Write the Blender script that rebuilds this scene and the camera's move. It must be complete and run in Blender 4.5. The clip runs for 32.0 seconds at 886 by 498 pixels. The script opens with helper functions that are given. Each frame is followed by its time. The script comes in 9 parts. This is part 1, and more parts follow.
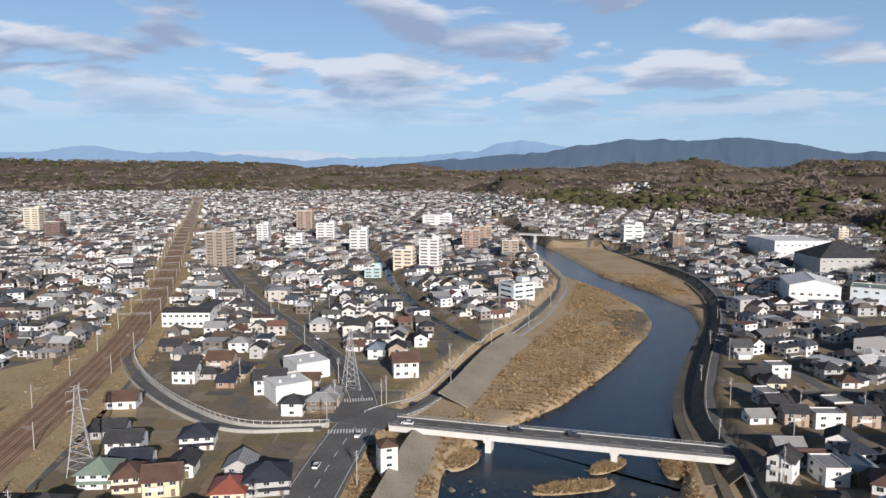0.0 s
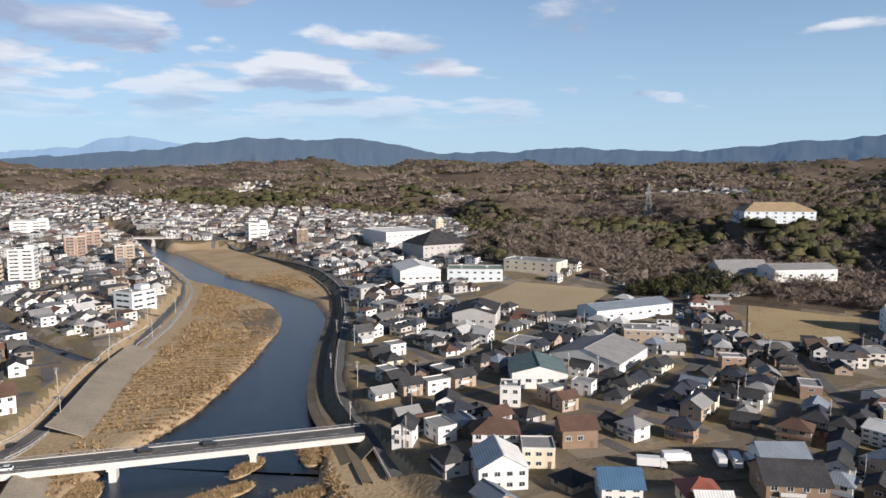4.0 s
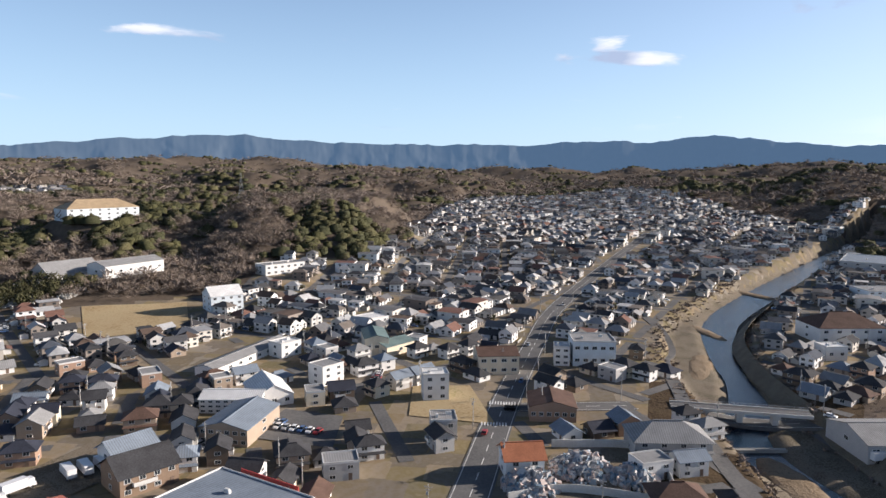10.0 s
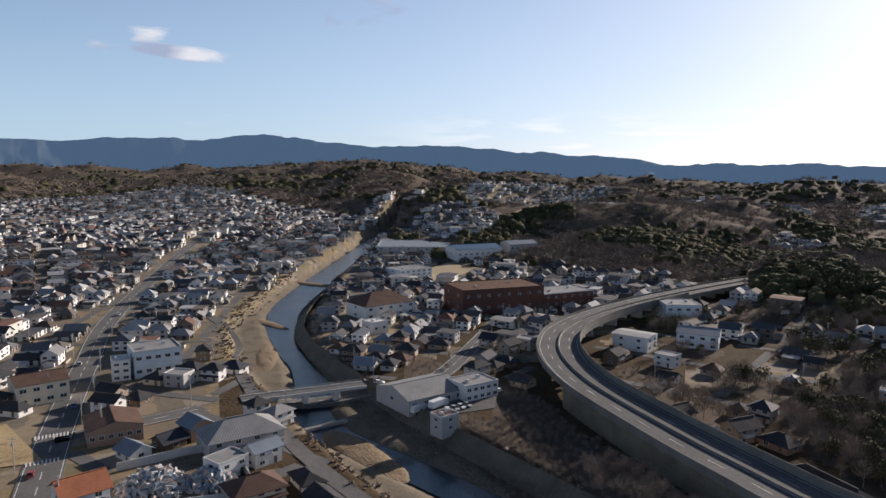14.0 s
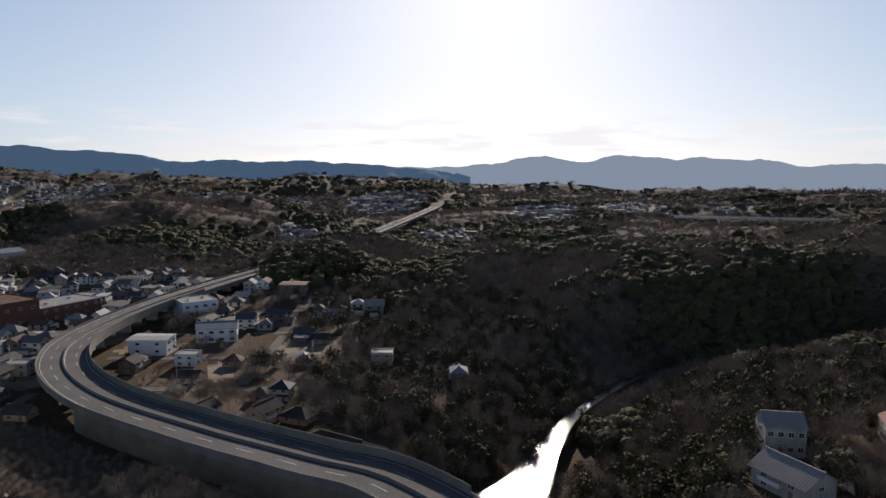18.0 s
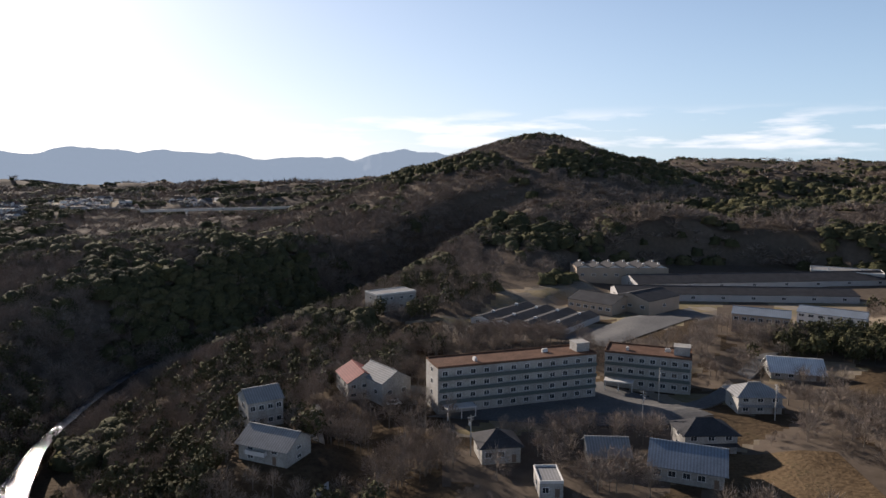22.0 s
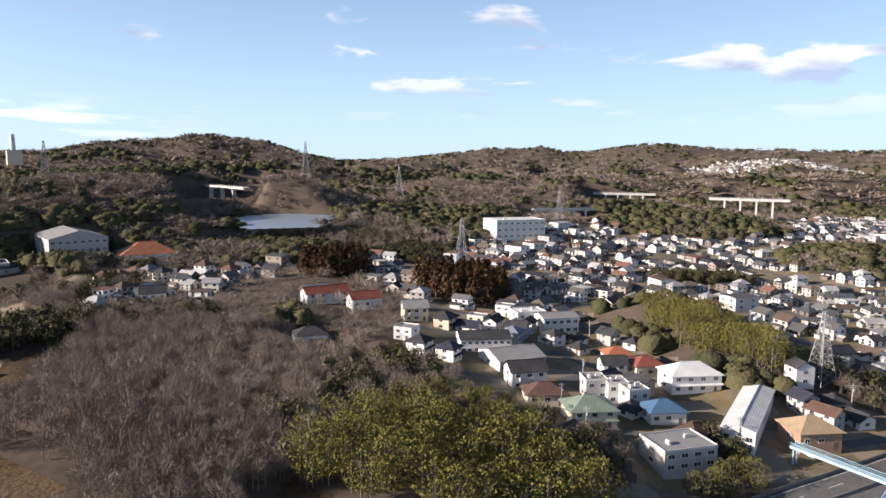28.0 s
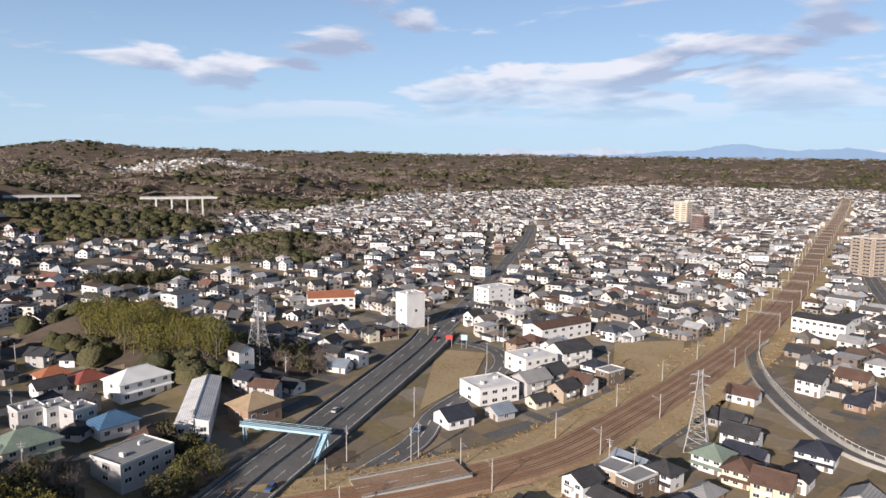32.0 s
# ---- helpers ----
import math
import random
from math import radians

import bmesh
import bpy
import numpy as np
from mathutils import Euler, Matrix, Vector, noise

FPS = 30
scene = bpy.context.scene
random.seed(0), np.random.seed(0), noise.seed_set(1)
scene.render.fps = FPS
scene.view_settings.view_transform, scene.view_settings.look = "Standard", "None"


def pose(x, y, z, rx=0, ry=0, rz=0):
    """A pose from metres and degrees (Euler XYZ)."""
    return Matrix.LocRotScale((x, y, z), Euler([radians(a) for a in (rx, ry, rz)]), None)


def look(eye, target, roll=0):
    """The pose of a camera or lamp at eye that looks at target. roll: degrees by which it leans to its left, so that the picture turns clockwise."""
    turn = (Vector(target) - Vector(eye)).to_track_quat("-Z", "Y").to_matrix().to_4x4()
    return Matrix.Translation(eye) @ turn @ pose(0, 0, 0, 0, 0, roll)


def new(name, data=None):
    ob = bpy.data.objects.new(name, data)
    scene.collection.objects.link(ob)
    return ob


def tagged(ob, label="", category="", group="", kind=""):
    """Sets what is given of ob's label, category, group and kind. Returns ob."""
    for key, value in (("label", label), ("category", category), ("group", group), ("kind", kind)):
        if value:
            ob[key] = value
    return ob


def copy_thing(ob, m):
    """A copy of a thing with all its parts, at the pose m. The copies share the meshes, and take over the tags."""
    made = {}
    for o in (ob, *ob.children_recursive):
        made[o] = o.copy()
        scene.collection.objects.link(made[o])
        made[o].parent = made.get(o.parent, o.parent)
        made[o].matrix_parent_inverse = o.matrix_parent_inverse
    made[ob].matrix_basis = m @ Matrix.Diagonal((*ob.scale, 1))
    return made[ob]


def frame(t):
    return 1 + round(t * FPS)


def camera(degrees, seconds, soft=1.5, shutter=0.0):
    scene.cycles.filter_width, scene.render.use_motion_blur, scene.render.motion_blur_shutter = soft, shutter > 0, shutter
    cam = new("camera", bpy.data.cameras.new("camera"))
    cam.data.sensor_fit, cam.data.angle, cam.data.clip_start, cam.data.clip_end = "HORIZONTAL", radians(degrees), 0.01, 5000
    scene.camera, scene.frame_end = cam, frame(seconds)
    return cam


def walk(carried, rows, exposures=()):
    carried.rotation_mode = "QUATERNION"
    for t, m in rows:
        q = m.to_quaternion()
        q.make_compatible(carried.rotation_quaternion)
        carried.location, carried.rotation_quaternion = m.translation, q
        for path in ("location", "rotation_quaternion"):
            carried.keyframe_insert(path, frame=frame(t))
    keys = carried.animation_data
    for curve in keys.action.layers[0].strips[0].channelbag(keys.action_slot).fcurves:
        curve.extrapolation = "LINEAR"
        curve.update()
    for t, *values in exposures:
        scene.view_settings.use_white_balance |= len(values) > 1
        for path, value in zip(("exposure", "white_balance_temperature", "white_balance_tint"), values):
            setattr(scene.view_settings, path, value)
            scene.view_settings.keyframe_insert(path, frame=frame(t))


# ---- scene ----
# The drone hovers 85 m over the river bank and turns clockwise through most of a circle.
EYE_Z = 85.0
cam = camera(65.44, 32.0)


def turn(yaw, pitch, roll):
    return pose(0, 0, EYE_Z, 90 + pitch, 0, yaw) @ pose(0, 0, 0, 0, 0, roll)


PATH = [
    (0.0, turn(0.00, -6.47, 0.02)),
    (0.5, turn(-3.07, -6.52, 0.05)),
    (1.0, turn(-6.55, -6.51, 0.05)),
    (1.5, turn(-10.20, -6.50, 0.03)),
    (2.0, turn(-13.92, -6.51, -0.02)),
    (2.5, turn(-17.84, -6.50, 0.02)),
    (3.0, turn(-22.03, -6.48, 0.04)),
    (3.5, turn(-26.28, -6.54, -0.02)),
    (5.5, turn(-43.41, -6.64, 0.16)),
    (6.0, turn(-47.73, -6.64, 0.15)),
    (6.5, turn(-52.06, -6.64, 0.18)),
    (7.0, turn(-56.33, -6.63, 0.20)),
    (7.5, turn(-60.60, -6.64, 0.19)),
    (8.0, turn(-64.95, -6.66, 0.18)),
    (8.5, turn(-69.40, -6.69, 0.17)),
    (9.0, turn(-73.85, -6.71, 0.20)),
    (9.5, turn(-78.34, -6.73, 0.31)),
    (10.0, turn(-82.82, -6.72, 0.38)),
    (10.5, turn(-87.26, -6.73, 0.41)),
    (11.0, turn(-91.65, -6.69, 0.42)),
    (11.5, turn(-96.11, -6.69, 0.39)),
    (12.0, turn(-100.55, -6.67, 0.35)),
    (12.5, turn(-104.97, -6.65, 0.35)),
    (13.0, turn(-109.45, -6.65, 0.33)),
    (13.5, turn(-113.95, -6.67, 0.40)),
    (14.0, turn(-118.48, -6.67, 0.35)),
    (14.5, turn(-122.97, -6.67, 0.31)),
    (16.5, turn(-142.43, -6.81, 0.30)),
    (17.0, turn(-147.56, -6.79, 0.36)),
    (17.5, turn(-152.62, -6.75, 0.41)),
    (18.0, turn(-157.68, -6.70, 0.43)),
    (18.5, turn(-162.75, -6.69, 0.39)),
    (19.0, turn(-167.83, -6.68, 0.43)),
    (19.5, turn(-173.15, -6.69, 0.38)),
    (20.0, turn(-178.52, -6.78, 0.40)),
    (20.5, turn(-183.90, -6.84, 0.34)),
    (21.0, turn(-189.21, -6.88, 0.34)),
    (21.5, turn(-194.55, -6.90, 0.37)),
    (22.0, turn(-199.94, -6.98, 0.40)),
    (22.5, turn(-205.34, -7.03, 0.35)),
    (23.0, turn(-210.76, -7.10, 0.38)),
    (23.5, turn(-216.19, -7.16, 0.38)),
    (24.0, turn(-221.65, -7.16, 0.38)),
    (24.5, turn(-227.11, -7.21, 0.47)),
    (25.0, turn(-232.52, -7.20, 0.44)),
    (25.5, turn(-237.99, -7.21, 0.41)),
    (27.5, turn(-259.91, -7.29, 0.47)),
    (28.0, turn(-265.36, -7.27, 0.57)),
    (28.5, turn(-270.87, -7.26, 0.61)),
    (29.0, turn(-276.36, -7.20, 0.65)),
    (29.5, turn(-281.91, -7.18, 0.64)),
    (30.0, turn(-287.53, -7.14, 0.71)),
    (30.5, turn(-293.19, -7.10, 0.76)),
    (31.0, turn(-298.83, -7.04, 0.73)),
    (31.5, turn(-304.49, -6.97, 0.63)),
    (32.0, turn(-310.14, -6.91, 0.57)),
]
# stops, white balance and tint: the picture darkens towards the sun
EXPOSURES = [(0.0, 0.22, 6050, 14), (5.0, 0.5, 6300, 14), (9.0, 0.76, 6300, 15), (13.0, 0.52, 6400, 17), (17.0, 0.08, 6500, 17), (20.0, 0.22, 6450, 16), (23.0, 0.65, 6500, 17),
             (26.0, 0.92, 6500, 18), (29.0, 0.82, 6450, 18), (32.0, 0.47, 6350, 17)]
walk(cam, PATH, EXPOSURES)

# ---------------- light ----------------
SUN_AZ, SUN_EL = 162.0, 19.0
SKY_STRENGTH, SKY_LOW = 0.105, (3.6, 5.1, 6.1)
CLOUD_LO, CLOUD_HI, CLOUD_LIT, CLOUD_DARK = 0.548, 0.60, (6.1, 6.2, 6.3), (2.7, 3.2, 4.2)
world = bpy.data.worlds.new("sky")
scene.world = world
world.use_nodes = True


def sky_nodes():
    """Clear winter sky with cloud fields that thin out towards the sun."""
    nt = world.node_tree
    n, l = nt.nodes, nt.links
    n.clear()

    def op(kind, a, b=None, c=None):
        q = n.new("ShaderNodeMath")
        q.operation = kind
        for i, v in enumerate((a, b, c)):
            if v is None:
                continue
            if isinstance(v, (int, float)):
                q.inputs[i].default_value = v
            else:
                l.new(v, q.inputs[i])
        return q.outputs[0]

    def mixc(f, a, b):
        q = n.new("ShaderNodeMix")
        q.data_type = "RGBA"
        for s, v in (("Factor", f), ("A", a), ("B", b)):
            k = [i for i in q.inputs if i.name == s and (i.type == "RGBA") == (s != "Factor")][0]
            if isinstance(v, (int, float)):
                k.default_value = v
            elif isinstance(v, tuple):
                k.default_value = (*v, 1)
            else:
                l.new(v, k)
        return [o for o in q.outputs if o.type == "RGBA"][0]

    out, bg = n.new("ShaderNodeOutputWorld"), n.new("ShaderNodeBackground")
    sky = n.new("ShaderNodeTexSky")
    sky.sky_type, sky.sun_disc = "NISHITA", False
    sky.sun_elevation, sky.sun_rotation = radians(SUN_EL), radians(SUN_AZ)
    sky.altitude, sky.air_density, sky.dust_density, sky.ozone_density = 400, 0.7, 0.8, 3.0
    tc = n.new("ShaderNodeTexCoord")
    sep = n.new("ShaderNodeSeparateXYZ")
    l.new(tc.outputs["Generated"], sep.inputs[0])
    x, y, z = sep.outputs
    zc = op("MAXIMUM", z, 0.0)
    low = op("POWER", op("SUBTRACT", 1.0, zc), 4.0)
    # the glow round the sun levels off in the thin high haze
    rgb, joined = n.new("ShaderNodeSeparateColor"), n.new("ShaderNodeCombineColor")
    l.new(sky.outputs[0], rgb.inputs[0])
    for i in range(3):
        c = rgb.outputs[i]
        l.new(op("DIVIDE", op("MULTIPLY", c, 24.0), op("ADD", c, 22.0)), joined.inputs[i])
    sunward = op("ADD", op("MULTIPLY", x, math.sin(radians(SUN_AZ))), op("MULTIPLY", y, math.cos(radians(SUN_AZ))))
    veil = op("MULTIPLY", op("POWER", op("MAXIMUM", sunward, 0.0), 2.0), op("POWER", op("SUBTRACT", 1.0, zc), 3.0))
    # the winter sky deepens towards the zenith
    deep = n.new("ShaderNodeMapRange")
    deep.interpolation_type = "SMOOTHSTEP"
    deep.inputs[1].default_value, deep.inputs[2].default_value, deep.inputs[3].default_value, deep.inputs[4].default_value = 0.2, 0.75, 1.0, 0.4
    l.new(z, deep.inputs[0])
    dome = n.new("ShaderNodeVectorMath")
    dome.operation = "SCALE"
    l.new(joined.outputs[0], dome.inputs[0])
    l.new(deep.outputs[0], dome.inputs["Scale"])
    base = mixc(op("MULTIPLY", veil, 0.5), dome.outputs[0], (8.0, 8.6, 9.0))
    base = mixc(op("MULTIPLY", op("MULTIPLY", low, 0.8), op("SUBTRACT", 1.0, op("MULTIPLY", veil, 0.8))), base, SKY_LOW)
    # cloud plane
    k = op("ADD", zc, 0.10)
    com = n.new("ShaderNodeCombineXYZ")
    l.new(op("DIVIDE", x, k), com.inputs[0])
    l.new(op("DIVIDE", y, k), com.inputs[1])
    com.inputs[2].default_value = 3.7
    fields = []
    above = n.new("ShaderNodeCombineXYZ")
    k2 = op("ADD", zc, 0.122)
    l.new(op("DIVIDE", x, k2), above.inputs[0])
    l.new(op("DIVIDE", y, k2), above.inputs[1])
    above.inputs[2].default_value = 3.7
    for sc, det, dis, at in ((1.35, 8, 0.3, com), (0.28, 3, 0.0, com), (1.35, 5, 0.3, above)):
        t = n.new("ShaderNodeTexNoise")
        t.inputs["Scale"].default_value, t.inputs["Detail"].default_value, t.inputs["Distortion"].default_value = sc, det, dis
        l.new(at.outputs[0], t.inputs["Vector"])
        fields.append(t.outputs[0])
    north = op("ADD", op("MULTIPLY", y, 0.085), op("SUBTRACT", op("MULTIPLY", x, -0.03), 0.026))
    dens = op("ADD", op("ADD", op("MULTIPLY", fields[0], 0.62), op("MULTIPLY", fields[1], 0.38)), north)
    for az, narrow, gain in ((108, 20.0, 0.085), (306, 9.0, 0.05)):
        ahead = op("ADD", op("MULTIPLY", x, math.sin(radians(az))), op("MULTIPLY", y, math.cos(radians(az))))
        dens = op("ADD", dens, op("MULTIPLY", op("POWER", op("MAXIMUM", ahead, 0.0), narrow), gain))
    dens = op("SUBTRACT", dens, op("MULTIPLY", op("POWER", op("MAXIMUM", sunward, 0.0), 3.0), 0.12))
    mask = n.new("ShaderNodeMapRange")
    mask.interpolation_type = "SMOOTHSTEP"
    mask.inputs[1].default_value, mask.inputs[2].default_value = CLOUD_LO, CLOUD_HI
    l.new(dens, mask.inputs[0])
    high = n.new("ShaderNodeMapRange")
    high.inputs[1].default_value, high.inputs[2].default_value = 0.05, 0.13
    l.new(z, high.inputs[0])
    thick = n.new("ShaderNodeMapRange")
    thick.inputs[1].default_value, thick.inputs[2].default_value = 0.47, 0.60
    l.new(fields[2], thick.inputs[0])
    cloud = mixc(thick.outputs[0], CLOUD_LIT, CLOUD_DARK)
    zenith = n.new("ShaderNodeMapRange")
    zenith.inputs[1].default_value, zenith.inputs[2].default_value = 0.42, 0.26
    l.new(z, zenith.inputs[0])
    full = mixc(op("MULTIPLY", op("MULTIPLY", mask.outputs[0], high.outputs[0]), op("MULTIPLY", zenith.outputs[0], 0.85)), base, cloud)
    # a low bank of cloud over the southern horizon
    com2, bank = n.new("ShaderNodeCombineXYZ"), n.new("ShaderNodeTexNoise")
    for i, q in enumerate((op("MULTIPLY", x, 5.0), op("MULTIPLY", y, 5.0), op("MULTIPLY", z, 34.0))):
        l.new(q, com2.inputs[i])
    bank.inputs["Scale"].default_value, bank.inputs["Detail"].default_value = 1.6, 6
    l.new(com2.outputs[0], bank.inputs["Vector"])
    rise, fall, south = n.new("ShaderNodeMapRange"), n.new("ShaderNodeMapRange"), n.new("ShaderNodeMapRange")
    for q, src, a, b in ((rise, z, 0.012, 0.03), (fall, z, 0.085, 0.05), (south, y, -0.35, -0.7)):
        q.interpolation_type = "SMOOTHSTEP"
        q.inputs[1].default_value, q.inputs[2].default_value = a, b
        l.new(src, q.inputs[0])
    thr = n.new("ShaderNodeMapRange")
    thr.inputs[1].default_value, thr.inputs[2].default_value = 0.48, 0.60
    l.new(bank.outputs[0], thr.inputs[0])
    amount = op("MULTIPLY", op("MULTIPLY", rise.outputs[0], fall.outputs[0]), op("MULTIPLY", south.outputs[0], thr.outputs[0]))
    full = mixc(op("MULTIPLY", amount, 0.75), full, (7.6, 7.7, 7.8))
    bg.inputs["Strength"].default_value = SKY_STRENGTH
    l.new(full, bg.inputs["Color"])
    l.new(bg.outputs[0], out.inputs["Surface"])


sky_nodes()
sun = new("sun", bpy.data.lights.new("sun", "SUN"))
sun.data.energy, sun.data.angle, sun.data.color = 5.0, radians(0.6), (1.0, 0.9, 0.76)
_az, _el = radians(SUN_AZ), radians(SUN_EL)
sun.matrix_world = look(Vector((math.sin(_az) * math.cos(_el), math.cos(_az) * math.cos(_el), math.sin(_el))) * 500, (0, 0, 0))


# ---------------- materials ----------------
def mat(name, cols, rough=0.8, metal=0.0, scale=0.2, fine=3.0, bump=0.0, rand="", spec=0.3, contrast=0.25, depth=0.2):
    """Noise at two scales over two or more colours. rand: 'object', 'island' or ''."""
    m = bpy.data.materials.new(name)
    m.use_nodes = True
    nt = m.node_tree
    n, l = nt.nodes, nt.links
    b = n["Principled BSDF"]
    b.inputs["Roughness"].default_value, b.inputs["Metallic"].default_value = rough, metal
    b.inputs["Specular IOR Level"].default_value = spec
    geo = n.new("ShaderNodeNewGeometry")
    a, c = n.new("ShaderNodeTexNoise"), n.new("ShaderNodeTexNoise")
    for node, s in ((a, scale), (c, fine)):
        node.inputs["Scale"].default_value = s
        node.inputs["Detail"].default_value = 4
        l.new(geo.outputs["Position"], node.inputs["Vector"])
    mix = n.new("ShaderNodeMath")
    mix.operation = "ADD"
    l.new(a.outputs[0], mix.inputs[0])
    l.new(c.outputs[0], mix.inputs[1])
    ramp = n.new("ShaderNodeValToRGB")
    src = None
    if rand == "object":
        src = n.new("ShaderNodeObjectInfo").outputs["Random"]
    elif rand == "island":
        src = geo.outputs["Random Per Island"]
    cr = ramp.color_ramp
    while len(cr.elements) < len(cols):
        cr.elements.new(0.5)
    for i, col in enumerate(cols):
        cr.elements[i].position = i / max(1, len(cols) - 1) if src is None else i / len(cols)
        cr.elements[i].color = (*col, 1)
    if src is None:
        mr = n.new("ShaderNodeMapRange")
        mr.inputs[1].default_value, mr.inputs[2].default_value = 0.65, 1.35
        l.new(mix.outputs[0], mr.inputs[0])
        l.new(mr.outputs[0], ramp.inputs[0])
        l.new(ramp.outputs[0], b.inputs["Base Color"])
    else:
        cr.interpolation = "CONSTANT"
        l.new(src, ramp.inputs[0])
        mr = n.new("ShaderNodeMapRange")
        mr.inputs[1].default_value, mr.inputs[2].default_value = 0.6, 1.4
        mr.inputs[3].default_value, mr.inputs[4].default_value = 1 - contrast, 1 + contrast
        l.new(mix.outputs[0], mr.inputs[0])
        mul = n.new("ShaderNodeVectorMath")
        mul.operation = "SCALE"
        l.new(ramp.outputs[0], mul.inputs[0])
        l.new(mr.outputs[0], mul.inputs["Scale"])
        l.new(mul.outputs[0], b.inputs["Base Color"])
    if bump:
        bp = n.new("ShaderNodeBump")
        bp.inputs["Strength"].default_value, bp.inputs["Distance"].default_value = bump, depth
        l.new(c.outputs[0], bp.inputs["Height"])
        l.new(bp.outputs[0], b.inputs["Normal"])
    return m


ASPHALT = mat("asphalt", [(0.10, 0.099, 0.10), (0.14, 0.138, 0.136), (0.18, 0.176, 0.17)], 0.95, scale=0.08, fine=1.2, spec=0.1)
PARAPET = mat("grey_parapet", [(0.13, 0.125, 0.115), (0.19, 0.185, 0.17), (0.23, 0.22, 0.205)], 0.95, scale=0.15, fine=2.5, spec=0.08)
PAINT = mat("road_paint", [(0.55, 0.55, 0.53), (0.75, 0.75, 0.73)], 0.7, scale=0.5, fine=5)
CONCRETE = mat("concrete", [(0.26, 0.25, 0.23), (0.38, 0.37, 0.34), (0.46, 0.45, 0.42)], 0.85, scale=0.15, fine=2.5, bump=0.2)
PALE = mat("pale_concrete", [(0.5, 0.49, 0.46), (0.68, 0.67, 0.64)], 0.8, scale=0.15, fine=2)
DRY_GRASS = mat("dry_grass", [(0.24, 0.175, 0.09), (0.36, 0.27, 0.15), (0.42, 0.33, 0.20), (0.28, 0.235, 0.11)], 0.95, scale=0.05, fine=0.8, bump=0.5, spec=0.1)
REED = mat("dry_reed", [(0.27, 0.195, 0.115), (0.38, 0.285, 0.175), (0.45, 0.35, 0.23), (0.33, 0.24, 0.14)], 0.95, scale=0.035, fine=0.7, bump=0.7, spec=0.1, depth=0.5)
GRAVEL = mat("gravel", [(0.085, 0.07, 0.05), (0.16, 0.13, 0.095), (0.23, 0.195, 0.15), (0.11, 0.095, 0.062), (0.20, 0.165, 0.125)], 0.95, scale=0.08, fine=2, bump=0.5, spec=0.1)
BALLAST = mat("ballast", [(0.19, 0.125, 0.08), (0.30, 0.20, 0.13), (0.37, 0.27, 0.185)], 0.95, scale=0.1, fine=2, bump=0.6)
SOIL = mat("town_soil", [(0.12, 0.10, 0.075), (0.22, 0.18, 0.135), (0.18, 0.14, 0.08), (0.29, 0.24, 0.175)], 0.95, scale=0.035, fine=0.35, bump=0.3, spec=0.1)


def patchwork(m, cols, scale):
    """Lots of different cover: blocky cells over the material's own noise."""
    n, l = m.node_tree.nodes, m.node_tree.links
    b = n["Principled BSDF"]
    old = b.inputs["Base Color"].links[0].from_socket
    geo, vor, ramp, mix = n.new("ShaderNodeNewGeometry"), n.new("ShaderNodeTexVoronoi"), n.new("ShaderNodeValToRGB"), n.new("ShaderNodeMix")
    vor.distance = "CHEBYCHEV"
    vor.inputs["Randomness"].default_value = 0.55
    vor.inputs["Scale"].default_value = scale
    l.new(geo.outputs["Position"], vor.inputs["Vector"])
    sep = n.new("ShaderNodeSeparateColor")
    l.new(vor.outputs["Color"], sep.inputs[0])
    ramp.color_ramp.interpolation = "CONSTANT"
    while len(ramp.color_ramp.elements) < len(cols):
        ramp.color_ramp.elements.new(0.5)
    for i, c in enumerate(cols):
        ramp.color_ramp.elements[i].position, ramp.color_ramp.elements[i].color = i / len(cols), (*c, 1)
    l.new(sep.outputs[0], ramp.inputs[0])
    mix.data_type = "RGBA"
    mix.inputs[0].default_value = 0.33
    l.new(old, mix.inputs[6])
    l.new(ramp.outputs[0], mix.inputs[7])
    l.new(mix.outputs[2], b.inputs["Base Color"])


patchwork(SOIL, [(0.15, 0.146, 0.14), (0.34, 0.25, 0.14), (0.20, 0.17, 0.135), (0.26, 0.215, 0.10), (0.16, 0.155, 0.15), (0.40, 0.33, 0.24), (0.17, 0.16, 0.07), (0.40, 0.375, 0.34)], 0.095)
FLOOR_WOOD = mat("forest_floor", [(0.09, 0.072, 0.056), (0.12, 0.096, 0.075), (0.155, 0.124, 0.098)], 0.95, scale=0.02, fine=0.3, bump=0.5, spec=0.05)
# brown leaf litter with the shade of backlit ground in its colour
SHADED_LITTER = mat("shaded_leaf_litter", [(0.04, 0.029, 0.02), (0.068, 0.048, 0.03), (0.095, 0.068, 0.042), (0.055, 0.045, 0.025)], 0.95, scale=0.06, fine=0.7, bump=0.8, spec=0.05, depth=0.5)
STEEL = mat("galvanised_steel", [(0.30, 0.31, 0.32), (0.42, 0.42, 0.42)], 0.75, 0.15, scale=0.5, fine=5)


def water_mat():
    m = bpy.data.materials.new("river_water")
    m.use_nodes = True
    n, l = m.node_tree.nodes, m.node_tree.links
    b = n["Principled BSDF"]
    b.inputs["Base Color"].default_value = (0.008, 0.022, 0.042, 1)
    b.inputs["Roughness"].default_value = 0.07
    b.inputs["IOR"].default_value = 1.33
    geo, noi, bp = n.new("ShaderNodeNewGeometry"), n.new("ShaderNodeTexNoise"), n.new("ShaderNodeBump")
    noi.inputs["Scale"].default_value, noi.inputs["Detail"].default_value = 1.6, 3
    bp.inputs["Strength"].default_value, bp.inputs["Distance"].default_value = 0.5, 0.3
    l.new(geo.outputs["Position"], noi.inputs["Vector"])
    l.new(noi.outputs[0], bp.inputs["Height"])
    l.new(bp.outputs[0], b.inputs["Normal"])
    return m


WATER = water_mat()


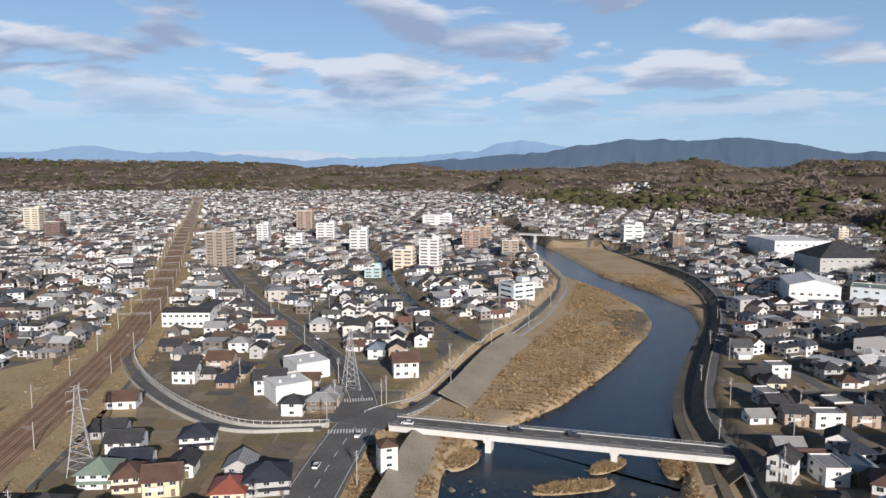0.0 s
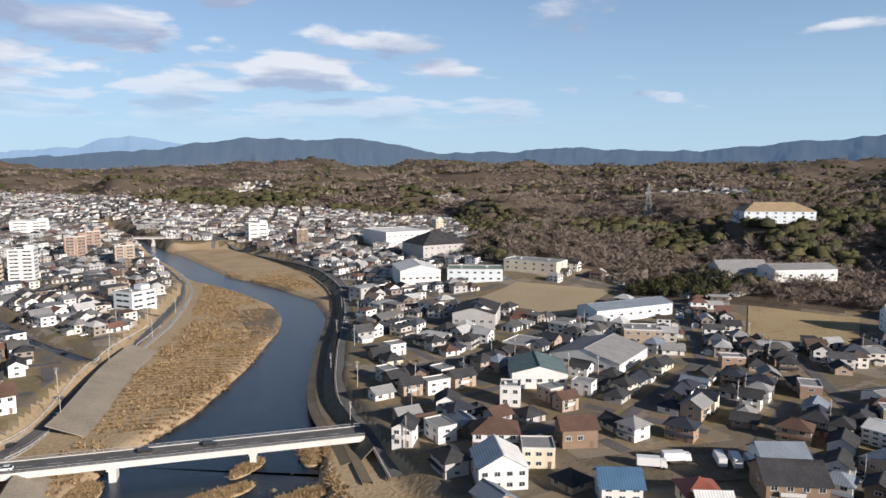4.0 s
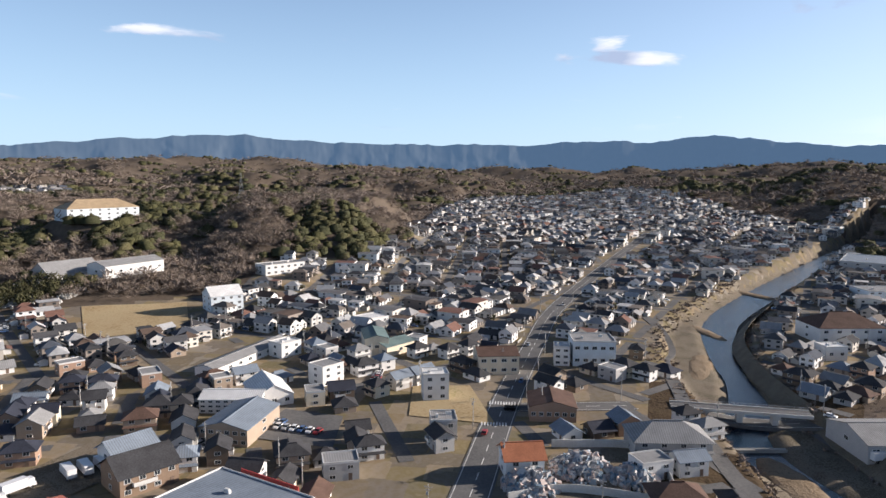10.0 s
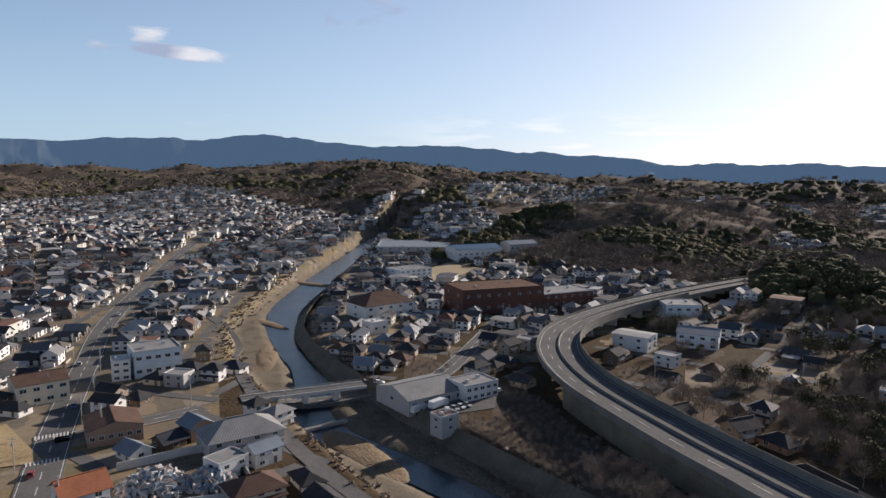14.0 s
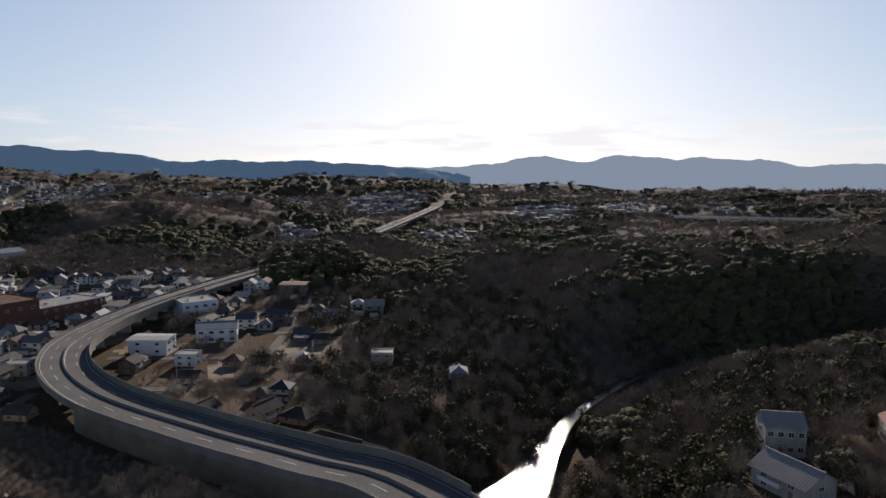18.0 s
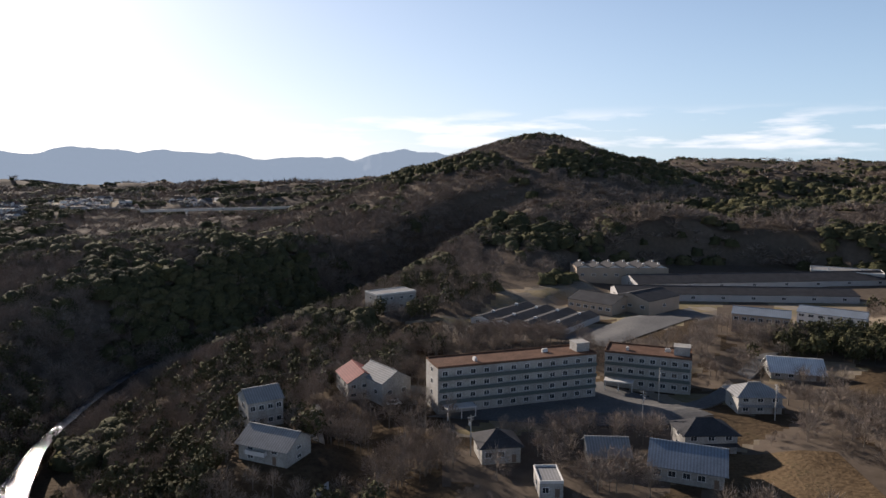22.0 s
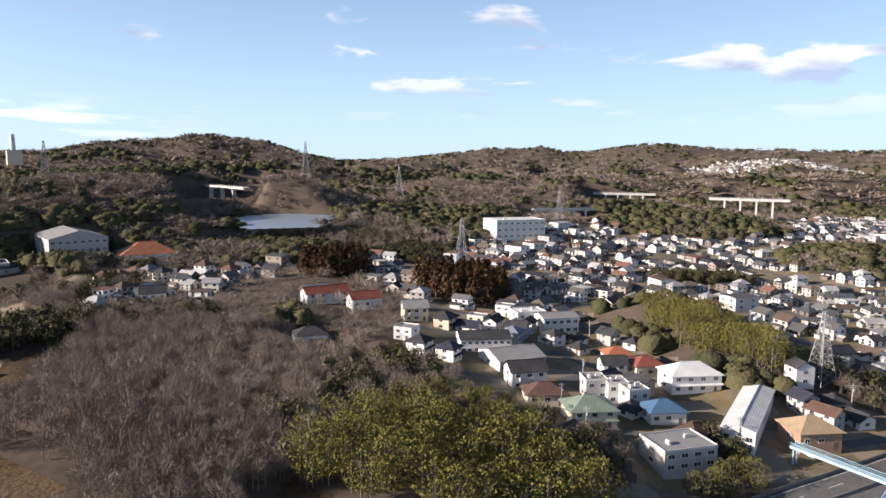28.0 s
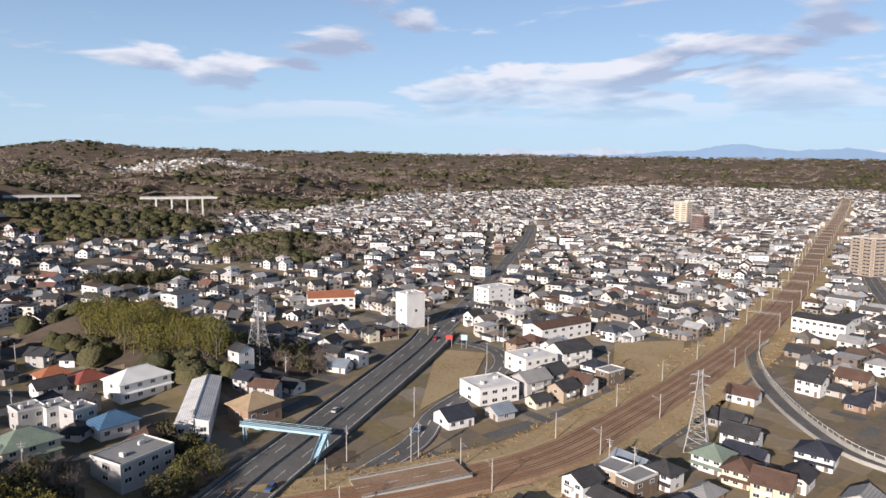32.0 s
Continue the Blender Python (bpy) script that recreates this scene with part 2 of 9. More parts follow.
# ---------------- mesh tools ----------------
def mesh_np(name, verts, faces, mats, mat_idx=None, smooth=False):
    """verts (n,3); faces: (m,k) array or a list of such arrays with k 3 or 4."""
    groups = faces if isinstance(faces, list) else [faces]
    groups = [np.asarray(g, dtype=np.int32) for g in groups if len(g)]
    me = bpy.data.meshes.new(name)
    loops = np.concatenate([g.ravel() for g in groups])
    sizes = np.concatenate([np.full(len(g), g.shape[1], dtype=np.int32) for g in groups])
    starts = np.concatenate([[0], np.cumsum(sizes)[:-1]]).astype(np.int32)
    me.vertices.add(len(verts))
    me.vertices.foreach_set("co", np.asarray(verts, dtype=np.float32).ravel())
    me.loops.add(len(loops))
    me.loops.foreach_set("vertex_index", loops)
    me.polygons.add(len(sizes))
    me.polygons.foreach_set("loop_start", starts)
    for m in mats:
        me.materials.append(m)
    if mat_idx is not None:
        me.polygons.foreach_set("material_index", np.asarray(mat_idx, dtype=np.int32))
    me.polygons.foreach_set("use_smooth", np.full(len(sizes), bool(smooth)))
    me.update(calc_edges=True)
    me.validate()
    return me


def part(name, me, parent=None, label="", at=None):
    ob = new(name, me)
    if parent is not None:
        ob.parent = parent
    if at is not None:
        ob.matrix_basis = at
    if label:
        ob["label"] = label
    return ob


def polar(az, r):
    return r * math.sin(radians(az)), r * math.cos(radians(az))


def seg_dist(px, py, line):
    """Distance to a polyline of (x, y, *values), and the values interpolated at the nearest place."""
    line = np.asarray(line, dtype=float)
    best = np.full(px.shape, 1e9)
    vals = np.zeros(px.shape + (line.shape[1] - 2,))
    for a, b in zip(line[:-1], line[1:]):
        d = b[:2] - a[:2]
        k = np.clip(((px - a[0]) * d[0] + (py - a[1]) * d[1]) / (d @ d), 0, 1)
        dist = np.hypot(px - a[0] - k * d[0], py - a[1] - k * d[1])
        m = dist < best
        best[m] = dist[m]
        vals[m] = a[2:] + k[m][:, None] * (b[2:] - a[2:])
    return best, vals


def smooth(a):
    a = np.clip(a, 0, 1)
    return a * a * (3 - 2 * a)


def lattice(seed, n=256):
    return np.random.RandomState(seed).rand(n, n)


_LAT = lattice(5)


def vnoise(x, y):
    xi, yi = np.floor(x).astype(int), np.floor(y).astype(int)
    fx, fy = x - xi, y - yi
    fx, fy = fx * fx * (3 - 2 * fx), fy * fy * (3 - 2 * fy)
    g = lambda i, j: _LAT[i % 256, j % 256]
    return (g(xi, yi) * (1 - fx) + g(xi + 1, yi) * fx) * (1 - fy) + (g(xi, yi + 1) * (1 - fx) + g(xi + 1, yi + 1) * fx) * fy


def fbm(x, y, s, octaves=4):
    t, a, k = 0, 0.5, 1.0 / s
    for _ in range(octaves):
        t = t + a * vnoise(x * k + 31.7, y * k + 11.3)
        a, k = a * 0.5, k * 2.03
    return t


# ---------------- lines of the plan ----------------
RIVER = [(91, 1157, 9), (106, 970, 9), (114, 800, 10), (120, 680, 11), (122, 590, 13), (138, 520, 14), (148, 455, 12), (139, 405, 10), (126, 370, 11),
         (93, 302, 14), (65, 248, 20), (45, 215, 29), (33, 192, 31), (25, 110, 28), (45, 0, 22), (68, -95, 18), (58, -150, 9), (50, -183, 4), (50, -217, 0),
         (46, -262, -2), (20, -330, -2), (-40, -360, -2), (-130, -470, -2), (-260, -560, -2)]
FLOODPLAIN = [(140, 760, 52), (146, 620, 52), (146, 540, 48), (118, 440, 55), (78, 340, 50), (52, 280, 50), (40, 235, 52), (30, 190, 55), (30, 100, 50), (55, 0, 40), (65, -70, 34)]
STREAM_WATER = [(1100, -520, 8), (698, -274, 10), (510, -163, 11), (440, -124, 10), (395, -106, 9), (330, -93, 6), (300, -90, 5), (262, -84, 8), (240, -74, 8), (215, -76, 6), (183, -86, 6), (140, -98, 6), (100, -100, 8), (66, -105, 10)]
STREAM = [(1100, -520, 10), (698, -274, 12), (510, -160, 15), (387, -97, 18), (316, -81, 15), (250, -82, 15), (183, -88, 18), (100, -100, 17), (66, -105, 16)]
CANAL = [(16, 350, 5), (-12, 421, 5), (-37, 527, 5), (-55, 639, 5), (-80, 760, 5), (-150, 1000, 4)]
RAIL = [(-150, 55), (-135, 100), (-127, 145), (-131, 189), (-145, 270), (-163, 351), (-211, 516), (-307, 804), (-478, 1328), (-640, 1800)]
ROAD_NW = [(-28, 230), (-31, 255), (-47, 302), (-81, 369), (-126, 452), (-185, 582), (-251, 754), (-330, 960)]
ROAD_S = [(-28, 232), (-32, 202), (-35, 172), (-38, 130), (-45, 80)]
LEVEE_W = [(-24, 234), (-5, 262), (18, 332), (54, 415), (92, 551), (97, 755)]
LEVEE_E = [(86, 170), (92, 200), (99, 242), (123, 302), (167, 399), (197, 497), (203, 618), (172, 969)]
HIGHWAY = [(-262, 217, 2), (-239, 188, 2), (-183, 104, 2), (-155, 62, 2), (-80, -30, 5), (0, -100, 8), (65, -141, 9), (99, -147, 9), (140, -152, 9), (193, -163, 9),
           (236, -186, 9), (266, -222, 9), (290, -285, 9), (308, -370, 9), (323, -470, 9), (350, -600, 10), (386, -757, 12), (490, -1186, 18), (673, -1875, 26)]
TRUNK = [(-258, 212), (-283, 246), (-352, 338), (-429, 438), (-520, 556), (-640, 700)]
RAMP = [(-150, 100), (-159, 124), (-175, 146), (-189, 180), (-205, 208), (-226, 220), (-250, 214), (-262, 216)]
MAIN_ST = [(110, 20), (170, 14), (239, 8), (327, -3), (424, -18), (602, -65), (900, -150)]
BRIDGE_ST = [(239, 8), (246, -30), (251, -54), (247, -95), (240, -125), (300, -190)]
FLOODWALL = [(-149, 335), (-143, 312), (-122, 276), (-93, 242), (-66, 222), (-38, 222)]

# level pads cut for buildings on the slopes: x, y, radius, height
PADS_1 = [(539.4, 361.4, 33.7, 40), (412, 300.3, 22.4, 13), (428.1, 268, 25.3, 13), (378.2, 177.3, 13.8, 2), (468.3, 175.8, 18.8, 10), (725.8, -674.7, 53.3, 14), (-15.6, -189.6, 8.1, 14), (-16.8, -165.8, 10.1, 14), (-46.9, -206.4, 10.3, 14), (-53.2, -199.3, 10.2, 14), (-89.3, -183.7, 27.7, 14), (-137.6, -182.5, 16, 14), (-143.3, -271.8, 31, 15), (-242.2, -354.6, 30.9, 16), (-313.8, -316.7, 82.5, 16), (-269.3, -289.3, 64.4, 15), (-187.1, -287, 17.8, 15), (-208.4, -280.7, 18.2, 15), (-227, -225.6, 14.6, 15), (-266.9, -224.6, 16.5, 15), (-435.1, -284.4, 29.9, 18), (-378.5, -311.7, 23.4, 16)]
PADS_2 = [(-437, -232.8, 23.2, 16), (-189.3, -172.8, 11.6, 15), (-151.5, -151.6, 9.2, 15), (-120.2, -135.8, 9.5, 14), (-105.9, -124.3, 11.4, 14), (-92, -136.8, 7.9, 14), (-68, -147.8, 8, 14), (-71.4, -127.9, 6.3, 14), (-89, -319.9, 13.9, 15), (-250.8, -70.6, 9.2, 12), (-278, -107.8, 9.6, 12), (-313.1, -164.7, 9, 14), (-343.7, -93.7, 9.7, 12), (685, -626.8, 65, 22)]
PADS = PADS_1 + PADS_2

# woods near the drone: x, y, half length, half width, turn in degrees, kind, metres between trees
ZONES_A = [(-205, -95, 62, 52, 20, "bare", 4.6), (-165, -78, 46, 38, 20, "bare", 4.4), (-245, -125, 45, 34, 30, "bare", 4.6), (-200, -38, 40, 30, -20, "mix", 4.8),
           (-154, -10, 25, 40, 0, "bamboo", 4.3), (-186, -6, 20, 26, 0, "grove", 3.6), (-176, 26, 14, 12, 0, "mix", 4.2), (-140, -66, 26, 20, 30, "bare", 4.4), (-134, 8, 14, 20, 0, "grove", 4.0)]
ZONES_B = [(-290, 86, 50, 15, 17, "bamboo", 3.8), (-252, 128, 24, 15, 35, "mix", 4.2), (-380, -20, 36, 26, 20, "cedar", 4.6), (-415, -100, 26, 22, 0, "cedar", 4.6),
           (-475, 140, 18, 38, 0, "evergreen", 4.8), (-232, -182, 34, 22, -30, "evergreen", 4.6), (-212, -205, 20, 14, 0, "bare", 4.6), (360, 302, 44, 20, -40, "evergreen", 5.0)]
ZONES_C = [(0, -195, 26, 62, 8, "mix", 4.6), (-38, -262, 36, 58, 10, "mix", 4.8), (-100, -240, 40, 16, -10, "bare", 4.6), (-95, -345, 60, 60, 0, "mix", 5.0),
           (24, -150, 16, 24, 0, "mix", 4.6), (-40, -212, 16, 30, 0, "bare", 4.6), (-88, -128, 14, 14, 0, "bare", 4.0), (-45, -150, 14, 12, 0, "bare", 4.2)]
ZONES_D = [(150, -126, 44, 18, 0, "scrub", 2.8), (195, -138, 36, 12, -10, "scrub", 2.8), (110, -132, 30, 9, 0, "scrub", 2.8), (86, -192, 26, 24, 0, "mix", 4.6), (120, -222, 30, 24, 0, "mix", 4.8), (66, -250, 26, 60, 0, "mix", 4.8),
           (112, -310, 50, 56, 0, "mix", 5.2), (250, -128, 30, 10, -20, "scrub", 4.0), (10, -265, 20, 40, 0, "mix", 5.0), (-190, 62, 8, 8, 0, "evergreen", 4.0), (-166, 98, 9, 7, 30, "evergreen", 3.6)]
ZONES_E = [(-150, -210, 26, 16, 30, "bare", 6.0), (-175, -150, 22, 12, 40, "bare", 6.5), (-60, -175, 22, 10, 0, "bare", 6.0), (-118, -215, 24, 10, -10, "scrub", 4.0), (-135, -120, 18, 12, 30, "scrub", 5.0), (-255, -265, 30, 12, 30, "bare", 6.0), (-330, -240, 40, 14, 30, "mix", 6.5), (-300, -205, 26, 12, 20, "mix", 6.0), (-20, -135, 20, 14, 0, "mix", 4.6)]
ZONES_F = [(-88, -150, 34, 10, 0, "bare", 5.5), (-110, -140, 16, 10, 0, "bare", 5.0), (-150, -128, 24, 8, 30, "scrub", 4.0), (-70, -128, 22, 10, 0, "scrub", 4.0), (-128, -236, 40, 9, -20, "bare", 5.0), (-55, -205, 16, 22, 0, "bare", 5.0), (-178, -205, 24, 7, 40, "bare", 5.5), (-160, -176, 12, 8, 0, "scrub", 4.0), (-340, -200, 30, 12, 0, "mix", 6.0)]
ZONES_G = [(150, -235, 22, 14, 20, "mix", 6.5), (190, -300, 24, 15, 0, "mix", 6.5), (218, -250, 12, 20, 0, "mix", 6.0), (245, -335, 22, 16, 0, "mix", 6.5), (165, -192, 30, 7, -5, "bare", 5.0), (205, -205, 12, 10, 0, "scrub", 4.0), (180, -360, 30, 20, 0, "mix", 6.5), (120, -126, 30, 9, 0, "bare", 5.5)]
ZONES_H = [(-118, -104, 46, 20, 30, "bare", 7.5), (-80, -145, 50, 12, 0, "bare", 7.0), (-190, -190, 40, 12, 30, "mix", 7.0), (-175, 60, 14, 12, 0, "grove", 3.6), (-215, -235, 30, 10, 30, "bare", 6.5), (-20, -185, 14, 22, 0, "mix", 5.0), (-60, -240, 30, 20, 0, "mix", 5.0)]
ZONES_I = [(6, -212, 20, 42, 8, "mix", 3.9), (-22, -236, 24, 26, 0, "mix", 4.0), (8, -176, 12, 22, 0, "evergreen", 4.6), (-36, -180, 9, 16, 0, "bare", 4.4), (32, -184, 9, 30, 0, "mix", 3.8), (112, -205, 22, 18, 0, "mix", 4.2), (150, -270, 16, 26, 20, "mix", 5.5), (205, -345, 18, 24, 0, "mix", 5.0), (240, -395, 22, 20, 0, "evergreen", 5.0), (135, -330, 26, 30, 0, "mix", 4.8), (262, -285, 10, 26, 0, "mix", 4.4), (178, -230, 9, 14, 0, "mix", 4.4),
           (150, -112, 60, 9, -4, "scrub", 3.0), (-280, -150, 24, 20, 0, "mix", 4.4), (-262, -172, 26, 16, 0, "mix", 4.4), (-275, -122, 24, 12, 20, "mix", 4.4), (-540, -110, 60, 30, 30, "mix", 5.5), (-500, -60, 40, 26, 0, "evergreen", 5.0)]
ZONES = ZONES_I + ZONES_H + ZONES_G + ZONES_F + ZONES_E + ZONES_A + ZONES_B + ZONES_C + ZONES_D

# open ground kept free of houses: four corners, cover, label
FIELD_LIST = [([(231, 364), (292, 392), (334, 340), (262, 300)], "sand", "pale sandy school sports ground"), ([(361, 255), (392, 207), (338, 178), (305, 215)], "dry", "empty lot of dry yellow grass"),
              ([(-196, 275), (-178, 307), (-152, 262), (-163, 228)], "dry", "fenced bare brown field beside the railway"), ([(-238, 198), (-220, 212), (-193, 178), (-180, 142)], "dry", "triangular field of dry grass inside the slip road"),
              ([(122, 150), (190, 132), (168, 112), (128, 128)], "gravel", "dusty contractor's yard with parked lorries"), ([(240, -96), (228, -150), (200, -130), (202, -106)], "asphalt", "asphalt depot yard with parked vehicles")]
FIELD_LIST += [([(-125, -190), (-136, -150), (-112, -150), (-60, -178)], "asphalt", "worn asphalt forecourt before the dormitory"), ([(-145, -118), (-120, -132), (-100, -105), (-130, -88)], "orchard", "rough orchard slope of brown grass"),
               ([(-140, -245), (-230, -275), (-225, -252), (-145, -218)], "asphalt", "dark asphalt road by the factory"), ([(195, 58), (222, 62), (226, 84), (200, 88)], "asphalt", "asphalt car park between works buildings"),
               ([(222, 10), (262, 22), (258, 44), (226, 40)], "dry", "vacant lot of dry grass by the main street"), ([(168, 5), (200, -8), (204, -34), (172, -24)], "gravel", "scrap yard ground")]
FIELD_LIST += [([(-128, 204), (-98, 208), (-112, 246), (-146, 250)], "dry", "open lots of dry grass inside the flood wall"), ([(446, -236), (486, -300), (520, -285), (484, -228)], "sand", "pale sandy works yard beyond the stream"), ([(690, -490), (740, -600), (780, -590), (735, -480)], "dry", "pale sports field cut into the wooded slope"), ([(104, 440), (130, 430), (118, 372), (96, 356)], "gravel", "pale gravel margin of the river bar")]

# ---------------- terrain ----------------
# by azimuth: the flat town's reach, its floor, and how high the wooded hills behind it stand, in degrees from the eye
REACH = [(0, 2300), (4, 2000), (7, 1400), (20, 1300), (30, 1150), (37, 560), (50, 540), (60, 620), (76, 560), (80, 900), (85, 1700), (98, 1800), (108, 1200), (118, 640),
         (135, 560), (150, 420), (160, 330), (172, 230), (185, 210), (196, 330), (215, 410), (235, 440), (250, 480), (262, 520), (275, 700), (285, 900), (298, 1200), (312, 1900), (325, 2400), (360, 2300)]
FLOOR = [(0, 0), (150, 0), (165, -4), (178, -4), (190, 8), (200, 14), (235, 16), (262, 14), (280, 6), (300, 2), (318, 0), (360, 0)]
CREST = [(0, 0.35), (5, 0.0), (20, 0.4), (40, 0.3), (60, 0.45), (75, 0.4), (85, -0.2), (100, 0.0), (112, 0.4), (122, -0.4), (139, -1.1), (150, -1.5), (160, -1.6), (190, -1.6), (200, -0.8),
         (215, 0.1), (235, 0.25), (250, -0.2), (262, 0.1), (280, 0.45), (295, 0.65), (312, 0.75), (325, 0.6), (345, 0.7), (360, 0.35)]
# local hills: azimuth, distance, top, spread along the sight line, spread across it
HILLS = [(40, 660, 34, 90, 60), (46, 670, 32, 90, 60), (51, 1010, 52, 110, 130), (54, 660, 32, 70, 60), (60, 720, 44, 90, 60), (57, 640, 40, 60, 50), (62, 660, 40, 60, 40), (55, 520, 14, 50, 60), (60, 530, 14, 50, 50), (68, 680, 58, 100, 45), (73, 690, 54, 90, 40), (77, 760, 38, 70, 30),
         (10, 1500, 40, 150, 120), (20, 1550, 44, 160, 120), (104, 1900, 60, 300, 200), (113, 1750, 88, 260, 120), (122, 760, 16, 90, 70), (133, 700, 22, 110, 60),
         (150, 560, 26, 90, 50), (163, 470, 28, 90, 60), (172, 460, 33, 90, 60), (180, 460, 35, 90, 60), (188, 470, 33, 90, 50), (194, 520, 29, 90, 40),
         (207, 950, 122, 240, 150), (202, 900, 84, 200, 90), (214, 960, 92, 220, 110), (206, 620, 60, 120, 60), (217, 560, 52, 90, 60), (226, 620, 50, 120, 70),
         (240, 1900, 118, 300, 260), (246, 2000, 146, 300, 170), (251, 1900, 112, 260, 130), (255, 900, 52, 180, 120), (268, 1000, 60, 200, 120), (276, 1000, 62, 160, 90),
         (285, 820, 34, 90, 70), (291, 2380, 96, 280, 190), (283, 345, 14, 20, 20), (286.4, 308, 14, 18, 18), (290.6, 278, 12, 16, 16), (297, 640, 16, 60, 40), (254, 330, 20, 60, 30)]


# the skyline of the woods to the south and west: azimuth, degrees over the eye
SKYLINE = [(190, 0.0), (196.2, -0.2), (198.5, 0.1), (201, 0.9), (204.3, 2.0), (206.9, 2.68), (209.1, 2.65), (211.3, 1.9), (213.6, 1.12), (214.9, 0.77), (217.7, 0.88), (220.5, 0.58), (224.7, 0.65), (227, 0.53), (229.7, 0.68), (231.6, 0.42), (235.6, 0.44), (238.1, 1.02), (241.1, 1.5), (243.9, 1.54), (246.6, 2.02), (248.8, 1.72), (251, 1.62),
           (252.8, 0.95), (254.1, 0.58), (256.8, 0.07), (259.5, 0.1), (262.3, 0.31), (265.1, 0.61), (267.4, 0.91), (268.8, 1.2), (271.6, 1.1), (273.4, 1.36), (275.3, 0.92), (277.5, 0.96), (279, 1.3), (282.6, 1.66), (284.4, 1.44), (287.5, 1.16), (291.4, 1.2), (294.1, 1.06), (304.2, 1.1), (308.9, 0.96), (316.6, 0.98), (330.6, 0.85), (345, 0.7)]


# valleys that leave the far viaducts in sight: azimuths, reach, degrees over the eye
VALLEYS = [(244.5, 249.8, 1050, -3.0), (277, 283, 1040, -2.7), (272, 278.5, 790, -4.1), (286, 292.5, 930, -2.85)]


def table(rows, az):
    a = np.array(rows, dtype=float)
    return np.interp(az % 360, a[:, 0], a[:, 1])


PADS = PADS + [(-600, -203, 72, 30.4), (-500, -172, 48, 19.0)]


def natural(x, y):
    """Height of the land before rivers, rails and roads are cut into it."""
    r, az = np.hypot(x, y), np.degrees(np.arctan2(x, y)) % 360
    reach, floor, crest = table(REACH, az), table(FLOOR, az), table(CREST, az)
    base = floor * smooth((r - 60) / 80) + 0.010 * np.clip(r - 500, 0, None)
    top = EYE_Z + r * np.tan(np.radians(crest)) * 1.0
    k = smooth((r - reach) / (2700 + 0.2 * reach)) ** 1.1
    rough = (fbm(x, y, 420, 5) - 0.48) * 120
    ridge = 1 - 2 * np.abs(fbm(x + 900, y - 400, 330, 3) - 0.47)
    rough = rough + (ridge - 0.8) * 75
    low_hills = smooth((r - reach) / 260) * np.clip((fbm(x - 300, y + 700, 260, 4) - 0.36) * 150, -4, 46) * (1 - 0.7 * k) * np.where((az > 148) & (az < 196), 0.35, 1.0)
    z = base + k * (top - 20 - base) + np.sqrt(k) * rough * np.clip(r / 2000, 0.3, 0.9)
    z = z + low_hills
    knolls = (fbm(x, y, 90, 3) - 0.45) * 16
    for a, d, t, s_r, s_t in HILLS:
        cx, cy = polar(a, d)
        near = np.where(np.hypot(x - cx, y - cy) < 4 * max(s_r, s_t))[0]
        c, s = math.sin(radians(a)), math.cos(radians(a))
        u, v = (x[near] - cx) * c + (y[near] - cy) * s, (x[near] - cx) * s - (y[near] - cy) * c
        g = np.exp(-((u / s_r) ** 2 + (v / s_t) ** 2) * 0.5)
        z[near] = np.maximum(z[near], base[near] + (t - base[near] + knolls[near]) * g)
    # the woods rise to one skyline and no higher
    lim = EYE_Z + r * np.tan(np.radians(table(SKYLINE, az))) - 8
    west = (az > 197) & (az < 345)
    z = np.where(west & (r > 600), np.minimum(z, lim), z)
    for a0, a1, far, el in VALLEYS:
        side = smooth((az - a0 + 1.5) / 1.5) * smooth((a1 + 1.5 - az) / 1.5)
        z = np.where((r > 600) & (r < far), z + (np.minimum(z, EYE_Z + r * math.tan(radians(el)) - 9) - z) * side, z)
    rim = np.exp(-0.5 * ((r - 3300) / 420) ** 2) * smooth((az - 215) / 4)
    z = np.where(west, np.maximum(z, base + (lim - base) * rim), z)
    return z


def cut(z, x, y, line, depth, slope, flat_extra=0.0):
    d, v = seg_dist(x, y, line)
    hw = v[..., 0] + flat_extra
    k = smooth((d - hw) / slope)
    return np.minimum(z, depth + (z - depth) * k)


def ground(x, y):
    x, y = np.asarray(x, dtype=float), np.asarray(y, dtype=float)
    shape = x.shape
    x, y = x.ravel(), y.ravel()
    z = natural(x, y)
    z = cut(z, x, y, FLOODPLAIN, -4.2, 9)
    z = cut(z, x, y, RIVER, -8.0, 6)
    gorge = [p for p in RIVER if p[1] < -120]
    z = cut(z, x, y, gorge, -10.5, 55)
    z = cut(z, x, y, STREAM, -4.6 + 0.8 * (fbm(x, y, 14, 3) - 0.5), 6)
    z = cut(z, x, y, STREAM_WATER, -6.2, 4)
    z = cut(z, x, y, CANAL, -4.0, 1.5)
    d, v = seg_dist(x, y, [p for p in HIGHWAY if 3 < p[2] < 9.5 and p[1] > -480])
    z = np.where(d < 14, np.minimum(z, np.maximum(1.0, v[:, 0] - 7)), z)
    d, v = seg_dist(x, y, [p for p in HIGHWAY if p[2] < 3])
    z = np.where((d < 60) & (z > 1.5), 1.5 + (z - 1.5) * smooth((d - 13) / 30), z)
    for cx, cy, rad, top in PADS:
        d = np.hypot(x - cx, y - cy)
        z = np.where(d < rad + 14, top - 0.05 + (z - top + 0.05) * smooth((d - rad) / 14), z)
    return z.reshape(shape)


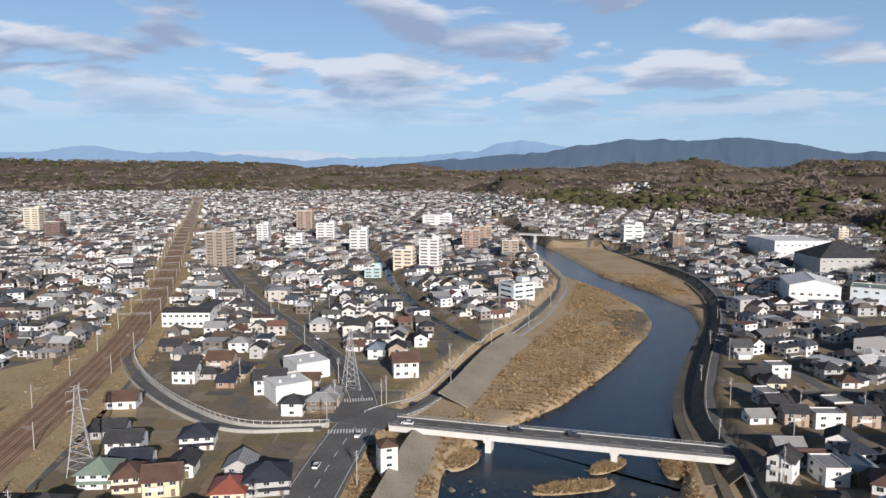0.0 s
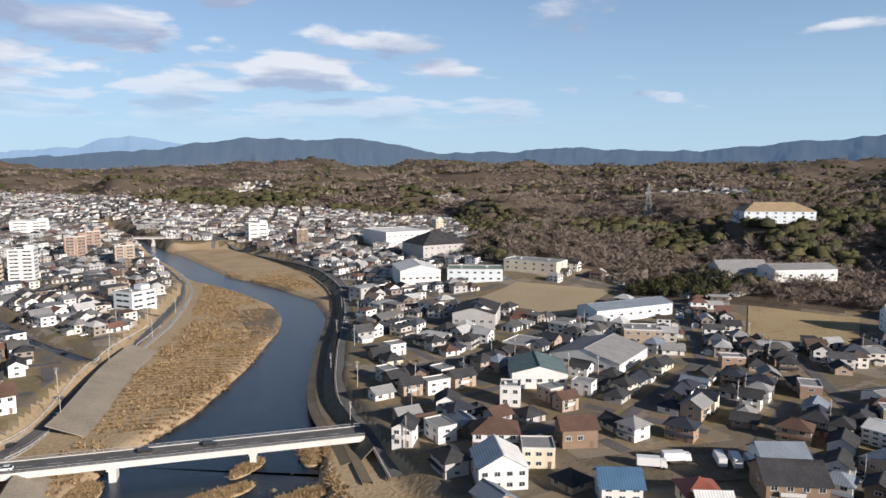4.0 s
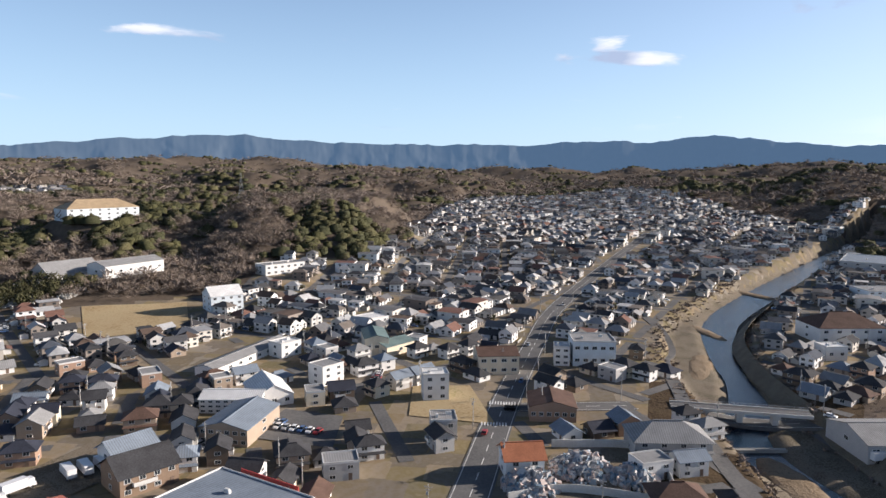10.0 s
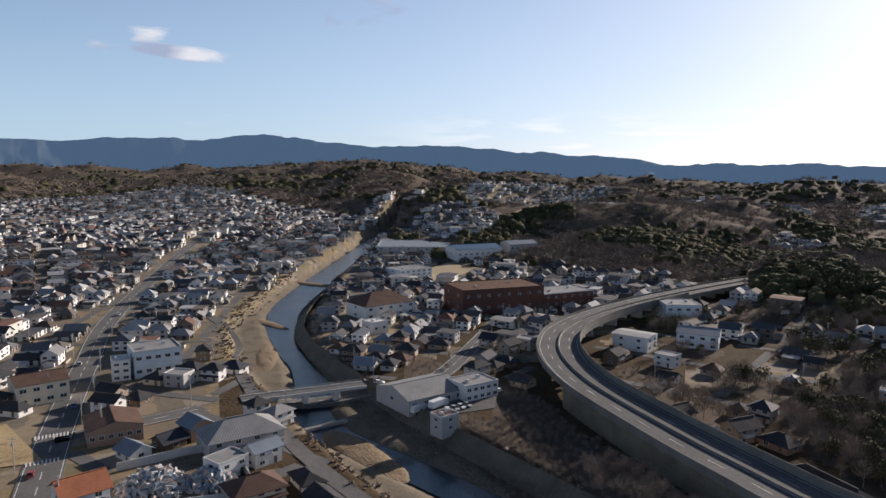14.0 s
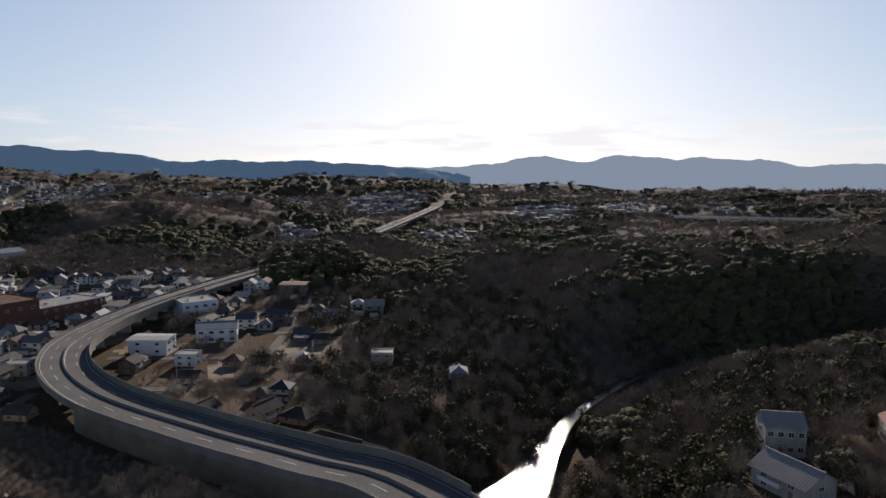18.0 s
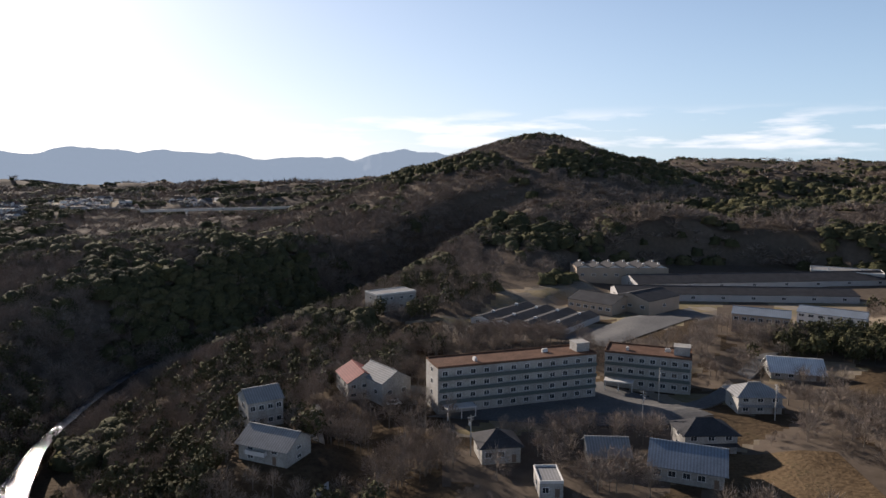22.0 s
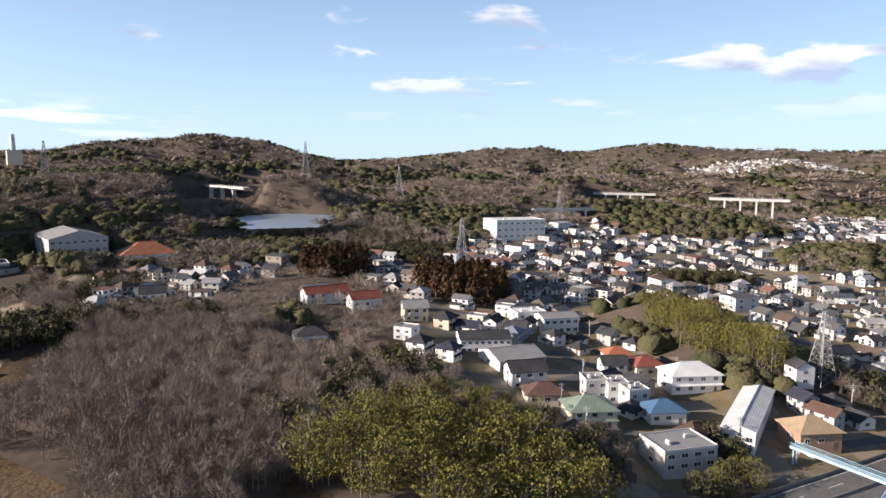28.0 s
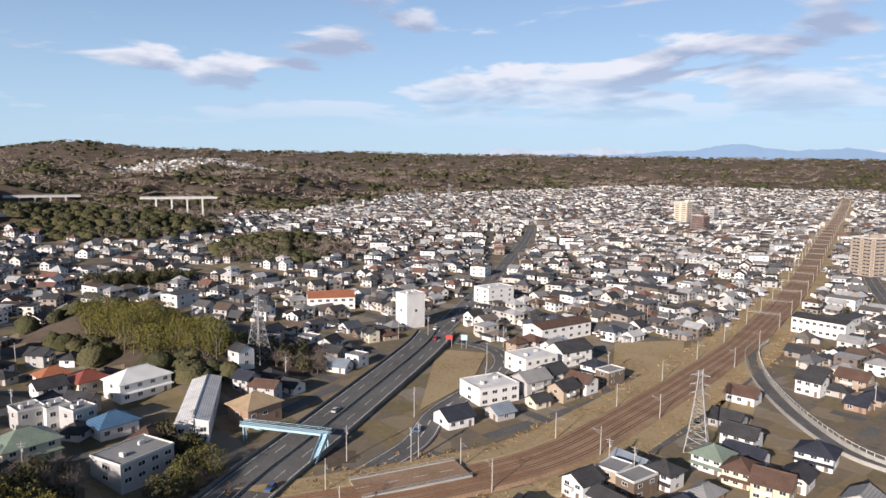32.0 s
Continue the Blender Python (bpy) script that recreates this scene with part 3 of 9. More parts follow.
# settlements in clearings of the hills: azimuth, distance, half depth, half width
HAMLETS = [(48, 940, 60, 55), (53, 960, 60, 50), (115, 1100, 110, 60), (121, 1150, 120, 70), (128, 1050, 100, 70), (147, 800, 60, 40), (158, 820, 70, 35), (108, 950, 160, 90), (119, 820, 110, 60), (134, 1150, 180, 100), (142, 1350, 220, 110), (153, 1350, 200, 80), (126, 1500, 220, 160), (166, 1050, 130, 50), (173, 1150, 140, 60),
           (180, 1250, 120, 50), (160, 560, 60, 22), (288, 2300, 200, 140), (294, 2400, 200, 120), (15, 1900, 140, 60), (31, 1350, 50, 30)]


def in_zone(z, x, y):
    c, s = math.cos(radians(z[4])), math.sin(radians(z[4]))
    u, v = (x - z[0]) * c + (y - z[1]) * s, (y - z[1]) * c - (x - z[0]) * s
    return (u / z[2]) ** 2 + (v / z[3]) ** 2 < 0.85 + 0.5 * (fbm(x, y, 25, 2) - 0.35)


def wooded(x, y):
    """1 where forest stands, 0 in town, fields and clearings."""
    r, az = np.hypot(x, y), np.degrees(np.arctan2(x, y)) % 360
    reach = table(REACH, az) * (0.97 + 0.12 * (fbm(x, y, 120, 3) - 0.5))
    w = (r > reach).astype(float)
    for a, d, t, s_r, s_t in HILLS:
        if d < 900:
            cx, cy = polar(a, d)
            c, s = math.sin(radians(a)), math.cos(radians(a))
            u, v = (x - cx) * c + (y - cy) * s, (x - cx) * s - (y - cy) * c
            w = np.maximum(w, ((u / s_r) ** 2 + (v / s_t) ** 2 < 2.4).astype(float))
    for a, d, rx, ry in HAMLETS:
        cx, cy = polar(a, d)
        c, s = math.sin(radians(a)), math.cos(radians(a))
        u, v = (x - cx) * c + (y - cy) * s, (x - cx) * s - (y - cy) * c
        w = np.where((u / rx) ** 2 + (v / ry) ** 2 < 1, 0, w)
    for z in ZONES:
        w = np.maximum(w, in_zone(z, x, y).astype(float))
    return w


def ground_sheet():
    na = 900
    rr = [30.0]
    while rr[-1] < 4800:
        rr.append(rr[-1] * 1.014 + 0.2)
    rr = np.array(rr)
    az = np.radians(np.arange(na) * 360 / na)
    R, A = np.meshgrid(rr, az, indexing="ij")
    x, y = R * np.sin(A), R * np.cos(A)
    z = ground(x, y)
    v = np.stack([x.ravel(), y.ravel(), z.ravel()], -1)
    v = np.concatenate([v, [[0, 0, -8]]])
    i = np.arange(len(rr) - 1)[:, None] * na
    j = np.arange(na)[None]
    k = (j + 1) % na
    f = np.stack([i + j, i + k, i + na + k, i + na + j], -1).reshape(-1, 4)[:, ::-1]
    cap = np.stack([np.full(na, len(v) - 1), np.arange(na), (np.arange(na) + 1) % na], -1)[:, ::-1]
    c = v[f].mean(axis=1)
    w = wooded(c[:, 0], c[:, 1])
    d, hw = seg_dist(c[:, 0], c[:, 1], RIVER)
    d2, hw2 = seg_dist(c[:, 0], c[:, 1], STREAM)
    d3, hw3 = seg_dist(c[:, 0], c[:, 1], FLOODPLAIN)
    idx = np.where(w > 0.5, 1, 0)
    ca, cr_ = np.degrees(np.arctan2(c[:, 0], c[:, 1])) % 360, np.hypot(c[:, 0], c[:, 1])
    # sunward sectors get the darker litter: shade put into the ground colour
    idx = np.where((w < 0.5) & (ca > 185) & (ca < 262) & (cr_ < 320) & (fbm(c[:, 0], c[:, 1], 40, 3) > 0.30), 4, idx)
    idx = np.where((w < 0.5) & (ca > 100) & (ca < 170) & (cr_ < 300) & (fbm(c[:, 0], c[:, 1], 30, 3) > 0.34), 4, idx)
    idx = np.where((w < 0.5) & (ca > 118) & (ca < 176) & (cr_ < 620) & (fbm(c[:, 0], c[:, 1], 22, 3) > 0.36), 4, idx)
    idx = np.where((ca > 158) & (ca < 200) & (cr_ < 300), 4, idx)
    idx = np.where(d3 < hw3[:, 0] + 6, 2, idx)
    idx = np.where((d2 < hw2[:, 0] + 1) & (w < 0.5), 3, idx)
    idx = np.concatenate([idx, np.zeros(na, dtype=int)])
    me = mesh_np("ground", v, [f, cap], [SOIL, FLOOR_WOOD, REED, GRAVEL, SHADED_LITTER], idx, smooth=True)
    tagged(new("ground", me), "valley floor of soil and dry grass rising into wooded hills", "ground", kind="structure")


ground_sheet()


# ---------------- ribbons: water, roads, tracks ----------------
def resample(line, step):
    """A smooth curve through the points, about one point a step."""
    p = np.asarray(line, dtype=float)
    q = np.concatenate([[2 * p[0] - p[1]], p, [2 * p[-1] - p[-2]]])
    out = []
    for i in range(1, len(q) - 2):
        n = max(2, int(np.hypot(*(q[i + 1] - q[i])[:2]) / step))
        for t in np.arange(n) / n:
            a, b, c, d = q[i - 1], q[i], q[i + 1], q[i + 2]
            out.append(0.5 * ((2 * b) + (c - a) * t + (2 * a - 5 * b + 4 * c - d) * t * t + (3 * b - a - 3 * c + d) * t ** 3))
    out.append(p[-1])
    return np.array(out)


def normals(c):
    t = np.gradient(c[:, :2], axis=0)
    t /= np.linalg.norm(t, axis=1)[:, None] + 1e-9
    return np.stack([-t[:, 1], t[:, 0]], -1)


def section(name, c, prof, mats, idx=None, closed=False):
    """Sweeps a profile of (offset to the left, height) along the centre line c of (x, y, z)."""
    nrm = normals(c)
    prof = np.asarray(prof, dtype=float)
    m = len(prof)
    v = np.zeros((len(c), m, 3))
    v[:, :, :2] = c[:, None, :2] + nrm[:, None] * prof[None, :, :1]
    v[:, :, 2] = c[:, None, 2] + prof[None, :, 1]
    k = m if closed else m - 1
    i = np.arange(len(c) - 1)[:, None] * m
    j = np.arange(k)[None]
    j2 = (j + 1) % m
    f = np.stack([i + j, i + j2, i + m + j2, i + m + j], -1).reshape(-1, 4)
    mi = None if idx is None else np.tile(np.asarray(idx), len(c) - 1)
    faces = [f]
    if closed:
        faces.append(np.array([np.arange(m)[::-1], np.arange(m) + (len(c) - 1) * m]))
        if mi is not None:
            mi = np.concatenate([mi, [idx[0], idx[0]]])
        if m > 4:
            me = bpy.data.meshes.new(name)
            me.from_pydata([tuple(p) for p in v.reshape(-1, 3)], [], [tuple(q) for g in faces for q in g])
            for mm in mats:
                me.materials.append(mm)
            if mi is not None:
                me.polygons.foreach_set("material_index", np.asarray(mi, dtype=np.int32))
            return me
    return mesh_np(name, v.reshape(-1, 3), faces, mats, mi)


def draped(line, step=5.0, lift=0.12, win=3):
    c = resample([p[:2] for p in line], step)
    z = ground(c[:, 0], c[:, 1])
    for _ in range(win):
        z = np.convolve(np.pad(z, 2, mode="edge"), np.ones(5) / 5, "valid")
    return np.column_stack([c, z + lift])


def dashes(c, offset, length, gap, width, lift, start=0.0):
    """Painted dashes along a line, as one flat mesh of quads."""
    nrm = normals(c)
    s = np.concatenate([[0], np.cumsum(np.linalg.norm(np.diff(c[:, :2], axis=0), axis=1))])
    v, f = [], []
    a = start
    while a + length < s[-1]:
        for q in (a, a + length):
            p = [np.interp(q, s, c[:, k]) for k in range(3)]
            n = [np.interp(q, s, nrm[:, k]) for k in range(2)]
            for o in (offset - width / 2, offset + width / 2):
                v.append((p[0] + n[0] * o, p[1] + n[1] * o, p[2] + lift))
        k = len(v) - 4
        f.append((k, k + 2, k + 3, k + 1))
        a += length + gap
    return v, f


def road(name, line, half, label, dash=True, edge=True, lift=0.15, step=5.0):
    c = draped(line, step, lift) if len(line[0]) == 2 else np.column_stack([resample(line, step)])
    if len(line[0]) == 3:
        c[:, 2] += lift
    me = section(name, c, [(half, -1.2), (half, 0), (-half, 0), (-half, -1.2)], [ASPHALT])
    ob = tagged(new(name, me), label, "road", kind="structure")
    v, f = [], []
    if dash:
        a, b = dashes(c, 0, 5, 5, 0.25, 0.03)
        v, f = v + a, f + b
    if edge:
        for o in (half - 0.7, 0.7 - half):
            a, b = dashes(c, o, 8, 0.0, 0.2, 0.03)
            f = f + [tuple(i + len(v) for i in q) for q in b]
            v = v + a
    if v:
        part("lane_marking", mesh_np("lane_marking", np.array(v), np.array(f), [PAINT]), ob)
    return c


def water_ribbon(name, line, z, extra, label):
    c = resample(line, 8)
    hw = c[:, 2] + extra
    nrm = normals(c)
    zz = np.full(len(c), z)
    v = np.concatenate([np.column_stack([c[:, :2] + nrm * hw[:, None], zz]), np.column_stack([c[:, :2] - nrm * hw[:, None], zz])])
    n = len(c)
    i = np.arange(n - 1)
    f = np.stack([i, i + n, i + n + 1, i + 1], -1)
    tagged(new(name, mesh_np(name, v, f, [WATER])), label, "river", kind="structure")


water_ribbon("water", RIVER, -6.2, 4, "dark blue river water with ripples")
water_ribbon("water", STREAM_WATER, -5.7, 0.3, "shallow stream water over gravel")
water_ribbon("water", CANAL, -3.6, -0.5, "narrow canal water between concrete walls")

road("road", ROAD_NW, 5.5, "asphalt town street curving away from the bridge")
road("road", ROAD_S, 7.5, "wide asphalt street with turning lanes")
road("road", LEVEE_W, 3.2, "narrow asphalt road on the west levee", dash=False)
road("road", LEVEE_E, 3.6, "narrow asphalt road on the east levee", dash=False)
road("road", MAIN_ST, 5.5, "straight asphalt main street between low shops")
road("road", BRIDGE_ST, 4.5, "asphalt side street leading to the low bridge")
road("road", TRUNK, 6.0, "busy asphalt trunk road lined with shops")
road("road", RAMP, 4.5, "curving asphalt slip road round a grass field")
rail_c = draped(RAIL, 6, 0.8)
tagged(new("railway", section("railway", rail_c, [(9, -2.5), (7.5, 0), (-7.5, 0), (-9, -2.5)], [BALLAST])), "rust-brown ballast bed of a railway line", "railway", kind="structure")
hwy_c = resample(HIGHWAY, 6)
tagged(new("highway", section("highway", hwy_c, [(9.5, -1.6), (9.5, 0.9), (9.1, 0.9), (9.1, 0), (-9.1, 0), (-9.1, 0.9), (-9.5, 0.9), (-9.5, -1.6)], [PARAPET, ASPHALT], [0, 0, 0, 1, 0, 0, 0])),
       "elevated four-lane bypass road with concrete parapets", "road", kind="structure")


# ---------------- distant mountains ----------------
def haze_backdrop_mat(name, col, glow):
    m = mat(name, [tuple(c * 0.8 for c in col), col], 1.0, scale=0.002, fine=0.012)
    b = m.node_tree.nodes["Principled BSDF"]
    # emission stands in for the aerial haze before the hills
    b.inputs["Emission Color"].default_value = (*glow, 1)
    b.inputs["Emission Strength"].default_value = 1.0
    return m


# blue of the ridges is distance haze, put into colour and emission
BLUE_HAZE_HILL = haze_backdrop_mat("far_blue_haze_hills", (0.04, 0.047, 0.05), (0.046, 0.084, 0.138))
# thicker, brighter haze painted as emission on the farther hills
HAZE_HILL = haze_backdrop_mat("far_hazy_hills", (0.08, 0.09, 0.10), (0.20, 0.25, 0.31))
PALE_HAZE_HILL = haze_backdrop_mat("far_pale_haze_hills", (0.08, 0.11, 0.16), (0.15, 0.24, 0.34))
SNOW_HAZE_HILL = haze_backdrop_mat("far_snow_haze_hills", (0.24, 0.26, 0.29), (0.17, 0.23, 0.30))


def range_mesh(name, dist, profile, material, spurs, label):
    """A range of mountains far off, its skyline as (azimuth, degrees over the eye), its slopes cut by gullies."""
    pr = np.array(profile)
    az = np.arange(pr[0, 0], pr[-1, 0], 0.1)
    el = np.interp(az, pr[:, 0], pr[:, 1])
    el = np.convolve(np.pad(el, 4, mode="edge"), np.ones(9) / 9, "valid") + 0.45 * (fbm(az, az * 0 + dist, 1.3, 5) - 0.47)
    rows = []
    n = 18
    for k in range(n):
        t = k / (n - 1)
        bend = 1.6 * (fbm(az, az * 0 + t * 3.0, 1.5, 3) - 0.47)
        gully = 1 - 2 * np.abs(fbm(az + bend, az * 0 + t * 3.2 + dist, 2.6, 4) - 0.47)
        dd = dist + 330 * t - spurs * (gully - 0.8) * (1 - 0.75 * t)
        e = -1.8 + (el + 1.8) * t ** 0.8
        rows.append(np.column_stack([dd * np.sin(np.radians(az)), dd * np.cos(np.radians(az)), EYE_Z + dd * np.tan(np.radians(e))]))
    v = np.concatenate(rows)
    m = len(az)
    i = np.arange(n - 1)[:, None] * m
    j = np.arange(m - 1)[None]
    f = np.stack([i + j, i + j + 1, i + m + j + 1, i + m + j], -1).reshape(-1, 4)[:, ::-1]
    tagged(new(name, mesh_np(name, v, f, [material], smooth=True)), label, "mountains", kind="structure")


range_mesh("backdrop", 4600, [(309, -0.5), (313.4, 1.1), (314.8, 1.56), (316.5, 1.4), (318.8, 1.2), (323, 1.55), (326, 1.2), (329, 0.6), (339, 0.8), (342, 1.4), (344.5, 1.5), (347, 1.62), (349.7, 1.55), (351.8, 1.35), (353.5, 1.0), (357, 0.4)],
           SNOW_HAZE_HILL, 60, "snow-covered far mountains on the horizon, haze painted as glow")
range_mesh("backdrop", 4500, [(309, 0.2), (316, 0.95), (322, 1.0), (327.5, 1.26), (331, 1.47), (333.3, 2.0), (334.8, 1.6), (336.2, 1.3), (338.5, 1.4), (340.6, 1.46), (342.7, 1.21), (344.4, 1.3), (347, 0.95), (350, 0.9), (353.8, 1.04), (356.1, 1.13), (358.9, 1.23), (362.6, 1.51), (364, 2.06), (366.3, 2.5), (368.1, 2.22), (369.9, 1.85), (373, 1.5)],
           PALE_HAZE_HILL, 60, "mountains on the horizon, pale blue haze painted as glow")
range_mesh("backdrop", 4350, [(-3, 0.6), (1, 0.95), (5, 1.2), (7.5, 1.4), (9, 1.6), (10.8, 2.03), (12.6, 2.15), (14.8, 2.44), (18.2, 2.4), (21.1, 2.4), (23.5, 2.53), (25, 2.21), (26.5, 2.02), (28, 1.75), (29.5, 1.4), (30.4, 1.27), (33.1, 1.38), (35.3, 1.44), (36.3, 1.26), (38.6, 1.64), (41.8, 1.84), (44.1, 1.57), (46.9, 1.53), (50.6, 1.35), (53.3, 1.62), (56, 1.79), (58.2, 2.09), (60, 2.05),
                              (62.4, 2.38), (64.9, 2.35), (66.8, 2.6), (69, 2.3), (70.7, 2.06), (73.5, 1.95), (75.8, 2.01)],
           BLUE_HAZE_HILL, 130, "long wooded mountain ridge, blue haze painted as glow")
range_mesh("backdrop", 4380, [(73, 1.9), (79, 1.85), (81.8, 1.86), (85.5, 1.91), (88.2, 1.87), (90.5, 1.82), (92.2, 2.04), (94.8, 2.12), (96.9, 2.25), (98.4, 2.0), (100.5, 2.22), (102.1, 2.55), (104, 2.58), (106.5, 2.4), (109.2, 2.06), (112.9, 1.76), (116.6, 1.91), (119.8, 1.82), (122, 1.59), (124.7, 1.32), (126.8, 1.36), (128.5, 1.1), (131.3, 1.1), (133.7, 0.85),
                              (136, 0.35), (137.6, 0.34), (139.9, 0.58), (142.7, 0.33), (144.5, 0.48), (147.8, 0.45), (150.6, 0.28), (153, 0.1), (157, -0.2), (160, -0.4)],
           BLUE_HAZE_HILL, 130, "long wooded mountain ridge beyond the valley, blue haze painted as glow")
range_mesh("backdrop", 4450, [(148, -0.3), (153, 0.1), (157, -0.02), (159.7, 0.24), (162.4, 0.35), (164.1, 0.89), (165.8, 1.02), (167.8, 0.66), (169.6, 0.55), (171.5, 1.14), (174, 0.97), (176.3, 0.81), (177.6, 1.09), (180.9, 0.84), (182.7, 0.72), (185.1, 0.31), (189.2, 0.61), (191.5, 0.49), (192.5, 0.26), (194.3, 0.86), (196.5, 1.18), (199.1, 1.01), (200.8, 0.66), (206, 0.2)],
           HAZE_HILL, 90, "hills against the light, blue haze painted as glow")
# ---------------- houses ----------------
WALL = mat("house_walls", [(0.60, 0.59, 0.57), (0.72, 0.71, 0.70), (0.48, 0.45, 0.41), (0.28, 0.24, 0.21), (0.64, 0.60, 0.54), (0.17, 0.14, 0.12), (0.76, 0.76, 0.75), (0.40, 0.39, 0.385), (0.66, 0.66, 0.66)], 0.85, scale=0.3, fine=3, rand="island", contrast=0.12)
ROOF = mat("house_roofs", [(0.055, 0.056, 0.06), (0.085, 0.085, 0.09), (0.14, 0.14, 0.145), (0.11, 0.08, 0.065), (0.21, 0.21, 0.215), (0.05, 0.05, 0.055), (0.07, 0.08, 0.10), (0.36, 0.365, 0.37), (0.17, 0.095, 0.075), (0.10, 0.097, 0.094), (0.28, 0.28, 0.285), (0.15, 0.13, 0.115), (0.44, 0.44, 0.44), (0.09, 0.09, 0.095)], 0.85, scale=0.4, fine=4, rand="island", contrast=0.25, spec=0.15)
GLASS = mat("window_glass", [(0.02, 0.025, 0.03), (0.05, 0.06, 0.07)], 0.12, scale=0.4, fine=2, spec=0.6)



# ---------------- buildings ----------------
def plain(name, col, rough=0.7, var=0.12, spec=0.3):
    lo, hi = tuple(c * (1 - var) for c in col), tuple(min(1, c * (1 + var)) for c in col)
    return mat(name, [lo, col, hi], rough, scale=0.25, fine=2.5, spec=spec)


def seamed(name, col, rough=0.45):
    """Metal sheet roofing with standing seams across the slope and streaks of wear."""
    m = plain(name, col, 0.75, 0.2, 0.12)
    n, l = m.node_tree.nodes, m.node_tree.links
    b = n["Principled BSDF"]
    old = b.inputs["Base Color"].links[0].from_socket
    tc, wav, mr, mul = n.new("ShaderNodeTexCoord"), n.new("ShaderNodeTexWave"), n.new("ShaderNodeMapRange"), n.new("ShaderNodeVectorMath")
    wav.inputs["Scale"].default_value = 0.45
    l.new(tc.outputs["Object"], wav.inputs["Vector"])
    mr.inputs[3].default_value, mr.inputs[4].default_value = 0.78, 1.06
    l.new(wav.outputs[1], mr.inputs[0])
    mul.operation = "SCALE"
    l.new(old, mul.inputs[0])
    l.new(mr.outputs[0], mul.inputs["Scale"])
    l.new(mul.outputs[0], b.inputs["Base Color"])
    return m


WALLS = {"W": plain("white_render", (0.70, 0.69, 0.67), 0.8), "C": plain("cream_render", (0.66, 0.58, 0.45), 0.8), "G": plain("grey_render", (0.42, 0.41, 0.40), 0.8),
         "T": plain("tan_render", (0.38, 0.30, 0.23), 0.8), "B": plain("brown_tile_wall", (0.33, 0.22, 0.16), 0.7), "R": plain("red_brick_wall", (0.13, 0.06, 0.045), 0.8),
         "O": plain("orange_brown_wall", (0.24, 0.17, 0.12), 0.8), "L": plain("pale_blue_wall", (0.62, 0.68, 0.72), 0.8), "Q": plain("turquoise_wall", (0.40, 0.55, 0.55), 0.8),
         # V: mottled white render, greyed by the shade of backlit fronts
         "Y": plain("yellow_render", (0.60, 0.53, 0.36), 0.8), "V": plain("weathered_shaded_render", (0.35, 0.335, 0.31), 0.85, 0.35), "D": plain("dark_timber_wall", (0.16, 0.12, 0.09), 0.85)}
ROOFS = {"dk": plain("dark_tile_roof", (0.056, 0.056, 0.06), 0.85, 0.35, 0.12), "lg": seamed("pale_grey_roof", (0.29, 0.29, 0.29)), "wh": seamed("white_metal_roof", (0.72, 0.72, 0.71)),
         "rd": plain("red_tile_roof", (0.26, 0.085, 0.06), 0.5, 0.25), "br": plain("brown_tile_roof", (0.12, 0.076, 0.06), 0.8, 0.3, 0.12), "bl": seamed("blue_metal_roof", (0.08, 0.16, 0.27)),
         "gn": plain("green_roof", (0.20, 0.25, 0.20), 0.5, 0.25), "tl": seamed("teal_metal_roof", (0.15, 0.21, 0.21)), "or": plain("orange_roof", (0.38, 0.15, 0.08), 0.5, 0.25),
         "nv": plain("navy_tile_roof", (0.038, 0.042, 0.058), 0.75, 0.35, 0.2), "sl": seamed("slate_blue_roof", (0.22, 0.26, 0.31)), "tn": plain("tan_roof", (0.36, 0.27, 0.17), 0.7, 0.25),
         "mr": seamed("maroon_metal_roof", (0.20, 0.06, 0.055)), "ru": plain("rusty_roof", (0.13, 0.075, 0.052), 0.9, 0.4, 0.1)}
FRAME = plain("window_frame", (0.62, 0.62, 0.61), 0.5)
DOOR = plain("door_leaf", (0.18, 0.13, 0.10), 0.6)
BALCONY = plain("green_grey_balcony", (0.10, 0.12, 0.115), 0.7)
TRIM = plain("pale_trim", (0.6, 0.59, 0.57), 0.7)


class Quads:
    """Gathers boxes and faces into one mesh."""

    def __init__(self):
        self.v, self.f, self.m = [], [], []

    def face(self, pts, m=0):
        o = len(self.v)
        self.v += [tuple(p) for p in pts]
        self.f.append(tuple(range(o, o + len(pts))))
        self.m.append(m)

    def box(self, x0, x1, y0, y1, z0, z1, m=0, top=None):
        o = len(self.v)
        self.v += [(x, y, z) for z in (z0, z1) for x, y in ((x0, y0), (x1, y0), (x1, y1), (x0, y1))]
        q = [(0, 1, 5, 4), (1, 2, 6, 5), (2, 3, 7, 6), (3, 0, 4, 7), (4, 5, 6, 7), (3, 2, 1, 0)]
        for k, a in enumerate(q):
            self.f.append(tuple(o + i for i in a))
            self.m.append(top if (k == 4 and top is not None) else m)

    def prism(self, a, b, r0, r1, sides=6, m=0):
        a, b = Vector(a), Vector(b)
        d = (b - a).normalized()
        s = d.orthogonal().normalized()
        t = d.cross(s)
        o = len(self.v)
        for p, r in ((a, r0), (b, r1)):
            for k in range(sides):
                q = 2 * math.pi * k / sides
                self.v.append(tuple(p + (s * math.cos(q) + t * math.sin(q)) * r))
        for k in range(sides):
            self.f.append((o + k, o + (k + 1) % sides, o + sides + (k + 1) % sides, o + sides + k))
            self.m.append(m)
        self.f.append(tuple(o + sides + k for k in range(sides)))
        self.m.append(m)

    def mesh(self, name, mats):
        me = bpy.data.meshes.new(name)
        me.from_pydata(self.v, [], self.f)
        for q in mats:
            me.materials.append(q)
        me.polygons.foreach_set("material_index", self.m)
        me.update()
        return me


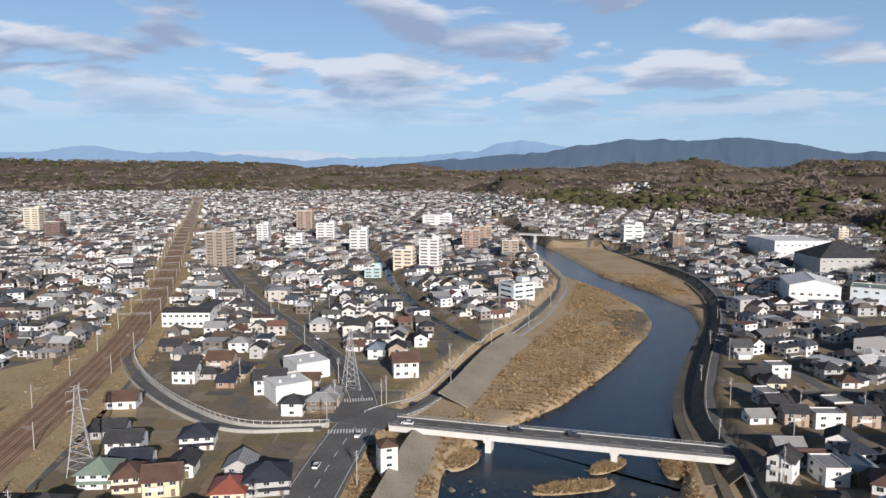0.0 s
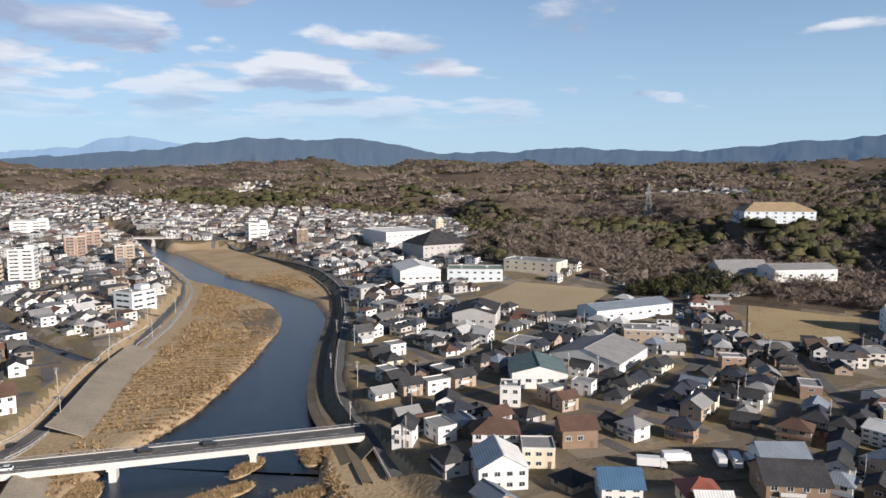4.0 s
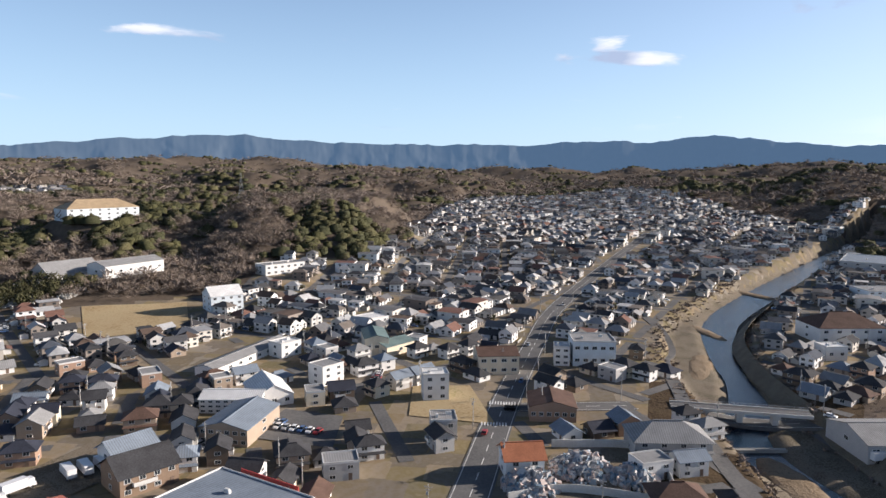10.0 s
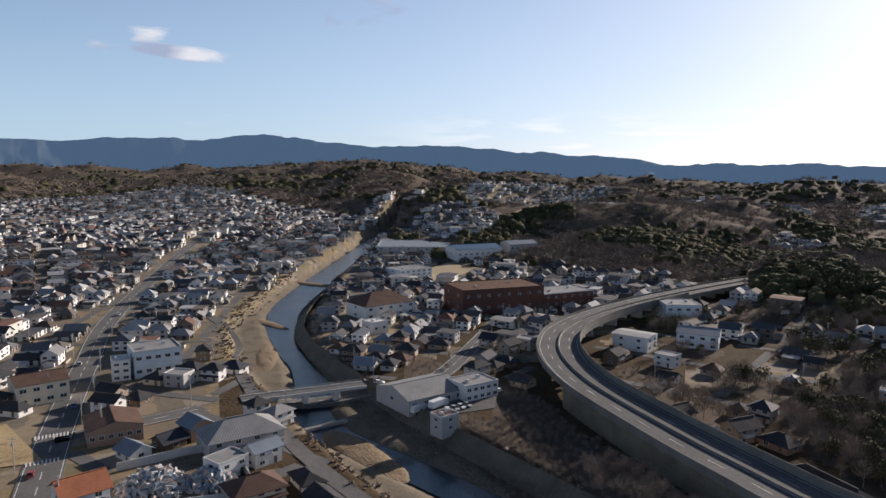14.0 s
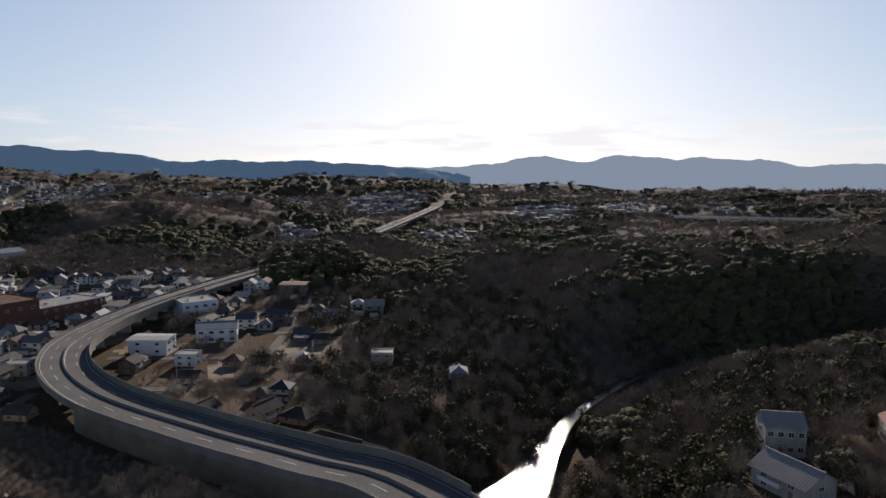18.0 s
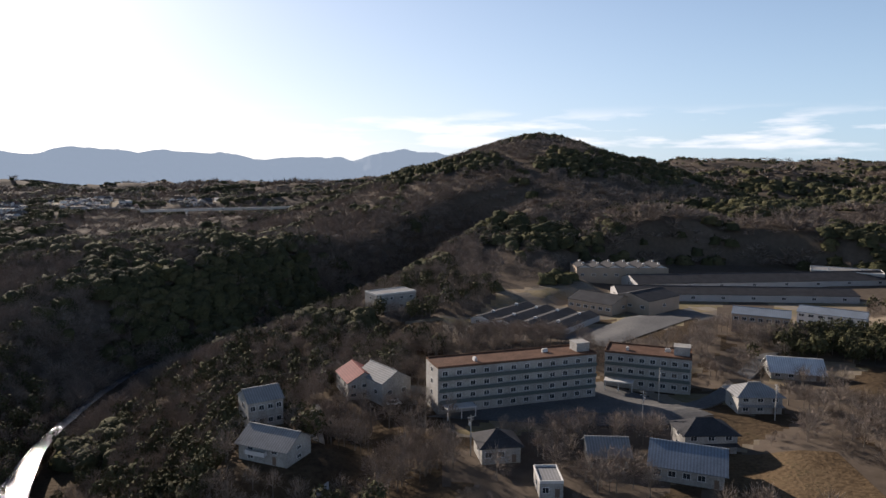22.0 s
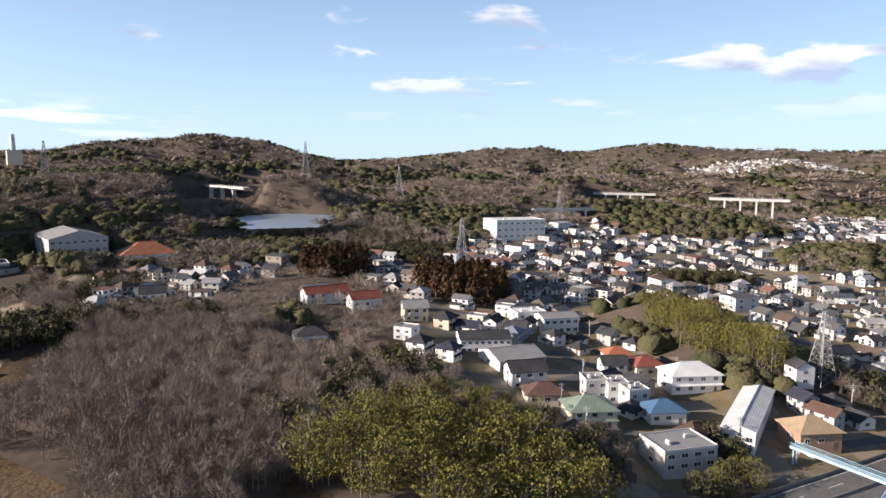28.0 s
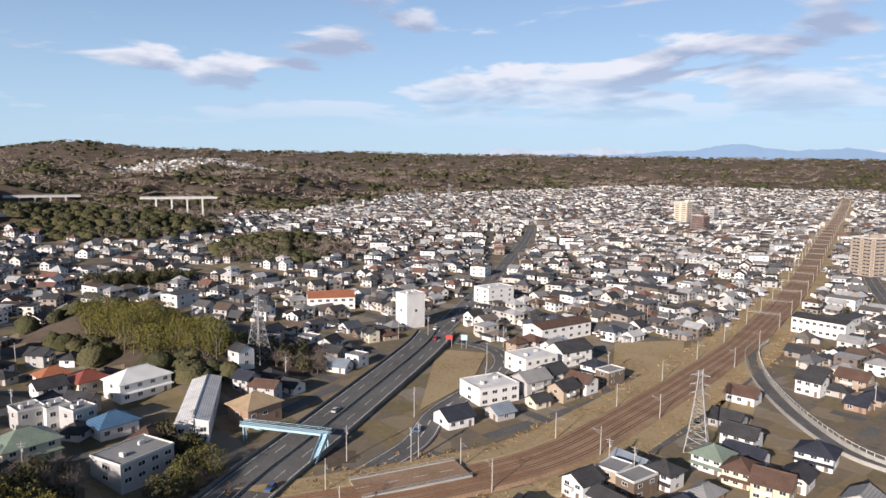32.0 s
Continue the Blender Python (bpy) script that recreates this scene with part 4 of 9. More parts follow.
def make_window():
    q = Quads()
    t = 0.08
    q.face([(-0.5 + t, -0.03, -0.5 + t), (0.5 - t, -0.03, -0.5 + t), (0.5 - t, -0.03, 0.5 - t), (-0.5 + t, -0.03, 0.5 - t)], 1)
    q.box(-0.5, 0.5, -0.07, 0.02, -0.5, -0.5 + t)
    q.box(-0.5, 0.5, -0.07, 0.02, 0.5 - t, 0.5)
    q.box(-0.5, -0.5 + t, -0.07, 0.02, -0.5 + t, 0.5 - t)
    q.box(0.5 - t, 0.5, -0.07, 0.02, -0.5 + t, 0.5 - t)
    q.box(-0.02, 0.02, -0.06, 0.02, -0.5 + t, 0.5 - t)
    return q.mesh("window", [FRAME, GLASS])


WINDOW = make_window()
_q = Quads()
_q.box(-0.45, 0.45, -0.05, 0.02, 0, 2.0)
_q.box(-0.52, -0.45, -0.08, 0.02, 0, 2.08)
_q.box(0.45, 0.52, -0.08, 0.02, 0, 2.08)
_q.box(0.25, 0.32, -0.1, -0.05, 0.95, 1.1)
DOOR_MESH = _q.mesh("door", [DOOR])
_q = Quads()
_q.box(-0.9, 0.9, -0.4, 0.4, 0, 0.9)
_q.box(-0.7, 0.7, -0.3, 0.3, 0.9, 1.1)
ROOF_UNIT = _q.mesh("roof_unit", [TRIM])
_cache = {}
CLEARINGS = []  # x, y, radius: kept free of trees and of further houses
CLEARINGS += [(-610, -196, 64), (-85, 190, 22), (-100, 205, 22), (-110, 230, 20), (-85, 225, 16), (-60, 200, 14), (-60, 180, 16), (-120, 180, 22), (-170, 115, 26), (-160, 140, 14), (-200, 150, 20), (-215, 175, 16), (170, 30, 16), (228, 28, 14), (-105, 260, 14)]
for _pts, _m, _l in FIELD_LIST:
    _c = np.array(_pts, dtype=float)
    for _u in (0.15, 0.5, 0.85):
        for _v in (0.15, 0.5, 0.85):
            _p = (_c[0] * (1 - _u) + _c[1] * _u) * (1 - _v) + (_c[3] * (1 - _u) + _c[2] * _u) * _v
            CLEARINGS.append((_p[0], _p[1], np.linalg.norm(_c[0] - _c[2]) * 0.2))


def wall_mesh(w, d, h, roof, rise, wm):
    q = Quads()
    x, y = w / 2, d / 2
    a = [(-x, -y), (x, -y), (x, y), (-x, y)]
    for i in range(4):
        p, r = a[i], a[(i + 1) % 4]
        q.face([(*p, -2.0), (*r, -2.0), (*r, h), (*p, h)])
    if roof == "gable":
        if w >= d:
            q.face([(-x, -y, h), (-x, 0, h + rise), (-x, y, h)])
            q.face([(x, -y, h), (x, y, h), (x, 0, h + rise)])
        else:
            q.face([(-x, -y, h), (x, -y, h), (0, -y, h + rise)])
            q.face([(-x, y, h), (0, y, h + rise), (x, y, h)])
    return q.mesh("wall", [wm])


def slab(q, pts, t, m=0):
    """A tilted roof slab: the four points of its top, t thick."""
    o = len(q.v)
    q.v += [tuple(p) for p in pts] + [(p[0], p[1], p[2] - t) for p in pts]
    n = len(pts)
    q.f.append(tuple(o + i for i in range(n)))
    q.f.append(tuple(o + n + i for i in reversed(range(n))))
    q.m += [m, m]
    for i in range(n):
        j = (i + 1) % n
        q.f.append((o + i, o + n + i, o + n + j, o + j))
        q.m.append(m)


def roof_mesh(w, d, h, roof, rise, rm, e=0.55):
    q = Quads()
    x, y = w / 2 + e, d / 2 + e
    if roof == "flat":
        x, y = w / 2, d / 2
        q.box(-x, x, -y, y, h, h + 0.15, 0)
    elif roof == "saw":
        n = max(2, int(w / 9))
        for i in range(n):
            a, b = -w / 2 + w * i / n, -w / 2 + w * (i + 1) / n
            m = (a + b) / 2
            slab(q, [(a, -y, h), (m, -y, h + rise), (m, y, h + rise), (a, y, h)], 0.2)
            slab(q, [(m, -y, h + rise), (b, -y, h), (b, y, h), (m, y, h + rise)], 0.2)
            q.face([(a, -d / 2, h), (b, -d / 2, h), (m, -d / 2, h + rise)], 1)
            q.face([(b, d / 2, h), (a, d / 2, h), (m, d / 2, h + rise)], 1)
            for k in (-0.25, 0.25):
                q.box(m - 0.6, m + 0.6, k * d - 0.6, k * d + 0.6, h + rise - 0.2, h + rise + 0.7, 1)
    elif roof == "hip":
        dr = rise * e / (min(w, d) / 2)
        z0, z1 = h - dr + 0.1, h + rise + 0.1
        if w >= d:
            r0, r1 = (-(w - d) / 2 - 0.01, 0), ((w - d) / 2 + 0.01, 0)
            sides = [[(-x, -y), (x, -y), r1, r0], [(x, -y), (x, y), r1], [(x, y), (-x, y), r0, r1], [(-x, y), (-x, -y), r0]]
        else:
            r0, r1 = (0, -(d - w) / 2 - 0.01), (0, (d - w) / 2 + 0.01)
            sides = [[(-x, -y), (x, -y), r0], [(x, -y), (x, y), r1, r0], [(x, y), (-x, y), r1], [(-x, y), (-x, -y), r0, r1]]
        for s in sides:
            slab(q, [(p[0], p[1], z0 if i < 2 else z1) for i, p in enumerate(s)], 0.18)
        q.box(min(r0[0], r1[0]) - 0.18, max(r0[0], r1[0]) + 0.18, min(r0[1], r1[1]) - 0.18, max(r0[1], r1[1]) + 0.18, z1 - 0.1, z1 + 0.22)
    else:
        if w >= d:
            dr = rise * e / (d / 2)
            slab(q, [(-x, -y, h - dr + 0.1), (x, -y, h - dr + 0.1), (x, 0, h + rise + 0.1), (-x, 0, h + rise + 0.1)], 0.18)
            slab(q, [(x, y, h - dr + 0.1), (-x, y, h - dr + 0.1), (-x, 0, h + rise + 0.1), (x, 0, h + rise + 0.1)], 0.18)
            q.box(-x, x, -0.16, 0.16, h + rise, h + rise + 0.26)
        else:
            dr = rise * e / (w / 2)
            slab(q, [(-x, y, h - dr + 0.1), (-x, -y, h - dr + 0.1), (0, -y, h + rise + 0.1), (0, y, h + rise + 0.1)], 0.18)
            slab(q, [(x, -y, h - dr + 0.1), (x, y, h - dr + 0.1), (0, y, h + rise + 0.1), (0, -y, h + rise + 0.1)], 0.18)
            q.box(-0.16, 0.16, -y, y, h + rise, h + rise + 0.26)
    return q.mesh("roof", [rm, rm if rm is ROOFS["ru"] else TRIM])


def parapet_mesh(w, d, h, material):
    """The raised edge round a flat roof, one closed ring."""
    v, f = [], []
    for x, y in ((w / 2 + 0.06, d / 2 + 0.06), (w / 2 - 0.14, d / 2 - 0.14)):
        for z in (h - 0.1, h + 0.55):
            v += [(-x, -y, z), (x, -y, z), (x, y, z), (-x, y, z)]
    for i in range(4):
        j = (i + 1) % 4
        f += [(i, j, 4 + j, 4 + i), (8 + j, 8 + i, 12 + i, 12 + j), (4 + i, 4 + j, 12 + j, 12 + i), (8 + i, 8 + j, j, i)]
    me = bpy.data.meshes.new("parapet")
    me.from_pydata(v, [], f)
    me.materials.append(material)
    return me


def building(kind, x, y, z, rot, w, d, h, roof, wall, roofm, rows, cols, label, group="", windows_behind=False):
    """One building: its front edge looks to local -y."""
    rise = {"flat": 0.3, "gable": min(w, d) * (0.28 if kind in ("house", "box") else 0.13), "hip": min(w, d) * 0.27, "saw": 1.6}[roof]
    wm = WALLS[wall] if isinstance(wall, str) else wall
    rm = ROOFS[roofm] if isinstance(roofm, str) else roofm
    names = {"tower": "apartment_building", "hall": "hall", "box": "building", "house": "house", "pump": "pump_house", "flats": "apartment_block", "red": "brick_building"}
    cats = {"tower": "building", "hall": "building", "box": "building", "house": "house", "pump": "building", "flats": "building", "red": "building"}
    z = max(z, float(ground(np.array([float(x)]), np.array([float(y)]))[0]) - 0.2)
    root = new(names[kind])
    root.matrix_basis = pose(x, y, z, 0, 0, rot)
    tagged(root, label, cats[kind], group)
    CLEARINGS.append((x, y, math.hypot(w, d) / 2 * 0.9 + 3.5))
    key = (round(w, 1), round(d, 1), round(h, 1), roof, wm.name, rm.name, kind)
    if key not in _cache:
        _cache[key] = (wall_mesh(w, d, h, roof, rise, wm), roof_mesh(w, d, h, roof, rise, rm, 0.75 if kind == "house" else 0.35))
    part("wall", _cache[key][0], root)
    part("roof", _cache[key][1], root)
    if roof == "flat":
        if (key, 0) not in _cache:
            _cache[key, 0] = parapet_mesh(w, d, h, rm if rm is ROOFS["ru"] else TRIM)
        part("parapet", _cache[key, 0], root)
    fh = h / max(1, rows)
    strip = kind == "tower"
    side = 1 if strip or kind in ("house", "hall") else max(1, min(2, int(d / 6)))
    faces = [("f", w, -d / 2, 0, min(cols, 2) if strip else min(cols, 12 if kind == "flats" else 8)), ("l", d, -w / 2, -90, side), ("r", d, -w / 2, 90, side)]
    if windows_behind:
        faces.append(("b", w, -d / 2, 180, max(1, cols - 1)))
    wh = min(1.5, fh * 0.45)
    for _, length, off, turn_, n in faces:
        m = Matrix.Rotation(radians(turn_), 4, "Z")
        for r in range(rows):
            for c in range(n):
                if kind == "house" and r == 0 and turn_ == 0 and c == n - 1 and n > 1:
                    part("door", DOOR_MESH, root, "", m @ pose((c + 0.5) / n * length - length / 2, off, 0.1))
                    continue
                ww = length / n * 0.8 if strip else min(2.4 if kind == "hall" else 1.8, length / n * 0.62)
                part("window", WINDOW, root, "", m @ pose((c + 0.5) / n * length - length / 2, off, (r + 0.52) * fh) @ Matrix.Diagonal((ww, 1, wh, 1)))
    if kind in ("tower", "flats") and rows > 2:
        q = Quads()
        q.box(-w / 2 + 0.3, w / 2 - 0.3, -d / 2 - 1.1, -d / 2, -0.08, 0.08)
        q.box(-w / 2 + 0.3, w / 2 - 0.3, -d / 2 - 1.1, -d / 2 - 1.0, 0.08, 0.95)
        me = q.mesh("balcony", [BALCONY if kind == "flats" else wm])
        for r in range(1, rows):
            part("balcony", me, root, "", pose(0, 0, r * fh + 0.05))
    if kind == "flats":
        q = Quads()
        q.box(-w * 0.48, -w * 0.48 + 9, -d / 2 - 5.0, -d / 2 - 1.2, 3.0, 3.35)
        for px in (0.3, 4.4, 8.6):
            q.box(-w * 0.48 + px, -w * 0.48 + px + 0.25, -d / 2 - 4.8, -d / 2 - 4.55, -0.5, 3.0)
        part("entrance_canopy", q.mesh("entrance_canopy", [TRIM]), root)
    if kind in ("tower", "flats", "red") or (kind in ("box", "hall") and roof == "flat"):
        part("roof_unit", ROOF_UNIT, root, "", pose(w * 0.22, d * 0.1, h + 0.15))
        part("roof_unit", ROOF_UNIT, root, "", pose(-w * 0.25, -d * 0.12, h + 0.15, 0, 0, 90))
    if kind in ("tower", "flats"):
        q = Quads()
        s = min(w, d) * 0.2
        q.box(-s, s, -s, s, 0, 2.6)
        q.box(-s - 0.2, s + 0.2, -s - 0.2, s + 0.2, 2.6, 2.8)
        part("stair_tower", q.mesh("stair_tower", [wm]), root, "", pose(w / 2 - s - 0.6, 0, h + 0.15))
    if kind == "house" and rows == 2 and roof == "hip":
        q = Quads()
        slab(q, [(-w / 2 - 0.4, -d / 2 - 1.1, fh - 0.35), (w / 2 + 0.4, -d / 2 - 1.1, fh - 0.35), (w / 2 + 0.1, -d / 2, fh + 0.05), (-w / 2 - 0.1, -d / 2, fh + 0.05)], 0.14)
        part("lower_roof", q.mesh("lower_roof", [rm]), root)
    if kind == "house" and rows == 2 and roof == "gable":
        q = Quads()
        q.box(-w * 0.3, w * 0.1, -d / 2 - 1.2, -d / 2, fh - 0.1, fh + 0.05)
        q.box(-w * 0.3, w * 0.1, -d / 2 - 1.2, -d / 2 - 1.12, fh + 0.05, fh + 1.0)
        q.box(-w * 0.3, -w * 0.3 + 0.08, -d / 2 - 1.12, -d / 2, fh + 0.05, fh + 1.0)
        q.box(w * 0.1 - 0.08, w * 0.1, -d / 2 - 1.12, -d / 2, fh + 0.05, fh + 1.0)
        part("balcony", q.mesh("balcony", [TRIM]), root)
    return root



# ---------------- landmark buildings ----------------
building("tower", -198.3, 611.1, 1.36, -21, 19.7, 16.0, 30.2, "flat", "T", "lg", 11, 4, "tall grey-brown apartment tower beside the railway")
building("tower", -540.3, 910.4, 5.52, 0, 20.0, 15.0, 30.4, "flat", "C", "lg", 10, 3, "tall cream apartment tower in the far town")
building("tower", -457.4, 811.7, 4.25, 0, 17.8, 15.0, 21.2, "flat", "R", "lg", 7, 3, "red-brown apartment block in the far town")
building("tower", -532.4, 976.7, 6.06, 0, 14.3, 14.0, 19.1, "flat", "G", "lg", 6, 3, "grey apartment block in the far town")
building("tower", -185.0, 925.8, 4.36, 0, 21.1, 16.0, 27.2, "flat", "B", "lg", 9, 4, "brown apartment tower in the far town")
building("tower", -203.3, 780.1, 2.99, 0, 12.7, 14.0, 21.7, "flat", "W", "lg", 8, 2, "narrow white apartment tower")
building("tower", -84.8, 694.3, 1.92, 0, 17.6, 15.0, 23.9, "flat", "W", "lg", 8, 3, "white office tower in the town")
building("tower", -10.7, 598.8, 0.92, -12, 17.1, 15.0, 25.2, "flat", "W", "lg", 9, 4, "white apartment tower beside the canal")
building("tower", -33.1, 599.6, 0.92, -12, 17.2, 17.0, 16.3, "flat", "C", "lg", 5, 4, "cream office building beside the canal")
building("tower", 30.0, 737.2, 2.30, 0, 19.2, 16.0, 19.9, "flat", "B", "lg", 7, 4, "brown apartment block near the river")
building("tower", 48.6, 795.4, 2.89, 0, 14.3, 16.0, 18.9, "flat", "B", "lg", 6, 3, "brown apartment block with flat roof")
building("tower", 65.1, 669.7, 1.65, 0, 16.4, 15.0, 16.5, "flat", "T", "lg", 6, 4, "tan apartment pair on the river bank")
building("tower", -8.2, 1002.0, 4.87, 0, 42.2, 30.0, 16.2, "flat", "W", "wh", 4, 6, "large white hall in the town centre")
building("tower", -136.7, 804.9, 3.09, 0, 21.0, 15.0, 21.1, "flat", "W", "lg", 7, 3, "white hotel building with many windows")
building("tower", -159.4, 740.1, 2.49, 0, 18.1, 16.0, 13.3, "flat", "W", "lg", 4, 3, "white office block in the town")
building("tower", -55.9, 547.9, 0.45, 0, 13.0, 12.0, 8.2, "flat", "Q", "tl", 3, 3, "pale turquoise shop building")
building("tower", 49.7, 460.1, 0.00, 34, 18.3, 16.0, 10.6, "flat", "L", "lg", 3, 4, "white and blue school building beside the levee")
building("tower", 219.6, 800.2, 3.21, 0, 22.2, 18.0, 19.6, "flat", "W", "wh", 4, 3, "white box building across the river")
building("tower", 240.3, 705.5, 2.39, 0, 12.7, 14.0, 19.7, "flat", "O", "lg", 8, 3, "orange-brown apartment tower across the river")
building("hall", 341.0, 679.1, 2.33, 0, 53.7, 60.0, 16.1, "flat", "W", "wh", 2, 8, "large white department store hall")
building("tower", 460.8, 796.5, 4.14, 0, 11.1, 14.0, 13.7, "flat", "C", "lg", 5, 2, "small cream apartment tower")
building("hall", 240.6, 447.8, 0.00, -18, 29.4, 40.0, 11.6, "gable", "W", "wh", 1, 6, "white warehouse with low gable roof")
building("hall", 313.5, 544.6, 1.11, 0, 47.9, 40.0, 11.8, "hip", "G", "dk", 2, 8, "long hall under a dark metal roof")
building("hall", -140.1, 374.8, 0.00, 0, 26.2, 12.0, 8.4, "gable", "W", "dk", 2, 8, "long white two-storey house with dark roof")
building("box", -59.0, 253.2, 0.00, 33, 13.8, 15.0, 6.6, "flat", "W", "wh", 0, 4, "white box workshop with flat roof")
building("box", -57.4, 282.2, 0.00, 33, 14.3, 16.0, 6.6, "flat", "W", "wh", 0, 4, "white box workshop behind it")
building("house", -15.9, 282.0, 0.00, 9, 10.3, 10.0, 6.9, "gable", "W", "br", 2, 3, "white house with a red-brown roof beside the pylon")
building("house", -93.9, 180.9, 0.00, 4, 8.8, 9.0, 4.7, "hip", "W", "gn", 2, 3, "white house with a pale green hip roof")
building("house", -84.6, 178.6, 0.00, 10, 7.3, 9.0, 4.8, "hip", "C", "br", 2, 3, "cream house with a brown hip roof")
building("house", -74.7, 176.3, 0.00, 12, 9.2, 9.0, 4.9, "gable", "Y", "br", 2, 3, "yellow house with a brown roof")
building("house", -96.5, 202.5, 0.00, 5, 10.0, 8.0, 4.5, "gable", "W", "dk", 2, 3, "white house with a grey gable roof")
building("house", -76.0, 206.8, 0.00, 10, 9.9, 9.0, 4.6, "hip", "W", "nv", 2, 3, "white house with a dark navy roof")
building("house", -107.2, 214.7, 0.00, 5, 9.8, 8.0, 3.3, "gable", "G", "dk", 1, 3, "low grey house with weathered roof")
building("house", -115.7, 242.3, 0.00, 7, 10.4, 8.0, 3.7, "gable", "W", "br", 1, 3, "white cottage with a brown roof")
building("house", -89.9, 191.9, 0.00, 4, 10.9, 8.0, 2.8, "gable", "W", "nv", 2, 3, "white house under a blue-black roof")
building("house", -73.4, 187.2, 0.00, 6, 7.0, 8.0, 3.9, "gable", "W", "dk", 2, 2, "white house under a dark roof")
building("house", -56.9, 186.5, 0.00, 5, 7.5, 8.0, 3.7, "gable", "G", "lg", 2, 2, "grey house with a pale metal roof")
building("house", -47.1, 177.5, 0.00, 10, 11.5, 10.0, 4.6, "hip", "G", "nv", 2, 3, "large house with dark blue tiled roof")
building("house", -55.7, 172.6, 0.00, 6, 8.4, 9.0, 3.5, "hip", "C", "rd", 1, 3, "house with a bright red roof")
building("pump", -16.3, 192.4, 0.00, 18, 5.0, 6.0, 6.6, "hip", "W", "br", 3, 1, "white pump tower with red-brown roof by the bridge")
building("house", -66.9, 260.0, 0.00, 10, 11.6, 9.0, 6.2, "gable", "W", "dk", 2, 3, "white house in a garden")
building("house", -104.0, 272.6, 0.00, 0, 9.1, 8.0, 5.8, "gable", "W", "dk", 2, 3, "white house with dark roof beside the wall")
building("house", -96.2, 292.8, 0.00, 0, 10.9, 9.0, 4.7, "gable", "T", "br", 2, 3, "tan house with brown roof")
building("hall", 213.6, 224.3, 0.00, -66, 32.2, 34.0, 4.6, "gable", "W", "lg", 1, 6, "large warehouse with pale grey metal roof")
building("hall", 170.6, 214.6, 0.00, -32, 21.6, 22.0, 6.3, "gable", "W", "tl", 1, 5, "warehouse with a teal metal roof")
building("box", 145.2, 197.6, 0.00, -38, 7.3, 8.0, 7.4, "flat", "W", "lg", 2, 2, "white rendered cube house")
building("box", 105.6, 148.9, 0.00, -24, 13.4, 14.0, 6.1, "gable", "W", "wh", 2, 4, "white workshop with a pale roof")
building("house", 121.8, 152.3, 0.00, -33, 9.3, 9.0, 5.7, "flat", "C", "lg", 2, 3, "cream house with flat roof")
building("house", 117.7, 168.1, 0.00, -32, 13.7, 10.0, 6.4, "hip", "W", "br", 2, 4, "large white house with brown hip roof")
building("house", 95.3, 185.0, 0.00, -41, 6.5, 8.0, 6.2, "gable", "W", "dk", 2, 2, "white gabled house by the levee")
building("house", 120.5, 201.1, 0.00, -32, 7.7, 8.0, 5.4, "gable", "W", "dk", 2, 3, "white gabled house with dark roof")
building("house", 125.4, 123.4, 0.00, -33, 10.3, 10.0, 5.8, "gable", "W", "bl", 3, 3, "white house with a bright blue gable roof")
building("house", 141.8, 111.5, 0.00, -31, 9.2, 9.0, 4.4, "hip", "C", "rd", 1, 3, "house with a maroon hip roof")
building("house", 139.5, 105.5, 0.00, -34, 8.3, 7.0, 4.3, "gable", "W", "wh", 1, 2, "white shed with pale roof")
building("house", 141.1, 157.5, 0.00, -24, 11.1, 9.0, 6.3, "gable", "O", "br", 1, 3, "timber house with brown roof")
building("hall", 289.8, 284.0, 0.00, -5, 54.5, 18.0, 7.4, "gable", "L", "sl", 1, 8, "long hall with a blue-grey metal roof")
building("box", 257.0, 240.6, 0.00, -39, 18.1, 14.0, 6.5, "flat", "T", "lg", 2, 4, "tan flat-roofed town building")
building("hall", 276.1, 421.3, 0.00, -34, 39.9, 22.0, 8.7, "flat", "L", "gn", 2, 7, "pale school building with green roof")
building("hall", 322.5, 409.3, 0.12, -64, 43.5, 20.0, 7.7, "flat", "C", "lg", 2, 6, "school gymnasium with cream walls")
building("hall", 206.9, 313.4, 0.00, -41, 22.8, 30.0, 8.9, "gable", "G", "dk", 1, 5, "long shed with dark roof")
building("box", 205.9, 309.8, 0.00, -15, 14.3, 16.0, 8.3, "gable", "W", "lg", 1, 2, "white metal shed with pale roof")
building("hall", 539.4, 361.4, 40.00, -32, 59.2, 25.0, 10.2, "hip", "L", "tn", 3, 9, "hilltop school with pale blue walls and tan roof")
building("box", 412.0, 300.3, 13.00, -27, 34.3, 24.0, 3.6, "gable", "G", "lg", 1, 4, "grey shed on the hillside")
building("hall", 428.1, 268.0, 13.00, -24, 43.2, 20.0, 8.0, "gable", "W", "lg", 1, 6, "long white hall on the hillside")
building("box", 378.2, 177.3, 2.00, -47, 18.7, 16.0, 9.3, "gable", "L", "wh", 3, 4, "pale blue three-storey building")
building("hall", 468.3, 175.8, 10.00, -38, 31.7, 14.0, 6.9, "flat", "W", "lg", 2, 6, "white building on the hill foot")
building("hall", 225.4, 102.5, 0.00, -82, 21.2, 12.0, 5.0, "gable", "W", "wh", 3, 8, "long white three-storey apartment house with galleries")
building("hall", 204.7, 91.1, 0.00, -93, 15.9, 24.0, 5.5, "gable", "T", "sl", 2, 6, "big grey-tan works building with pale gable end")
building("box", 236.9, 94.6, 0.00, -56, 13.8, 20.0, 4.0, "gable", "W", "wh", 1, 3, "low white shed with pale roof")
building("box", 294.7, 109.2, 0.00, -30, 11.3, 9.0, 6.4, "flat", "W", "wh", 2, 2, "white rendered cube building")
